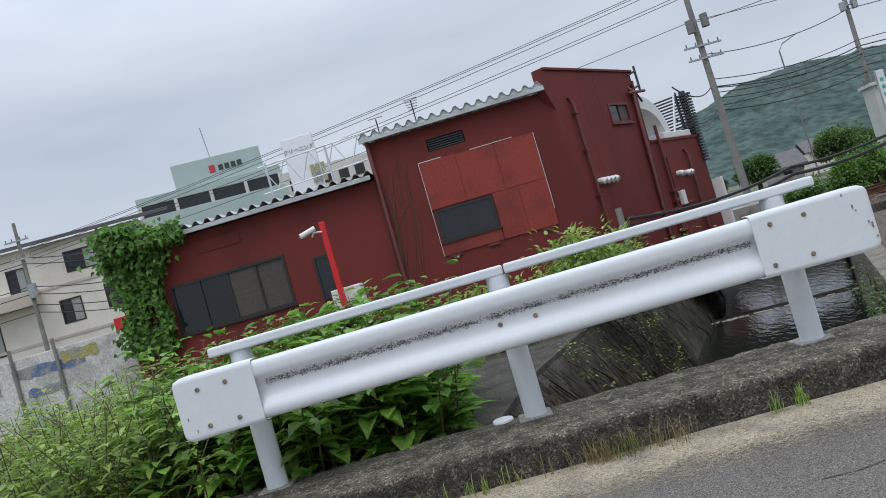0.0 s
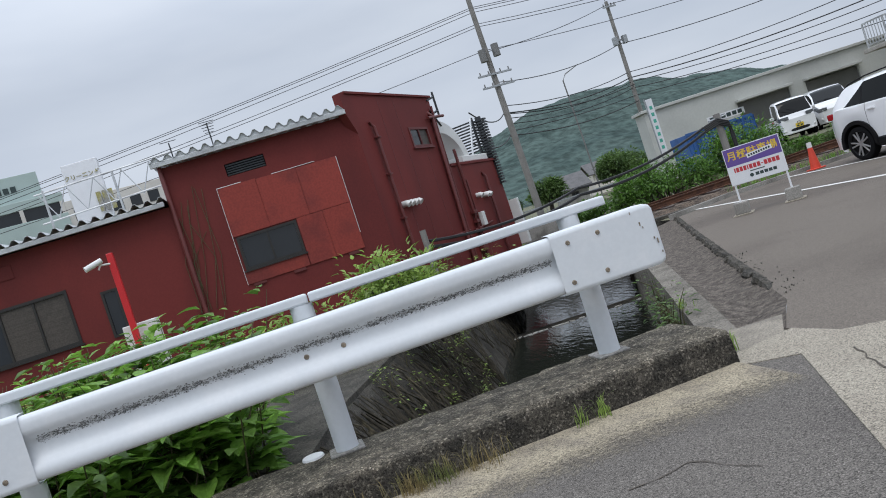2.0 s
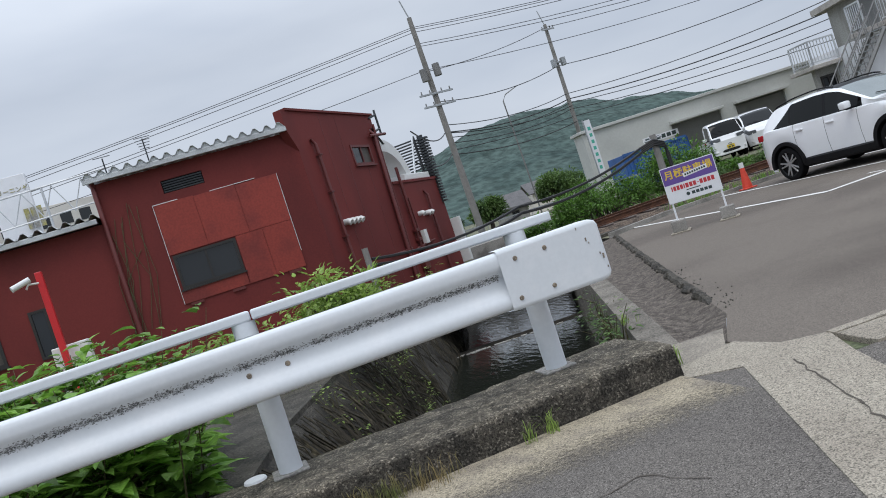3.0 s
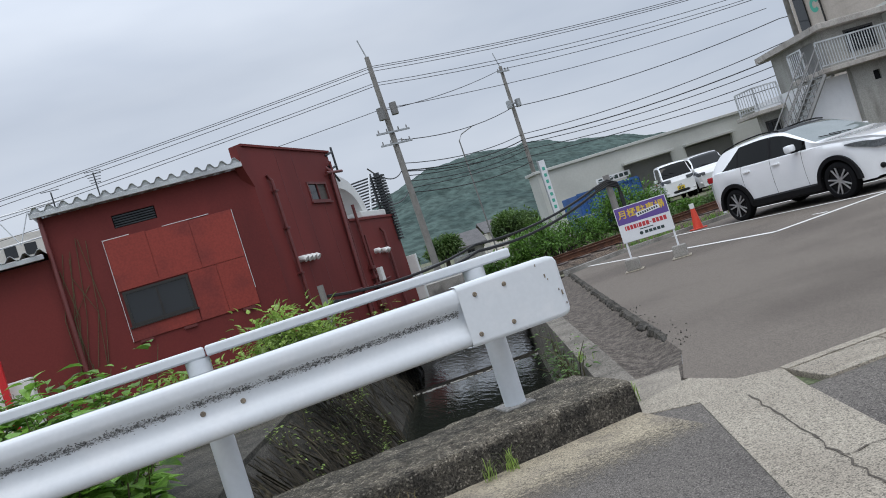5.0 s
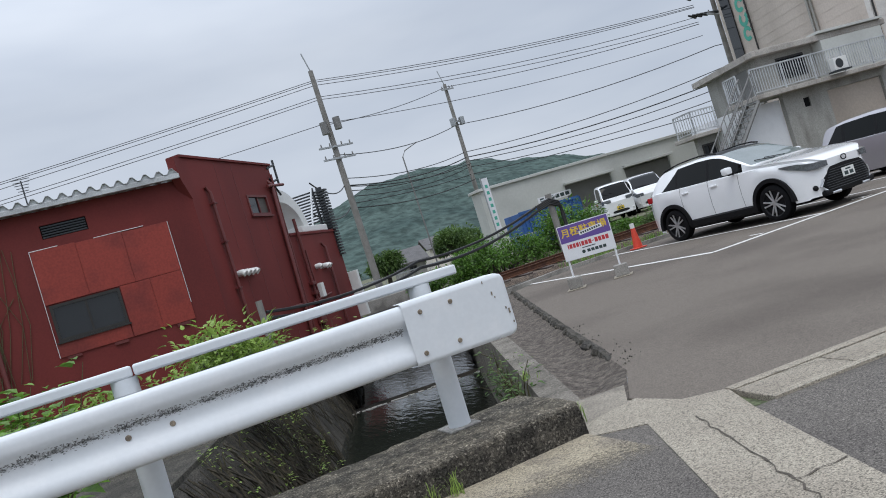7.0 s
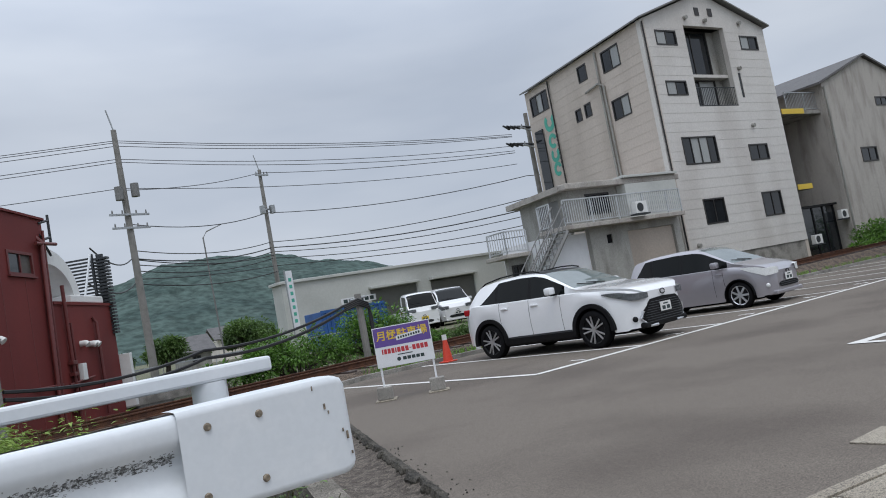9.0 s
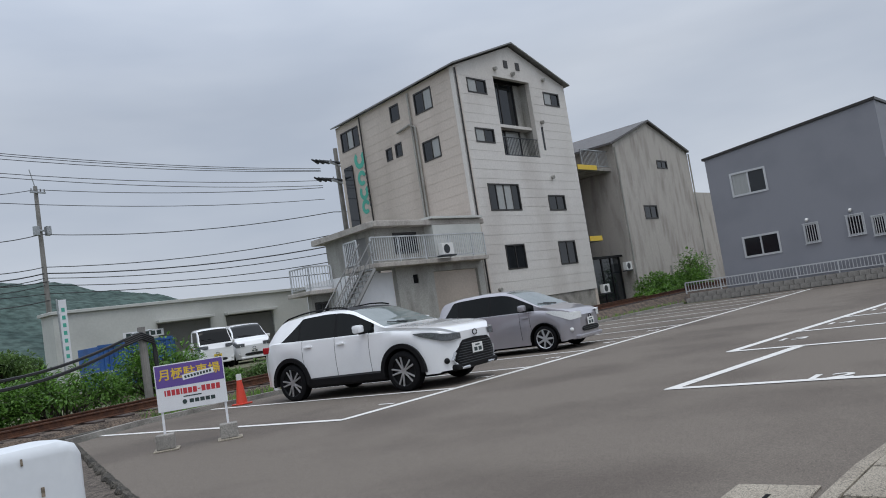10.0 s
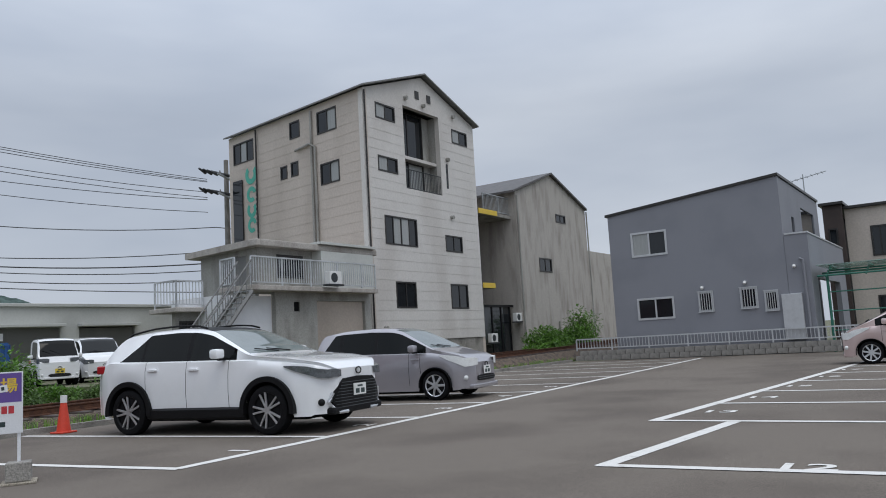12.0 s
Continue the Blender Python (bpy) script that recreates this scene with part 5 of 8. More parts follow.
    if rails:
        for s in (1, -1):
            bm = bmesh.new()
            tube(bm, [(x, s * W * 0.335, curve(top, x) + 0.004 + 0.022 * math.sin(math.pi * f) ** 0.4) for f, x in zip(np.linspace(0, 1, 12), np.linspace(screen_x[1] + 0.1, L - 0.5, 12))], 0.016, 6)
            part("roof_rail", bm, BLACK_PLASTIC, c)
    for s in (1, -1):
        bm = bmesh.new()
        y = 0.12 + 0.28 * (s > 0)
        tube(bm, [(screen_x[0] + 0.02, y - 0.3, curve(top, screen_x[0]) + 0.02), (screen_x[0] + 0.12, y + 0.15, curve(top, screen_x[0] + 0.12) + 0.015)], 0.008, 5)
        part("wiper", bm, BLACK, c)
    return c


car("suv", "pearl white crossover car with black arches parked in a stall", pose(12.52, 8.95, 0, 0, 0, 91.5), 4.4, 1.825, 1.62, (0.93, 3.57), 0.345,
    [(0, 0.84), (0.04, 0.91), (0.14, 0.98), (0.6, 1.06), (1.15, 1.11), (1.3, 1.15), (2.05, 1.51), (2.3, 1.575), (2.7, 1.6), (3.3, 1.58), (3.8, 1.52), (3.92, 1.46), (4.25, 1.12), (4.4, 1.02)],
    [(0, 0.82), (0.1, 0.9), (0.3, 0.96), (1.1, 1.05), (2.0, 1.07), (3.0, 1.09), (3.7, 1.11), (4.0, 1.12), (4.25, 1.08), (4.4, 0.96)],
    [(0, 0.45), (0.04, 0.6), (0.12, 0.73), (0.26, 0.83), (0.5, 0.89), (0.93, 0.912), (1.6, 0.895), (2.8, 0.895), (3.57, 0.912), (4.05, 0.87), (4.28, 0.79), (4.4, 0.7)],
    CAR_WHITE, (1.5, 3.82), (1.28, 2.12), roof_w=0.74, sill=0.24, cladding=True, lamp_mat=LAMP_DARK, rear_screen=(3.9, 4.22), spokes=5, dark_rim=True,
    pillars=(2.38, 2.46, 3.3, 3.36), rails=True, roof_black=True, taper=0.55)
car("hatchback", "silver lilac compact hatchback parked in a stall", pose(17.68, 9.22, 0, 0, 0, 91.0), 3.83, 1.675, 1.525, (0.76, 3.21), 0.295,
    [(0, 0.68), (0.05, 0.78), (0.2, 0.87), (0.7, 1.0), (0.82, 1.03), (1.6, 1.44), (1.8, 1.49), (2.3, 1.52), (3.0, 1.5), (3.5, 1.43), (3.6, 1.36), (3.75, 1.0), (3.83, 0.85)],
    [(0, 0.66), (0.1, 0.77), (0.3, 0.85), (0.8, 0.94), (1.5, 0.95), (2.5, 0.97), (3.3, 1.0), (3.6, 0.98), (3.83, 0.8)],
    [(0, 0.42), (0.05, 0.57), (0.14, 0.69), (0.28, 0.77), (0.5, 0.82), (0.8, 0.835), (3.0, 0.835), (3.5, 0.8), (3.7, 0.74), (3.83, 0.64)],
    CAR_SILVER, (0.95, 3.5), (0.82, 1.72), roof_w=0.72, sill=0.19, rear_screen=(3.56, 3.74), spokes=7, pillars=(1.3, 1.36, 2.1, 2.17, 2.95, 3.05), taper=0.3)
car("minicar", "pale pink small hatchback parked in a far stall", pose(25.8, 2.7, 0, 0, 0, 271), 3.395, 1.475, 1.47, (0.6, 3.05), 0.28,
    [(0, 0.62), (0.06, 0.78), (0.2, 0.88), (0.5, 1.0), (1.3, 1.4), (1.6, 1.46), (2.2, 1.47), (2.9, 1.42), (3.2, 1.3), (3.35, 0.95), (3.395, 0.85)],
    [(0, 0.58), (0.1, 0.75), (0.3, 0.85), (0.6, 0.92), (1.5, 0.95), (3.0, 1.0), (3.395, 0.82)],
    [(0, 0.5), (0.06, 0.6), (0.2, 0.68), (0.45, 0.725), (2.9, 0.735), (3.2, 0.69), (3.395, 0.58)],
    CAR_PINK, (0.75, 3.1), (0.55, 1.4), roof_w=0.76, sill=0.18, rear_screen=(3.12, 3.34), spokes=8, pillars=(1.1, 1.15, 1.85, 1.92))
TRUCK_M = pose(22.4, 28.4, 0.35, 0, 0, 66)
car("van", "white minivan standing beside the small truck", pose(24.8, 28.9, 0.35, 0, 0, 62), 4.2, 1.69, 1.85, (0.75, 3.3), 0.3,
    [(0, 0.75), (0.06, 0.9), (0.2, 1.02), (0.6, 1.15), (1.3, 1.68), (1.6, 1.78), (2.5, 1.84), (3.9, 1.8), (4.1, 1.6), (4.2, 1.0)],
    [(0, 0.7), (0.1, 0.86), (0.3, 0.96), (0.9, 1.02), (3.9, 1.08), (4.2, 0.95)],
    [(0, 0.58), (0.06, 0.7), (0.2, 0.78), (0.5, 0.84), (3.9, 0.84), (4.2, 0.75)],
    CAR_WHITE, (0.95, 3.8), (0.6, 1.5), roof_w=0.84, sill=0.2, spokes=6, pillars=(1.6, 1.68, 2.7, 2.78), screen_mat=CAR_GLASS, lamp_mat=LAMP_DARK)
t = car("truck", "white small flatbed truck beyond the railway", TRUCK_M, 1.5, 1.475, 1.78, (0.5, 1.35), 0.27,
    [(0, 0.8), (0.05, 1.0), (0.12, 1.12), (0.42, 1.66), (0.55, 1.74), (1.0, 1.78), (1.45, 1.76), (1.5, 1.7)],
    [(0, 0.78), (0.05, 0.94), (0.15, 1.0), (1.5, 1.02)],
    [(0, 0.66), (0.05, 0.71), (0.2, 0.735), (1.5, 0.735)],
    CAR_WHITE, (0.45, 1.25), (0.1, 0.46), roof_w=0.88, sill=0.25, spokes=6, plate=PLATE_Y, group="parked trucks", screen_mat=CAR_GLASS, lamp_mat=LAMP_DARK)
bm = bmesh.new()
box(bm, (1.55, -0.72, 0.62), (3.35, 0.72, 0.7))
for s in (1, -1):
    box(bm, (1.55, s * 0.69, 0.7), (3.35, s * 0.72, 0.98))
box(bm, (3.32, -0.69, 0.7), (3.35, 0.69, 0.98))
part("flatbed", bm, CAR_WHITE, t)
bm = bmesh.new()
box(bm, (1.4, -0.4, 0.3), (3.2, 0.4, 0.61))
part("chassis", bm, BLACK, t)
for s in (1, -1):
    wheel(t, 2.6, s * 0.62, 0.27, 0.15, 6, ALLOY, s)

# ---- sign board, cone, bollards ----
s_tl, s_tr = Vector((7.33, 10.55, 0)), Vector((8.02, 10.0, 0))
m_sign = along(s_tl, s_tr)
SW = (s_tr - s_tl).length
sign = thing("parking_sign", "white and violet notice board on two posts in blocks", "sign")
bm = bmesh.new()
box(bm, (0, -0.012, 0.49), (SW, 0.0, 1.1), m_sign, 0.003)
part("board", bm, BOARD, sign)
bm = bmesh.new()
box(bm, (0.012, -0.0135, 0.8), (SW - 0.012, -0.0125, 1.088), m_sign)
part("violet_panel", bm, PURPLE, sign)
face = m_sign @ pose(0, -0.0145, 0, 90, 0, 0)
text_mesh("lettering", "月極駐車場", 0.155, YELLOW, sign, face @ pose(SW / 2, 0.955, 0), extrude=0.0008, squash=1.02)
bm = bmesh.new()
box(bm, (0.43, -0.016, 0.83), (0.83, -0.0145, 0.9), m_sign @ pose(0.06, 0, 0.09, 0, -6, 0) @ pose(-0.06, 0, -0.09))
st = part("sticker", bm, BOARD, sign, "white notice sticker")
for k in range(9):
    bm = bmesh.new()
    box(bm, (0.455 + 0.04 * k, -0.0172, 0.848), (0.482 + 0.04 * k, -0.0162, 0.882), m_sign @ pose(0.06, 0, 0.09, 0, -6, 0) @ pose(-0.06, 0, -0.09))
    part("text_bar", bm, INK, st)
x = 0.1
for k, w in enumerate((0.02, 0.045, 0.045, 0.045, 0.02, 0.05, 0.05, 0.05, 0.035, 0.05, 0.05, 0.05, 0.05)):
    bm = bmesh.new()
    hgt = 0.012 if k == 8 else 0.075
    box(bm, (x, -0.0135, 0.725 - hgt / 2), (x + w, -0.0125, 0.725 + hgt / 2), m_sign)
    part("text_bar", bm, RED_INK, sign)
    x += w + 0.012
for k in range(5):
    bm = bmesh.new()
    box(bm, (0.4 + 0.068 * k, -0.0135, 0.56), (0.455 + 0.068 * k, -0.0125, 0.61), m_sign)
    part("text_bar", bm, INK, sign)
bm = bmesh.new()
bmesh.ops.create_cone(bm, cap_ends=True, segments=18, radius1=0.03, radius2=0.03, depth=0.001, matrix=face @ pose(0.34, 0.585, 0.0))
part("emblem", bm, INK, sign)
bm = bmesh.new()
box(bm, (0.33, -0.0135, 0.645), (0.56, -0.0125, 0.66), m_sign)
part("text_bar", bm, INK, sign)
for x in (0.03, SW - 0.05):
    bm = bmesh.new()
    box(bm, (x, 0.001, 0.05), (x + 0.03, 0.031, 1.08), m_sign, 0.003)
    p = part("post", bm, BOARD, sign)
    bm = bmesh.new()
    box(bm, (x - 0.1, -0.11, 0.02), (x + 0.13, 0.11, 0.21), m_sign, 0.014)
    part("block", bm, CONC, p, "grey concrete foot block")
    bm = bmesh.new()
    box(bm, (x - 0.14, -0.17, 0.0), (x + 0.18, 0.16, 0.02), m_sign, 0.006)
    part("mortar_pad", bm, CONC_GUTTER, p)
cone = thing("traffic_cone", "orange red traffic cone with a pale cap", "cone", pose(11.85, 14.4, 0))
bm = bmesh.new()
box(bm, (-0.15, -0.15, 0), (0.15, 0.15, 0.03), bevel=0.01)
part("base", bm, CONE, cone)
bm = bmesh.new()
tube(bm, [(0, 0, 0.03), (0, 0, 0.5)], 0.115, 20, 0.05)
part("body", bm, CONE, cone, smooth=True)
bm = bmesh.new()
tube(bm, [(0, 0, 0.5), (0, 0, 0.62)], 0.055, 16, 0.055)
part("cap", bm, PLATE, cone, "pale grey cap")

# ---- railway ----
def track_y(x):
    return 17.55 - 0.082 * (x - 5)


def track_z(x):
    return 0.14 + 0.011 * (x - 5)


bm = bmesh.new()
xs = np.linspace(-30, 60, 46)
prof = [(-1.55, -0.45), (-1.15, -0.06), (1.15, -0.06), (2.6, -0.5)]
rings = [[bm.verts.new((x, track_y(x) + a, track_z(x) + b + 0.03 * noise.noise(Vector((x, a, 0))))) for a, b in prof] for x in xs]
for ra, rb in zip(rings, rings[1:]):
    for k in range(3):
        bm.faces.new((ra[k], ra[k + 1], rb[k + 1], rb[k]))
single("ballast", bm, BALLAST, "rust-brown railway ballast bed behind the lot", "ballast", kind="stuff")
track = thing("railway_track", "rusty single railway track on ballast behind the lot", "railway", kind="structure")
for off in (-0.533, 0.533):
    bm = bmesh.new()
    pr = [(-0.06, -0.03), (-0.06, -0.015), (-0.012, 0.0), (-0.012, 0.08), (-0.032, 0.095), (-0.032, 0.122), (0.032, 0.122), (0.032, 0.095), (0.012, 0.08), (0.012, 0.0), (0.06, -0.015), (0.06, -0.03)]
    rings = [[bm.verts.new((x, track_y(x) + off + a, track_z(x) + b)) for a, b in pr] for x in xs]
    for ra, rb in zip(rings, rings[1:]):
        for k in range(len(pr)):
            bm.faces.new((ra[k], ra[(k + 1) % len(pr)], rb[(k + 1) % len(pr)], rb[k]))
    part("rail", bm, RUST, track)
bm = bmesh.new()
box(bm, (-0.11, -1.05, -0.13), (0.11, 1.05, -0.032), bevel=0.01)
sleeper = mesh_of("sleeper", bm, BROWN)
for k in range(100):
    x = -10 + 0.62 * k
    o = new("sleeper", sleeper)
    o.parent = track
    o.matrix_basis = pose(x, track_y(x), track_z(x), 0, 0, -4.7)
# bridge over the stream
bm = bmesh.new()
for o0, o1, z0, z1 in ((-1.9, -1.6, -0.55, 0.05), (1.6, 1.9, -0.55, 0.05), (-1.6, 1.6, -0.62, -0.45)):
    m = along((2.6, track_y(2.6)), (9.6, track_y(9.6)))
    box(bm, (0, o0, z0), (7.0, o1, z1), m, 0.02)
single("rail_bridge", bm, CONC_DARK, "dark concrete railway bridge over the stream", "bridge", kind="structure")

# ---- poles and cables ----
def pole(x, y, h, r, label, arms=(), z0=-0.1, lean=(0, 0)):
    p = thing("utility_pole", label, "utility pole", group="utility poles")
    bm = bmesh.new()
    topv = Vector((x + lean[0], y + lean[1], h))
    tube(bm, [(x, y, z0), topv], r, 14, r * 0.62)
    part("shaft", bm, POLE, p, smooth=True)
    for z, half_w, ang in arms:
        f = z / h
        m = pose(x + lean[0] * f, y + lean[1] * f, z, 0, 0, ang)
        bm = bmesh.new()
        box(bm, (-half_w, -0.24, -0.05), (half_w, -0.15, 0.05), m, 0.008)
        a = part("crossarm", bm, GREY_METAL, p)
        for k in (-0.85, -0.35, 0.35, 0.85):
            bm = bmesh.new()
            tube(bm, [m @ Vector((k * half_w, -0.2, 0.05)), m @ Vector((k * half_w, -0.2, 0.22))], 0.045, 8, 0.03)
            part("insulator", bm, SHUTTER, a)
    return p


P1, P2 = (13.5, 38.9), (25.55, 46.8)
p1 = pole(P1[0] + 0.38, P1[1], 12.6, 0.21, "tall grey concrete power pole with transformers", ((7.7, 0.95, 8), (8.35, 1.0, 8)), lean=(-0.2, 0))
p2 = pole(P2[0] - 0.2, P2[1], 12.3, 0.18, "slim grey concrete power pole beside the workshop", ((11.9, 0.5, 8), (9.6, 0.5, 8)))
p3 = pole(36.0, 32.5, 11.9, 0.2, "concrete power pole beside the tall building", ((10.8, 1.6, 20), (9.75, 1.6, 20)))
for x, z in ((-0.35, 9.4), (0.42, 9.55)):
    bm = bmesh.new()
    tube(bm, [(P1[0] + 0.25 + x, P1[1] - 0.3, z - 0.35), (P1[0] + 0.25 + x, P1[1] - 0.3, z + 0.3)], 0.2, 14)
    part("transformer", bm, SHUTTER, p1, smooth=True)
bm = bmesh.new()
tube(bm, [(P1[0] + 0.2, P1[1], 12.5), (P1[0] - 0.05, P1[1], 13.6)], 0.035, 6)
part("top_spike", bm, GREY_METAL, p1)
bm = bmesh.new()
tube(bm, [(P2[0] - 0.2, P2[1], 12.2), (P2[0] - 0.45, P2[1], 13.3)], 0.03, 6)
part("top_spike", bm, GREY_METAL, p2)
for x in (-0.35, 0.35):
    bm = bmesh.new()
    box(bm, (P2[0] - 0.2 + x - 0.14, P2[1] - 0.4, 9.3), (P2[0] - 0.2 + x + 0.14, P2[1] - 0.1, 9.85), bevel=0.02)
    part("switch_box", bm, GREY_METAL, p2)
for z in (10.9, 9.85):
    for k in range(5):
        bm = bmesh.new()
        tube(bm, [(36.0 - 1.7 + 0.35 * k, 32.4 - 0.1 * k, z - 0.02), (36.0 - 2.3 + 0.3 * k, 32.3, z + 0.12)], 0.09, 6, 0.05)
        part("strain_insulator", bm, DARK_METAL, p3)
lamp = thing("street_lamp", "slim steel street lamp with a bent arm", "street lamp")
bm = bmesh.new()
tube(bm, [(22.4, 50, 0), (22.2, 50, 8.6), (22.5, 50, 9.0), (23.6, 50, 9.4)], 0.06, 8, 0.03)
part("pole", bm, SHUTTER, lamp)


def cable(pts, r, label, sag=0.0, category="cable"):
    """A hanging cable through the points, sagging between each pair."""
    bm = bmesh.new()
    full = []
    for a, b in zip(pts, pts[1:]):
        a, b = Vector(a), Vector(b)
        for k in range(10):
            f = k / 10
            v = a.lerp(b, f)
            v.z -= sag * 4 * f * (1 - f)
            full.append(v)
    full.append(Vector(pts[-1]))
    tube(bm, full, r, 5)
    return single("cable", bm, WIRE, label, category, group="overhead cables")


for z, zl, zr, sg in ((12.07, 10.2, 10.55, 0.33), (11.97, 10.1, 10.45, 0.33), (11.8, 9.85, 10.4, 0.36), (11.15, 9.6, 9.85, 0.42), (11.0, 9.35, 9.55, 0.42), (9.7, 8.8, 8.75, 0.45)):
    cable([(-28.5, 50, zl), (P1[0] + 0.2, P1[1], z), (34.4, 32.4, zr)], 0.017, "black overhead power cable", sg)
cable([(P1[0] + 0.2, P1[1], 9.6), (P2[0] - 0.2, P2[1], 12.1), (34.4, 32.4, 9.43)], 0.02, "black overhead power cable", 0.25)
for zp, z, zr, sg, r in ((7.9, 9.4, 8.25, 0.45, 0.025), (6.6, 7.45, 6.9, 0.4, 0.025), (6.2, 7.08, 6.25, 0.4, 0.035), (5.9, 6.8, 5.85, 0.4, 0.025), (5.6, 6.38, 5.3, 0.4, 0.025), (5.2, 5.87, 4.6, 0.15, 0.025)):
    cable([(P1[0] + 0.3, P1[1], zp), (P2[0] - 0.2, P2[1], z), (36.2, 33.5, zr), (80, 20, zr)], r, "black overhead telephone cable", sg)
cable([(8.0, 26, 5.0), (13.6, 38.9, 6.2), (P2[0], P2[1], 6.6)], 0.028, "black telephone cable bundle", 0.4)
cable([(7.6, 25.5, 3.9), (13.6, 38.9, 5.0), (P2[0], P2[1], 5.5)], 0.03, "black overhead telephone cable", 0.4)

# low cable post by the lot, its thick cables running to the red building
cp = thing("cable_post", "short concrete post with looped black cables", "post")
CPX, CPY = 13.2, 19.6
bm = bmesh.new()
tube(bm, [(CPX, CPY, 0), (CPX, CPY, 2.05)], 0.11, 12, 0.1)
part("shaft", bm, POLE, cp)
bm = bmesh.new()
tube(bm, [(CPX - 0.3, CPY, 1.9), (CPX + 0.3, CPY, 1.95)], 0.03, 6)
part("arm", bm, GREY_METAL, cp)
for k in range(4):
    bm = bmesh.new()
    d = 0.05 * k
    tube(bm, [(CPX - 0.5, CPY, 1.78 - d), (CPX - 0.1, CPY - 0.12, 1.9 - d), (CPX + 0.22, CPY - 0.12, 1.75 - d), (CPX + 0.3 - d / 2, CPY - 0.1, 1.35), (CPX + 0.26, CPY - 0.1, 0.2)], 0.035, 6)
    part("cable_loop", bm, WIRE, cp)
cable([(CPX - 0.5, CPY, 1.78), (8.6, 20.0, 1.25), (3.6, 17.6, 1.15)], 0.04, "thick black cable strung low along the railway", 0.22)
cable([(CPX - 0.5, CPY, 1.65), (8.6, 19.9, 1.05), (3.6, 17.6, 1.0)], 0.045, "thick black cable strung low along the railway", 0.25)
bm = bmesh.new()
tube(bm, [(3.5, 17.6, 0), (3.5, 17.6, 1.45)], 0.08, 10)
single("concrete_stub", bm, POLE, "short concrete post that holds the low cables", "post")

# ---- hill and distance ----
bm = bmesh.new()
ridge = [(-500, 20), (-100, 22), (80, 26), (150, 40), (187, 59), (227, 72), (250, 71), (275, 74), (320, 70), (366, 63), (420, 55), (458, 46), (520, 30), (620, 16), (900, 12)]
nx, ny = 420, 60
grid = []
for j in range(ny + 1):
    row = []
    for i in range(nx + 1):
        x = -500 + 1400 * i / nx
        f = j / ny
        z = float(np.interp(x, [a for a, _ in ridge], [b for _, b in ridge])) * math.sin(math.pi / 2 * f) ** 0.9
        v = Vector((x * (0.62 + 0.38 * f), 380 + 220 * f, 0))
        z += (5 * noise.noise(v * 0.02) + 2.0 * noise.noise(v * 0.06) + 1.0 * noise.noise(v * 0.16)) * min(1, f * 3)
        row.append(bm.verts.new((v.x, v.y, z * (0.62 + 0.38 * f) if f < 1 else z)))
    grid.append(row)
for j in range(ny):
    for i in range(nx):
        bm.faces.new((grid[j][i], grid[j][i + 1], grid[j + 1][i + 1], grid[j + 1][i]))
single("wooded_hill", bm, FOREST_HAZED, "green wooded hill in the distance", "hill", kind="structure")

# raised yard and shed with shutters beyond the railway
sheet("yard", [(15.0, 25.5), (46.0, 23.0), (48.0, 36.0), (16.0, 40.0)], 0.35, GROUND, 0.4, "gravelly raised yard beyond the railway", "yard")
shed = thing("workshop_shed", "long pale workshop shed with steel shutters", "building")
SH0 = Vector((20.95, 38.3, 0))
SHU = Vector((1, -0.12, 0)).normalized()
m_sh = along(SH0, SH0 + SHU)
bm = bmesh.new()
wall_mesh(bm, 22, -0.2, 3.95, [(5.2, 8.3, 0.0, 2.95), (9.3, 12.5, 0.0, 2.95)], 0.2)
part("wall", local(bm, m_sh), SHED, shed)
bm = bmesh.new()
box(bm, (0, 0.21, -0.2), (0.2, 1.4, 3.95), m_sh)
box(bm, (21.8, 0.21, -0.2), (22, 1.4, 3.95), m_sh)
box(bm, (0.21, 1.2, -0.2), (21.79, 1.4, 3.95), m_sh)
part("wall", bm, SHED, shed)
bm = bmesh.new()
box(bm, (-0.15, -0.15, 3.96), (22.1, 1.5, 4.12), m_sh, 0.02)
part("roof", bm, SHED, shed)
for x0, x1 in ((5.2, 8.3), (9.3, 12.5)):
    bm = bmesh.new()
    box(bm, (x0 - 0.1, -0.4, 2.97), (x1 + 0.1, -0.002, 3.12), m_sh, 0.02)
    part("canopy", bm, SHED, shed)
    bm = bmesh.new()
    zs = np.arange(0.9 if x0 < 7 else 0.0, 2.95, 0.085)
    extrude_profile(bm, [(0.12 if k % 2 else 0.09, z) for z in zs for k in (0, 0, 1)][1:], x0 + 0.01, x1 - 0.01, closed=False)
    local(bm, m_sh)
    part("shutter", bm, SHUTTER, shed, "grey roller shutter")
bm = bmesh.new()
box(bm, (3.3, -0.012, 2.35), (5.5, -0.002, 2.7), m_sh)
sp = part("sign_panel", bm, BOARD, shed)
for k in range(6):
    bm = bmesh.new()
    box(bm, (3.45 + 0.33 * k, -0.022, 2.42), (3.7 + 0.33 * k, -0.013, 2.63), m_sh)
    part("text_bar", bm, INK, sp)
cont = thing("container", "blue ribbed steel container beyond the railway", "container", along((18.2, 30.1), (21.2, 29.75)))
bm = bmesh.new()
prof, x = [], 0.0
while x < 3.1:
    prof += [(x, 0.0), (x + 0.08, 0.0), (x + 0.1, 0.04), (x + 0.18, 0.04), (x + 0.2, 0.0)]
    x += 0.2
lo, hi = [bm.verts.new((a, b, 0.35)) for a, b in prof], [bm.verts.new((a, b, 1.95)) for a, b in prof]
for k in range(len(prof) - 1):
    bm.faces.new((lo[k], lo[k + 1], hi[k + 1], hi[k]))
part("front", bm, BLUE, cont)
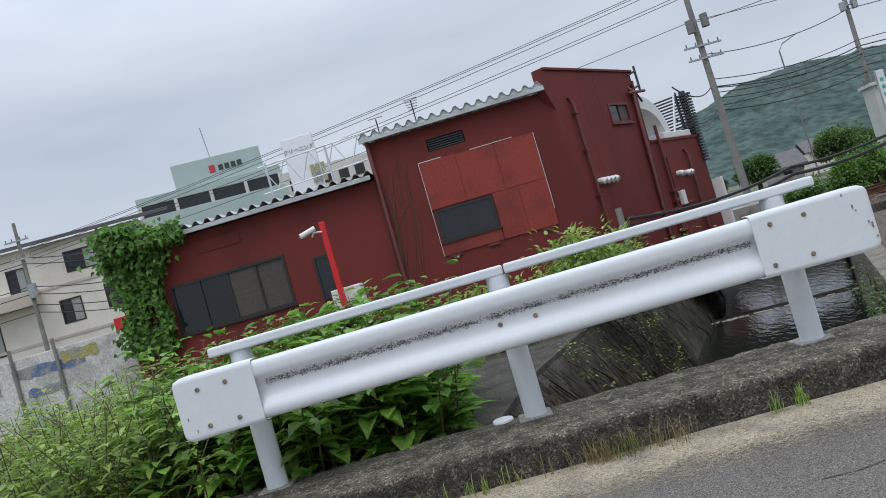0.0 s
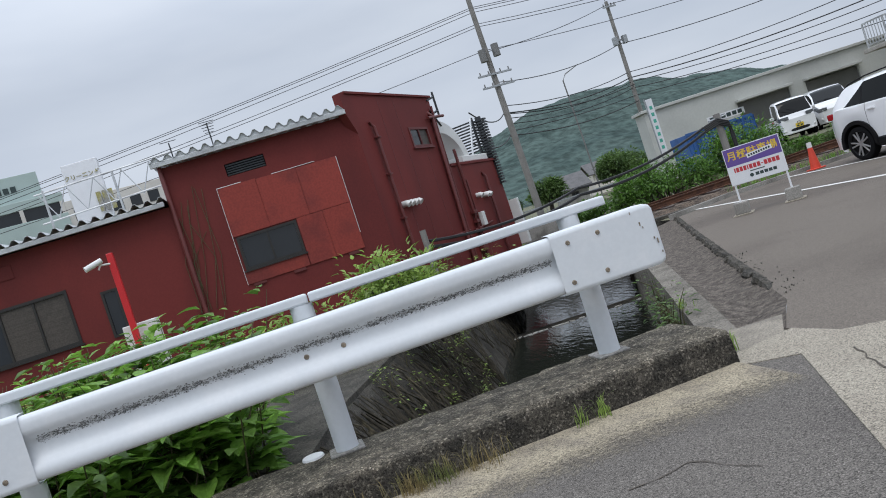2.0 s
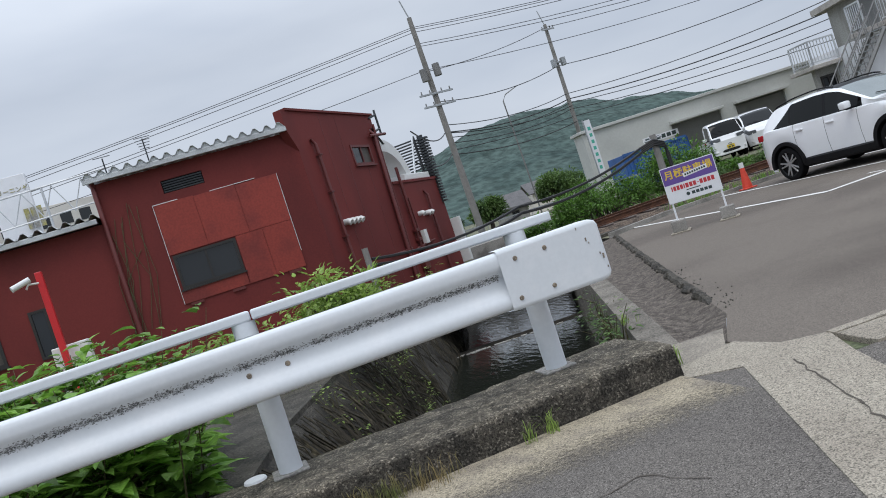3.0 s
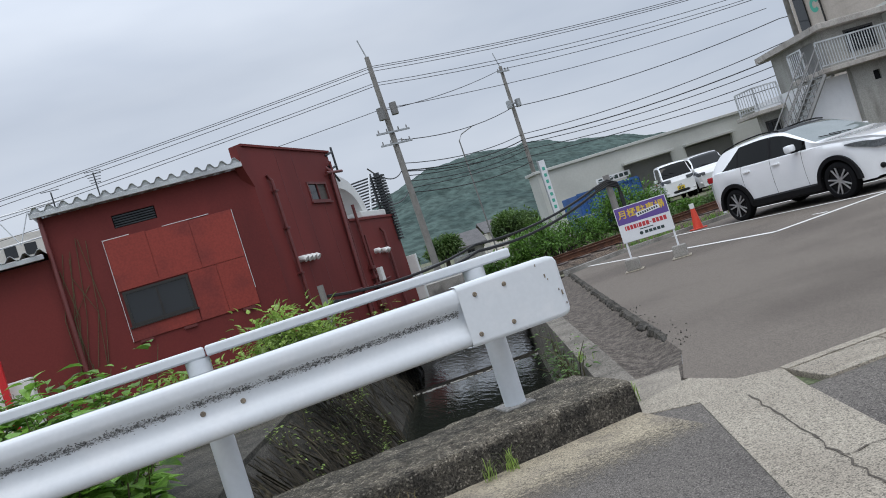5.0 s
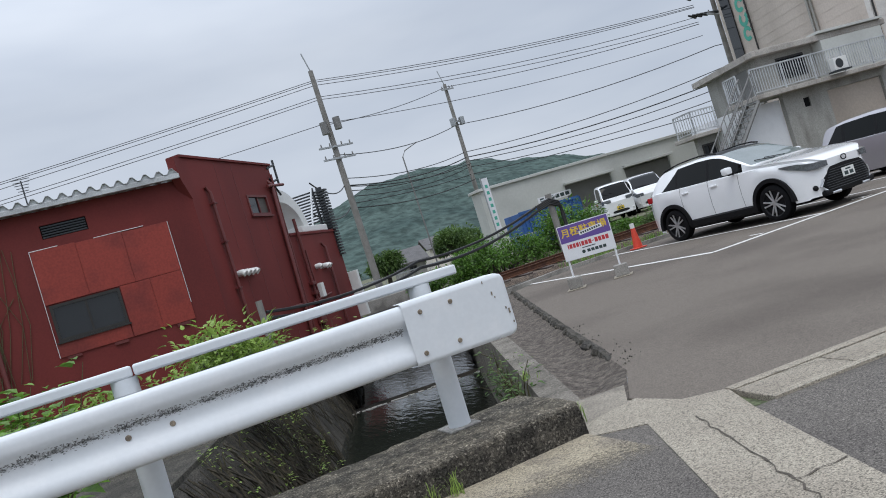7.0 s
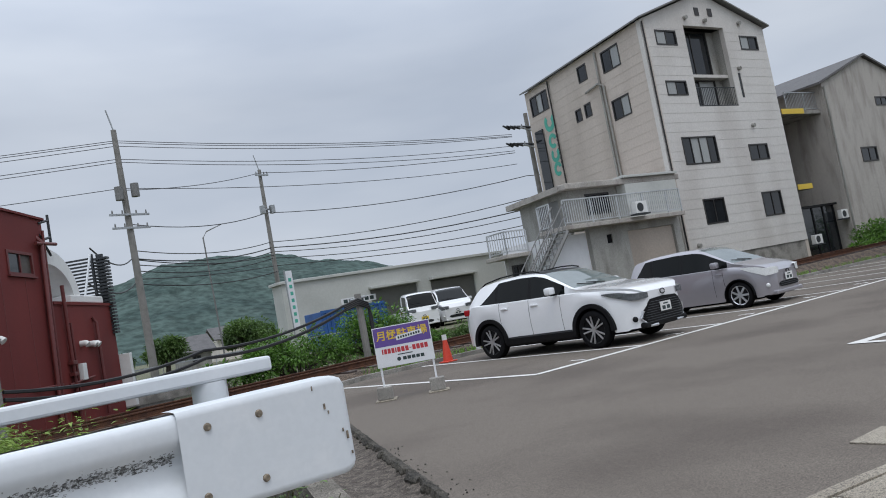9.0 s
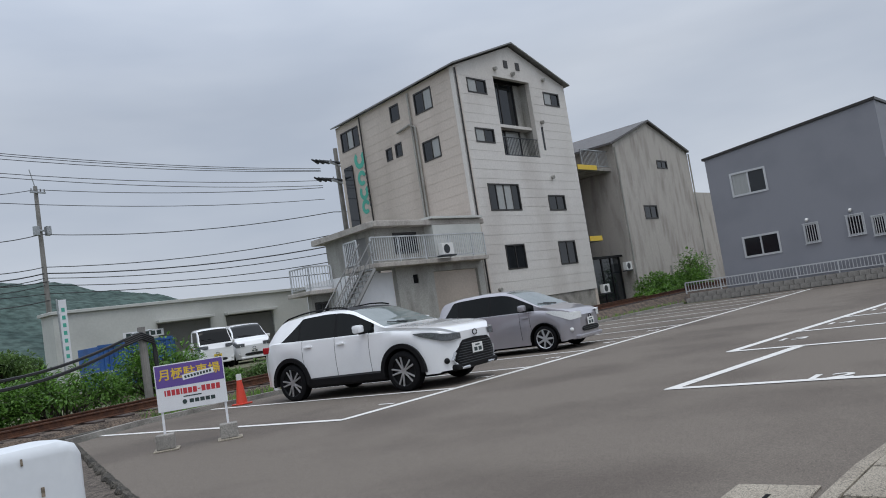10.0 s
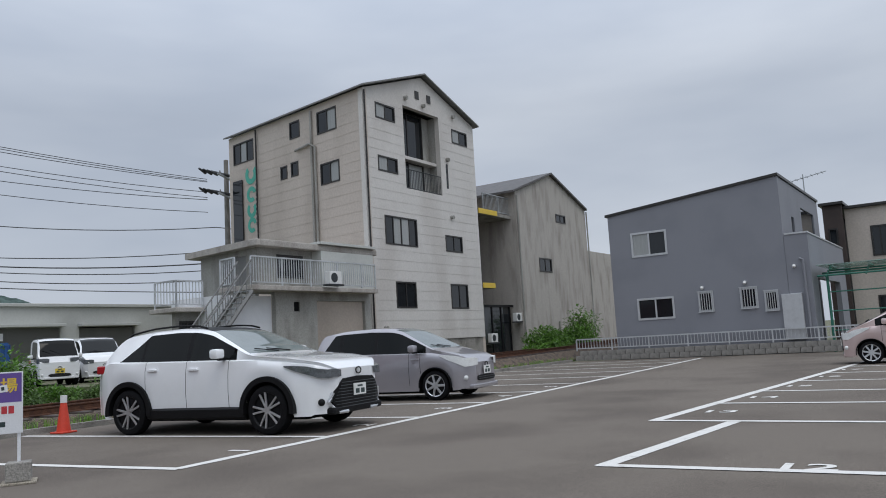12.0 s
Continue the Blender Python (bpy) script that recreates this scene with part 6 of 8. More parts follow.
bm = bmesh.new()
box(bm, (0, 0.05, 0.0), (3.1, 1.9, 1.98), bevel=0.02)
part("body", bm, BLUE, cont)
bm = bmesh.new()
box(bm, (-0.02, -0.02, 1.9), (3.12, 0.06, 2.02))
box(bm, (-0.02, -0.02, 0.0), (3.12, 0.06, 0.36))
part("rail", bm, BLUE, cont)
flag = thing("banner_sign", "tall narrow white banner sign on a pole", "sign")
bm = bmesh.new()
tube(bm, [(20.05, 36, 0), (19.98, 36, 4.5)], 0.035, 6)
part("pole", bm, GREY_METAL, flag)
bm = bmesh.new()
box(bm, (20.04, 35.98, 1.5), (20.4, 36.01, 4.45), bevel=0.004)
bf = part("panel", bm, BOARD, flag)
for k in range(7):
    bm = bmesh.new()
    box(bm, (20.14, 35.972, 1.8 + 0.35 * k), (20.3, 35.979, 1.98 + 0.35 * k))
    part("text_bar", bm, TEAL, bf)
# ---- red building: openings, panel, pipes, plant ----
window(red, m_low, 1.27, 4.27, 1.42, 2.68, FRAME_DARK, 4, 0.1, 0.05, [GLASS, GLASS, BLIND, BLIND], label="long dark window with two blinds", sill=True)
window(red, m_low, 5.0, 5.35, 1.3, 2.38, FRAME_DARK, 1, 0.1, 0.04)
window(red, m_high, 1.25, 2.7, 1.86, 2.65, FRAME_DARK, 2, 0.06, 0.045, [GLASS], sill=True)
window(red, m_side, 2.87, 4.1, 3.8, 4.36, RED_TRIM, 2, 0.08, 0.05, [GLASS, BLIND], sill=True)
louvre = part("vent_frame", local((lambda b: (box(b, (1.5, 0.08, 4.14), (2.47, 0.12, 4.45)), b)[1])(bmesh.new()), m_high), BLACK, red)
for k in range(5):
    bm = bmesh.new()
    box(bm, (1.52, 0.01, 4.16 + 0.058 * k), (2.45, 0.07, 4.19 + 0.058 * k), m_high)
    part("slat", bm, DARK_METAL, louvre)
# cladding panels round the window, with a pale sealed edge
for x0, x1, z0, z1 in ((1.17, 2.1, 2.7, 3.92), (2.105, 3.1, 2.7, 3.9), (3.105, 4.13, 2.7, 3.88), (2.74, 3.4, 1.5, 2.69), (3.405, 4.13, 1.5, 2.69), (1.17, 2.72, 1.5, 1.8)):
    bm = bmesh.new()
    box(bm, (x0, -0.03, z0), (x1, -0.002, z1), m_high, 0.004)
    part("panel", bm, RED_PANEL, red)
for a, b in (((1.155, 1.5), (1.165, 3.94)), ((1.17, 3.925), (1.75, 3.94)), ((2.5, 3.905), (3.6, 3.917)), ((4.135, 1.9), (4.145, 3.88))):
    bm = bmesh.new()
    box(bm, (a[0], -0.034, a[1]), (b[0], -0.002, b[1]), m_high)
    part("panel_edge", bm, BOARD, red)
for x in (1.3, 2.3, 3.7):
    bm = bmesh.new()
    box(bm, (x, -0.05, 1.44 - 0.02 * x / 3), (x + 0.3, -0.002, 1.49), m_high)
    part("ledge", bm, RED_TRIM, red)
bm = bmesh.new()
box(bm, (2.2, -0.02, 3.3), (3.35, -0.002, 3.62), m_low, 0.004)
part("blind_panel", bm, RED_WALL, red)


def pipe(m, pts, r, mat_=None, nm="downpipe"):
    bm = bmesh.new()
    tube(bm, [m @ Vector(p) for p in pts], r, 10)
    return part(nm, bm, mat_ or RED_TRIM, red, smooth=True)


pipe(m_high, [(0.05, -0.09, 0), (0.05, -0.09, 4.6), (0.05, 0.0, 4.8)], 0.055)
pipe(m_side, [(0.86, -0.08, 0), (0.8, -0.08, 4.4), (0.7, -0.02, 4.55)], 0.045)
pipe(m_side, [(4.3, -0.08, 0), (4.55, -0.08, 4.7), (4.55, 0.1, 4.9)], 0.06)
pipe(m_side, [(4.5, -0.08, 0), (4.72, -0.08, 5.0)], 0.035)
pipe(m_side, [(4.2, -0.1, 4.62), (5.35, -0.1, 4.7)], 0.045, nm="cable_arm")
pipe(m_ext, [(0.5, -0.08, 0), (0.5, -0.08, 3.6)], 0.05)
pipe(m_ext, [(0.75, -0.06, 0.6), (0.75, -0.06, 2.6)], 0.03)
pipe(m_ext, [(2.4, -0.08, 0), (2.4, -0.08, 2.6), (2.3, 0.0, 2.75)], 0.045)
pipe(m_ext, [(0.2, -0.06, 1.0), (1.8, -0.06, 1.1)], 0.03)
pipe(m_side, [(3.2, -0.06, 1.05), (4.7, -0.06, 1.05)], 0.03)
for m, x0, z, n in ((m_side, 1.13, 2.27, 4), (m_ext, 1.33, 2.03, 1), (m_ext, 1.88, 2.0, 2)):
    for k in range(n):
        bm = bmesh.new()
        tube(bm, [m @ Vector((x0 + 0.24 * k, 0.0, z)), m @ Vector((x0 + 0.24 * k, -0.14, z)), m @ Vector((x0 + 0.24 * k, -0.2, z - 0.05))], 0.085, 10)
        part("vent_cap", bm, PLATE, red, "white round vent cap", True)
for z in (0.95, 1.25, 1.55):
    bm = bmesh.new()
    box(bm, (0.35, -0.16, z - 0.05), (0.62, -0.02, z + 0.05), m_ext, 0.01)
    part("pipe_clamp", bm, RED_TRIM, red)
bm = bmesh.new()
box(bm, (0.95, -0.14, 1.05), (1.2, -0.005, 1.5), m_ext, 0.015)
part("meter_box", bm, PLATE, red, "white electricity meter box")
bm = bmesh.new()
box(bm, (0.2, -0.16, 0.3), (0.6, -0.005, 0.7), m_ext, 0.015)
part("switch_box", bm, RED_TRIM, red)
bm = bmesh.new()
box(bm, (4.0, -0.3, 0.0), (4.2, 0.1, 1.6), m_ext, 0.01)
part("end_post", bm, PLATE, red)
for x, z1 in ((1.55, 5.28), (2.45, 5.28), (3.6, 3.78)):
    bm = bmesh.new()
    box(bm, (x, -0.004, 0.0), (x + 0.018, -0.001, z1), m_side)
    part("panel_seam", bm, RED_TRIM, red)
for z in (0.7, 1.9, 3.1, 4.1):
    bm = bmesh.new()
    box(bm, (0.74, -0.14, z), (0.9, -0.002, z + 0.04), m_side, 0.004)
    part("pipe_clamp", bm, RED_TRIM, red)
# rooftop duct, louvred screen and pipe rack
duct = thing("roof_duct", "white curved ventilation duct on the roof", "duct")
bm = bmesh.new()
rings = []
for a in np.linspace(-0.1, math.pi / 2, 16):
    ring = []
    for dr, dy in ((-0.2, 0.0), (0.2, 0.0), (0.2, 0.7), (-0.2, 0.7)):
        ring.append(bm.verts.new(m_ext @ Vector((0.3 + (1.55 + dr) * math.sin(a), 0.1 + dy, 3.2 + (1.2 + dr) * math.cos(a)))))
    rings.append(ring)
for ra, rb in zip(rings, rings[1:]):
    for k in range(4):
        bm.faces.new((ra[k], ra[(k + 1) % 4], rb[(k + 1) % 4], rb[k]))
bm.faces.new(rings[0])
bm.faces.new(rings[-1])
part("elbow", bm, PLATE, duct, smooth=True)
bm = bmesh.new()
box(bm, (1.3, 0.05, 3.19), (3.5, 1.3, 3.4), m_ext, 0.03)
part("plinth", bm, PLATE, duct)
screen = thing("louvre_screen", "dark slatted plant screen on the roof", "screen")
for side_m, L in ((m_ext @ pose(3.75, 0.3, 0, 0, 0, 90), 2.6), (m_ext @ pose(0.6, 1.4, 0), 3.1)):
    for k in range(16):
        bm = bmesh.new()
        box(bm, (0, -0.02, 3.02 + 0.105 * k), (L, 0.05, 3.07 + 0.105 * k), side_m)
        part("slat", bm, DARK_METAL, screen)
    for x in (0, L / 2, L):
        bm = bmesh.new()
        box(bm, (x - 0.03, -0.05, 2.98), (x + 0.03, 0.06, 4.75), side_m)
        part("post", bm, DARK_METAL, screen)
bm = bmesh.new()
tube(bm, [m_ext @ Vector((2.6, 0.2, 3.4)), m_ext @ Vector((3.4, 0.2, 4.7))], 0.035, 6)
part("brace", bm, ROOF_METAL, screen)
for k in range(24):
    bm = bmesh.new()
    box(bm, (3.74, -0.14, 2.25 + 0.1 * k), (3.98, 0.28, 2.31 + 0.1 * k), m_ext)
    part("slat", bm, DARK_METAL, screen)
bm = bmesh.new()
box(bm, (3.8, 0.0, 2.2), (3.9, 0.2, 4.72), m_ext, 0.01)
part("end_post", bm, DARK_METAL, screen)
rack = thing("roof_bracket", "dark steel cable bracket on the parapet", "bracket")
bm = bmesh.new()
for pts in ([(4.7, 0, 5.2), (5.3, 0, 5.35)], [(4.7, 0, 4.75), (5.3, 0, 4.9)], [(5.3, 0, 4.7), (5.3, 0, 5.5)], [(4.7, 0, 4.9), (5.2, 0, 4.4)]):
    tube(bm, [m_side @ Vector(p) for p in pts], 0.035, 6)
part("frame", bm, DARK_METAL, rack)
for x, y, h in ((-0.6, 20.2, 0.9), (-1.6, 19.4, 0.5)):
    ant = thing("antenna", "thin rooftop aerial mast", "antenna")
    bm = bmesh.new()
    z0 = 5.0 if x > -5 else 8
    tube(bm, [(x, y, z0), (x, y, z0 + h)], 0.018, 6)
    part("mast", bm, DARK_METAL, ant)
    bm = bmesh.new()
    for k in range(5 if h > 0.6 else 1):
        tube(bm, [(x - 0.2 + 0.02 * k, y - 0.15 + 0.06 * k, z0 + h - 0.06 * k), (x + 0.2 - 0.02 * k, y - 0.15 + 0.06 * k, z0 + h - 0.06 * k)], 0.01, 5)
    part("rods", bm, DARK_METAL, ant)
# bright red post with a camera
rp = thing("camera_post", "bright red post with a white security camera", "post")
bm = bmesh.new()
box(bm, (-0.06, -0.06, 0), (0.06, 0.06, 2.86), pose(-2.95, 15, 0), 0.012)
part("post", bm, SIGNAL_RED, rp)
bm = bmesh.new()
tube(bm, [(-2.98, 14.95, 2.66), (-3.15, 14.9, 2.68), (-3.2, 14.88, 2.6)], 0.02, 6)
part("bracket", bm, PLATE, rp)
bm = bmesh.new()
tube(bm, [(-3.1, 14.86, 2.76), (-3.4, 14.72, 2.66)], 0.055, 12)
part("camera_body", bm, PLATE, rp, "white bullet camera body")
bm = bmesh.new()
box(bm, (-0.3, -0.2, 0), (0.35, 0.2, 1.42), pose(-2.9, 15.4, 0), 0.02)
single("white_box", bm, PLATE, "white metal cabinet behind the weeds", "cabinet")

# shop sign with its truss behind the low roof
tower = thing("roof_sign", "white roof sign with yellow lettering on a truss", "sign")
bm = bmesh.new()
box(bm, (-5.95, 28, 5.4), (-4.75, 28.25, 7.5), pose(0, 0, 0), 0.02)
part("board", bm, BOARD, tower)
text_mesh("lettering", "クリーニング", 0.2, MURAL_YELLOW, tower, pose(-5.35, 27.985, 7.0, 90, 0, 0), extrude=0.004)
for k in range(3):
    bm = bmesh.new()
    box(bm, (-5.1 + 0.2 * k, 27.9, 5.6), (-4.95 + 0.2 * k, 27.95, 6.3))
    part("text_bar", bm, MURAL_YELLOW, tower)
bm = bmesh.new()
for y in (27.4,):
    for z in (5.75, 6.75):
        tube(bm, [(-6.9, y, z - 0.1), (-1.95, y, z + 0.1)], 0.03, 6)
    for k in range(11):
        x = -6.8 + 0.47 * k
        za, zb = (5.7, 6.75) if k % 2 else (6.7, 5.75)
        tube(bm, [(x, y, za), (x + 0.47, y, zb)], 0.02, 5)
for x in (-6.6, -4.3, -2.1):
    tube(bm, [(x, 27.4, 4.0), (x, 27.4, 6.75)], 0.045, 6)
part("truss", bm, ROOF_METAL, tower)

# mural wall, and houses beyond
mural = thing("mural_wall", "low concrete wall with faded painted mural", "wall")
bm = bmesh.new()
box(bm, (-22, 18.9, -0.2), (-9.25, 19.1, 2.02), pose(0, 0, 0), 0.02)
part("wall", bm, OCHRE, mural)
for k_p, (x0, x1, z0, z1, mm) in enumerate(((-12.6, -10.6, 1.45, 1.75, MURAL_BLUE), (-11.2, -10.2, 1.6, 1.9, MURAL_YELLOW), (-16, -13, 1.2, 1.6, MURAL_BLUE), (-12.3, -11.4, 0.95, 1.15, MURAL_BLUE))):
    bm = bmesh.new()
    n = 14
    lo = [bm.verts.new((x0 + (x1 - x0) * k / n, 18.893 - 0.004 * k_p, z0 + 0.06 * noise.noise(Vector((k * 0.7, x0, 0))))) for k in range(n + 1)]
    hi = [bm.verts.new((x0 + (x1 - x0) * k / n, 18.893 - 0.004 * k_p, z1 + 0.08 * noise.noise(Vector((k * 0.6, x1, 5))))) for k in range(n + 1)]
    for k in range(n):
        bm.faces.new((lo[k], lo[k + 1], hi[k + 1], hi[k]))
    part("painted_patch", bm, mm, mural)
for x in (-11.3, -12.5, -16):
    bm = bmesh.new()
    tube(bm, [(x, 18.85, 0), (x, 18.85, 2.3)], 0.05, 8)
    part("pipe", bm, POLE, mural)
bm = bmesh.new()
box(bm, (-10.6, 21.0, -0.03), (-9.3, 21.06, 2.45), pose(0, 0, 0), 0.005)
single("red_banner", bm, SIGNAL_RED, "bright red panel behind the wall", "panel")
beige = thing("beige_apartments", "beige three-storey apartment building with dark windows", "building")
m_b = along((-46, 47), (-21.6, 51.5))
b_holes = [(19.6, 22.0, 7.9, 9.3), (18.6, 20.0, 4.6, 6.2), (21.6, 23.3, 4.9, 6.5), (12, 14.6, 3.6, 6.6), (15.8, 17.0, 7.4, 9.0), (20.0, 21.2, 1.6, 3.0), (22, 23.4, 1.8, 3.1), (7, 9, 4, 6), (7, 9, 7.5, 9)]
bm = bmesh.new()
wall_mesh(bm, 24.8, -0.2, 10.2, b_holes, 0.25)
part("wall", local(bm, m_b), BEIGE, beige)
for a, b, c_, d in b_holes:
    window(beige, m_b, a, b, c_, d, FRAME_DARK, 2, 0.08, 0.07, [GLASS, CURTAIN])
for z in (3.7, 7.1):
    bm = bmesh.new()
    box(bm, (0, -0.05, z), (24.8, -0.003, z + 0.18), m_b)
    part("band", bm, SIDING, beige)
bm = bmesh.new()
box(bm, (11, -1.1, 6.3), (17.6, -0.003, 7.3), m_b, 0.02)
part("balcony", bm, SIDING, beige)
bm = bmesh.new()
box(bm, (24.6, 0.26, -0.2), (24.8, 9, 10.2), m_b)
part("wall", bm, BEIGE, beige)
bm = bmesh.new()
rq = [(-0.3, -0.6, 10.2), (25.4, -0.6, 10.2), (25.4, 9, 11.8), (-0.3, 9, 11.8)]
ra, rb = [bm.verts.new(v) for v in rq], [bm.verts.new((v[0], v[1], v[2] + 0.25)) for v in rq]
bm.faces.new(ra[::-1])
bm.faces.new(rb)
for k in range(4):
    bm.faces.new((ra[k], ra[(k + 1) % 4], rb[(k + 1) % 4], rb[k]))
part("roof", local(bm, m_b), ROOF_TILE, beige)
p4 = pole(-28.0, 48.0, 11.6, 0.17, "concrete power pole before the beige apartments", ((10.4, 0.8, 0), (9.2, 0.8, 0)))
bm = bmesh.new()
tube(bm, [(-27.8, 47.8, 6.6), (-27.8, 47.8, 7.5)], 0.28, 12)
part("transformer", bm, GREY_METAL, p4)
for z in (9.3, 8.9, 7.4, 6.9, 6.2, 5.7):
    cable([(-60, 38, z + 0.2), (-28.0, 48, z), (-12, 42, z - 2.0)], 0.03, "black overhead telephone cable", 0.6)

office = thing("sage_office", "pale sage green office block with ribbon windows", "building")
m_o = along((-36.2, 88), (-19.6, 92))
for x0, x1, y0, y1, z0, z1 in ((0, 17.0, 0, 12, 0, 16.2), (0, 17.0, 0.3, 12, 17.6, 18.6), (4.6, 15.2, 2, 10, 18.61, 21.8)):
    bm = bmesh.new()
    box(bm, (x0, y0, z0), (x1, y1, z1), m_o, 0.05)
    part("storey", bm, SAGE, office)
bm = bmesh.new()
box(bm, (0.2, 0.5, 16.2), (16.8, 11.8, 17.6), m_o)
part("window_band", bm, GLASS, office)
for k in range(5):
    bm = bmesh.new()
    box(bm, (0.1 + 4.1 * k, 0.15, 16.2), (0.5 + 4.1 * k, 0.6, 17.6), m_o)
    part("pier", bm, SIDING_W, office)
bm = bmesh.new()
box(bm, (16.9, 0.2, 0), (30, 12, 17.4), m_o, 0.05)
part("wing", bm, SIDING_W, office)
for k in range(6):
    bm = bmesh.new()
    box(bm, (17.6 + 2.0 * k, 0.16, 15.0), (18.8 + 2.0 * k, 0.195, 16.3), m_o)
    part("window", bm, GLASS, office)
bm = bmesh.new()
box(bm, (8.9, 1.93, 19.85), (9.6, 1.98, 20.75), m_o, 0.02)
part("emblem", bm, RED_INK, office)
for k in range(4):
    bm = bmesh.new()
    box(bm, (10.0 + 0.75 * k, 1.93, 19.95 + 0.02 * k), (10.55 + 0.75 * k, 1.98, 20.6 + 0.02 * k), m_o)
    part("text_bar", bm, INK, office)
bm = bmesh.new()
tube(bm, [m_o @ Vector((9.3, 4, 21.5)), m_o @ Vector((9.0, 4, 26.0))], 0.07, 6)
part("mast", bm, GREY_METAL, office)

# ---- white building: windows, pipes, lettering ----
for k, (a, b, z0, z1) in enumerate(s_holes):
    if k in (3, 4):
        continue
    window(white, m_south, a, b, z0, z1, FRAME_DARK, 4 if k == 5 else 2, 0.07, 0.05, [CURTAIN, GLASS] if k in (0, 2, 1) else ([GLASS, CURTAIN, CURTAIN, GLASS] if k == 5 else [GLASS]))
a, b, z0, z1 = s_holes[3]
m_rec = m_south @ pose(0, 0.7, 0)
window(white, m_rec, a, b - 0.55, 10.1, z1, FRAME_DARK, 2, 0.07, 0.06, [GLASS])
window(white, m_rec, a, b - 0.55, z0, 9.95, FRAME_DARK, 2, 0.07, 0.06, [GLASS, CURTAIN])
bm = bmesh.new()
box(bm, (a, 0.26, 9.95), (b, 0.8, 10.1), m_south)
part("transom", bm, SIDING_W, white)
for x0, x1, za, zb in ((b - 0.54, b, z0, z1),):
    bm = bmesh.new()
    box(bm, (x0, 0.68, za), (x1, 0.8, zb), m_south)
    part("reveal", bm, ANNEX, white)
for x0, x1 in ((a - 0.1, a - 0.002), (b + 0.002, b + 0.1)):
    bm = bmesh.new()
    box(bm, (x0, 0.26, z0), (x1, 0.8, z1), m_south)
    part("reveal", bm, ANNEX, white)
bm = bmesh.new()
for k in range(24):
    x = a + 0.05 + (b - a - 0.1) * k / 23
    tube(bm, [m_south @ Vector((x, 0.05, z0 + 0.05)), m_south @ Vector((x, 0.05, z0 + 0.95))], 0.012, 4)
for z in (z0 + 0.05, z0 + 0.95):
    tube(bm, [m_south @ Vector((a, 0.05, z)), m_south @ Vector((b, 0.05, z))], 0.025, 5)
part("railing", bm, DARK_METAL, white, "dark balcony railing")
bm = bmesh.new()
box(bm, (6.44, 0.02, 8.84), (6.65, 0.06, 10.11), m_south)
part("slit_pane", bm, GLASS, white)
for (c0, c1, z0, z1) in w_holes:
    window(white, m_west, c0, c1, z0, z1, FRAME_DARK, 3 if c1 - c0 > 1.6 else (2 if c1 - c0 > 0.9 else 1), 0.07, 0.05, [GLASS, CURTAIN, GLASS] if c1 - c0 > 1.2 else [GLASS])


def white_pipe(m, pts, r, mm):
    bm = bmesh.new()
    tube(bm, [m @ Vector(p) for p in pts], r, 8)
    part("downpipe", bm, mm, white)


white_pipe(m_west, [(W_L - 3.65, -0.08, 5.3), (W_L - 3.65, -0.08, 12.4)], 0.06, ANNEX)
white_pipe(m_west, [(W_L - 3.4, -0.08, 5.3), (W_L - 3.4, -0.08, 10.6), (W_L - 3.8, -0.1, 10.82), (W_L - 4.9, -0.1, 10.7)], 0.06, ANNEX)
white_pipe(m_west, [(W_L - 8.2, -0.1, 5.3), (W_L - 8.2, -0.1, 12.5)], 0.045, FRAME_DARK)
white_pipe(m_south, [(0.06, -0.07, 0.3), (0.06, -0.07, 12.5)], 0.04, FRAME_DARK)
for x, z in ((4.2, 13.2), (5.2, 13.2), (4.62, 12.75), (3.2, 12.85), (7.3, 12.75), (6.7, 7.4), (0.85, 1.9), (6.55, 10.35)):
    bm = bmesh.new()
    if z == 13.2:
        box(bm, (x - 0.16, -0.03, z - 0.2), (x + 0.16, -0.002, z + 0.2), m_south)
        part("vent", bm, FRAME_DARK, white)
    else:
        tube(bm, [m_south @ Vector((x, 0, z)), m_south @ Vector((x, -0.16, z - 0.03))], 0.1, 10)
        part("vent_cap", bm, ANNEX, white)
bm = bmesh.new()
wall_mesh(bm, 0.85, 6.6, 10.15, [], 0.06)
part("lattice", local(bm, m_west @ pose(W_L - 10.42, -0.1, 0)), GLASS, white, "dark glazed stair window")
for k, (zc, rr) in enumerate(((10.3, 0.52), (9.25, 0.42), (8.45, 0.42), (7.65, 0.4))):
    bm = bmesh.new()
    a0, a1 = ((0.8, 5.6) if k % 2 == 0 else (2.4, 7.6))
    ring = [[bm.verts.new(m_west @ Vector((W_L - 8.83 + q * math.sin(a) * rr, -0.02, zc + q * math.cos(a) * rr))) for q in (0.45, 1.0)] for a in np.linspace(a0, a1, 18)]
    for ra, rb in zip(ring, ring[1:]):
        bm.faces.new((ra[0], ra[1], rb[1], rb[0]))
    part("painted_letter", bm, TEAL, white, "sea-green painted letter shape")
for k in range(9):
    bm = bmesh.new()
    box(bm, (W_L - 8.42, -0.035, 7.6 + 0.25 * k), (W_L - 8.32, -0.014, 7.74 + 0.25 * k), m_west)
    part("text_bar", bm, INK, white)
# small balcony with a red awning at the far corner
bm = bmesh.new()
box(bm, (9.31, 0.6, 9.6), (9.95, 2.2, 9.75), m_south, 0.02)
box(bm, (9.31, 0.5, 10.0), (9.9, 2.0, 10.1), m_south, 0.02)
part("balcony", bm, RED_TRIM, white, "small red balcony")

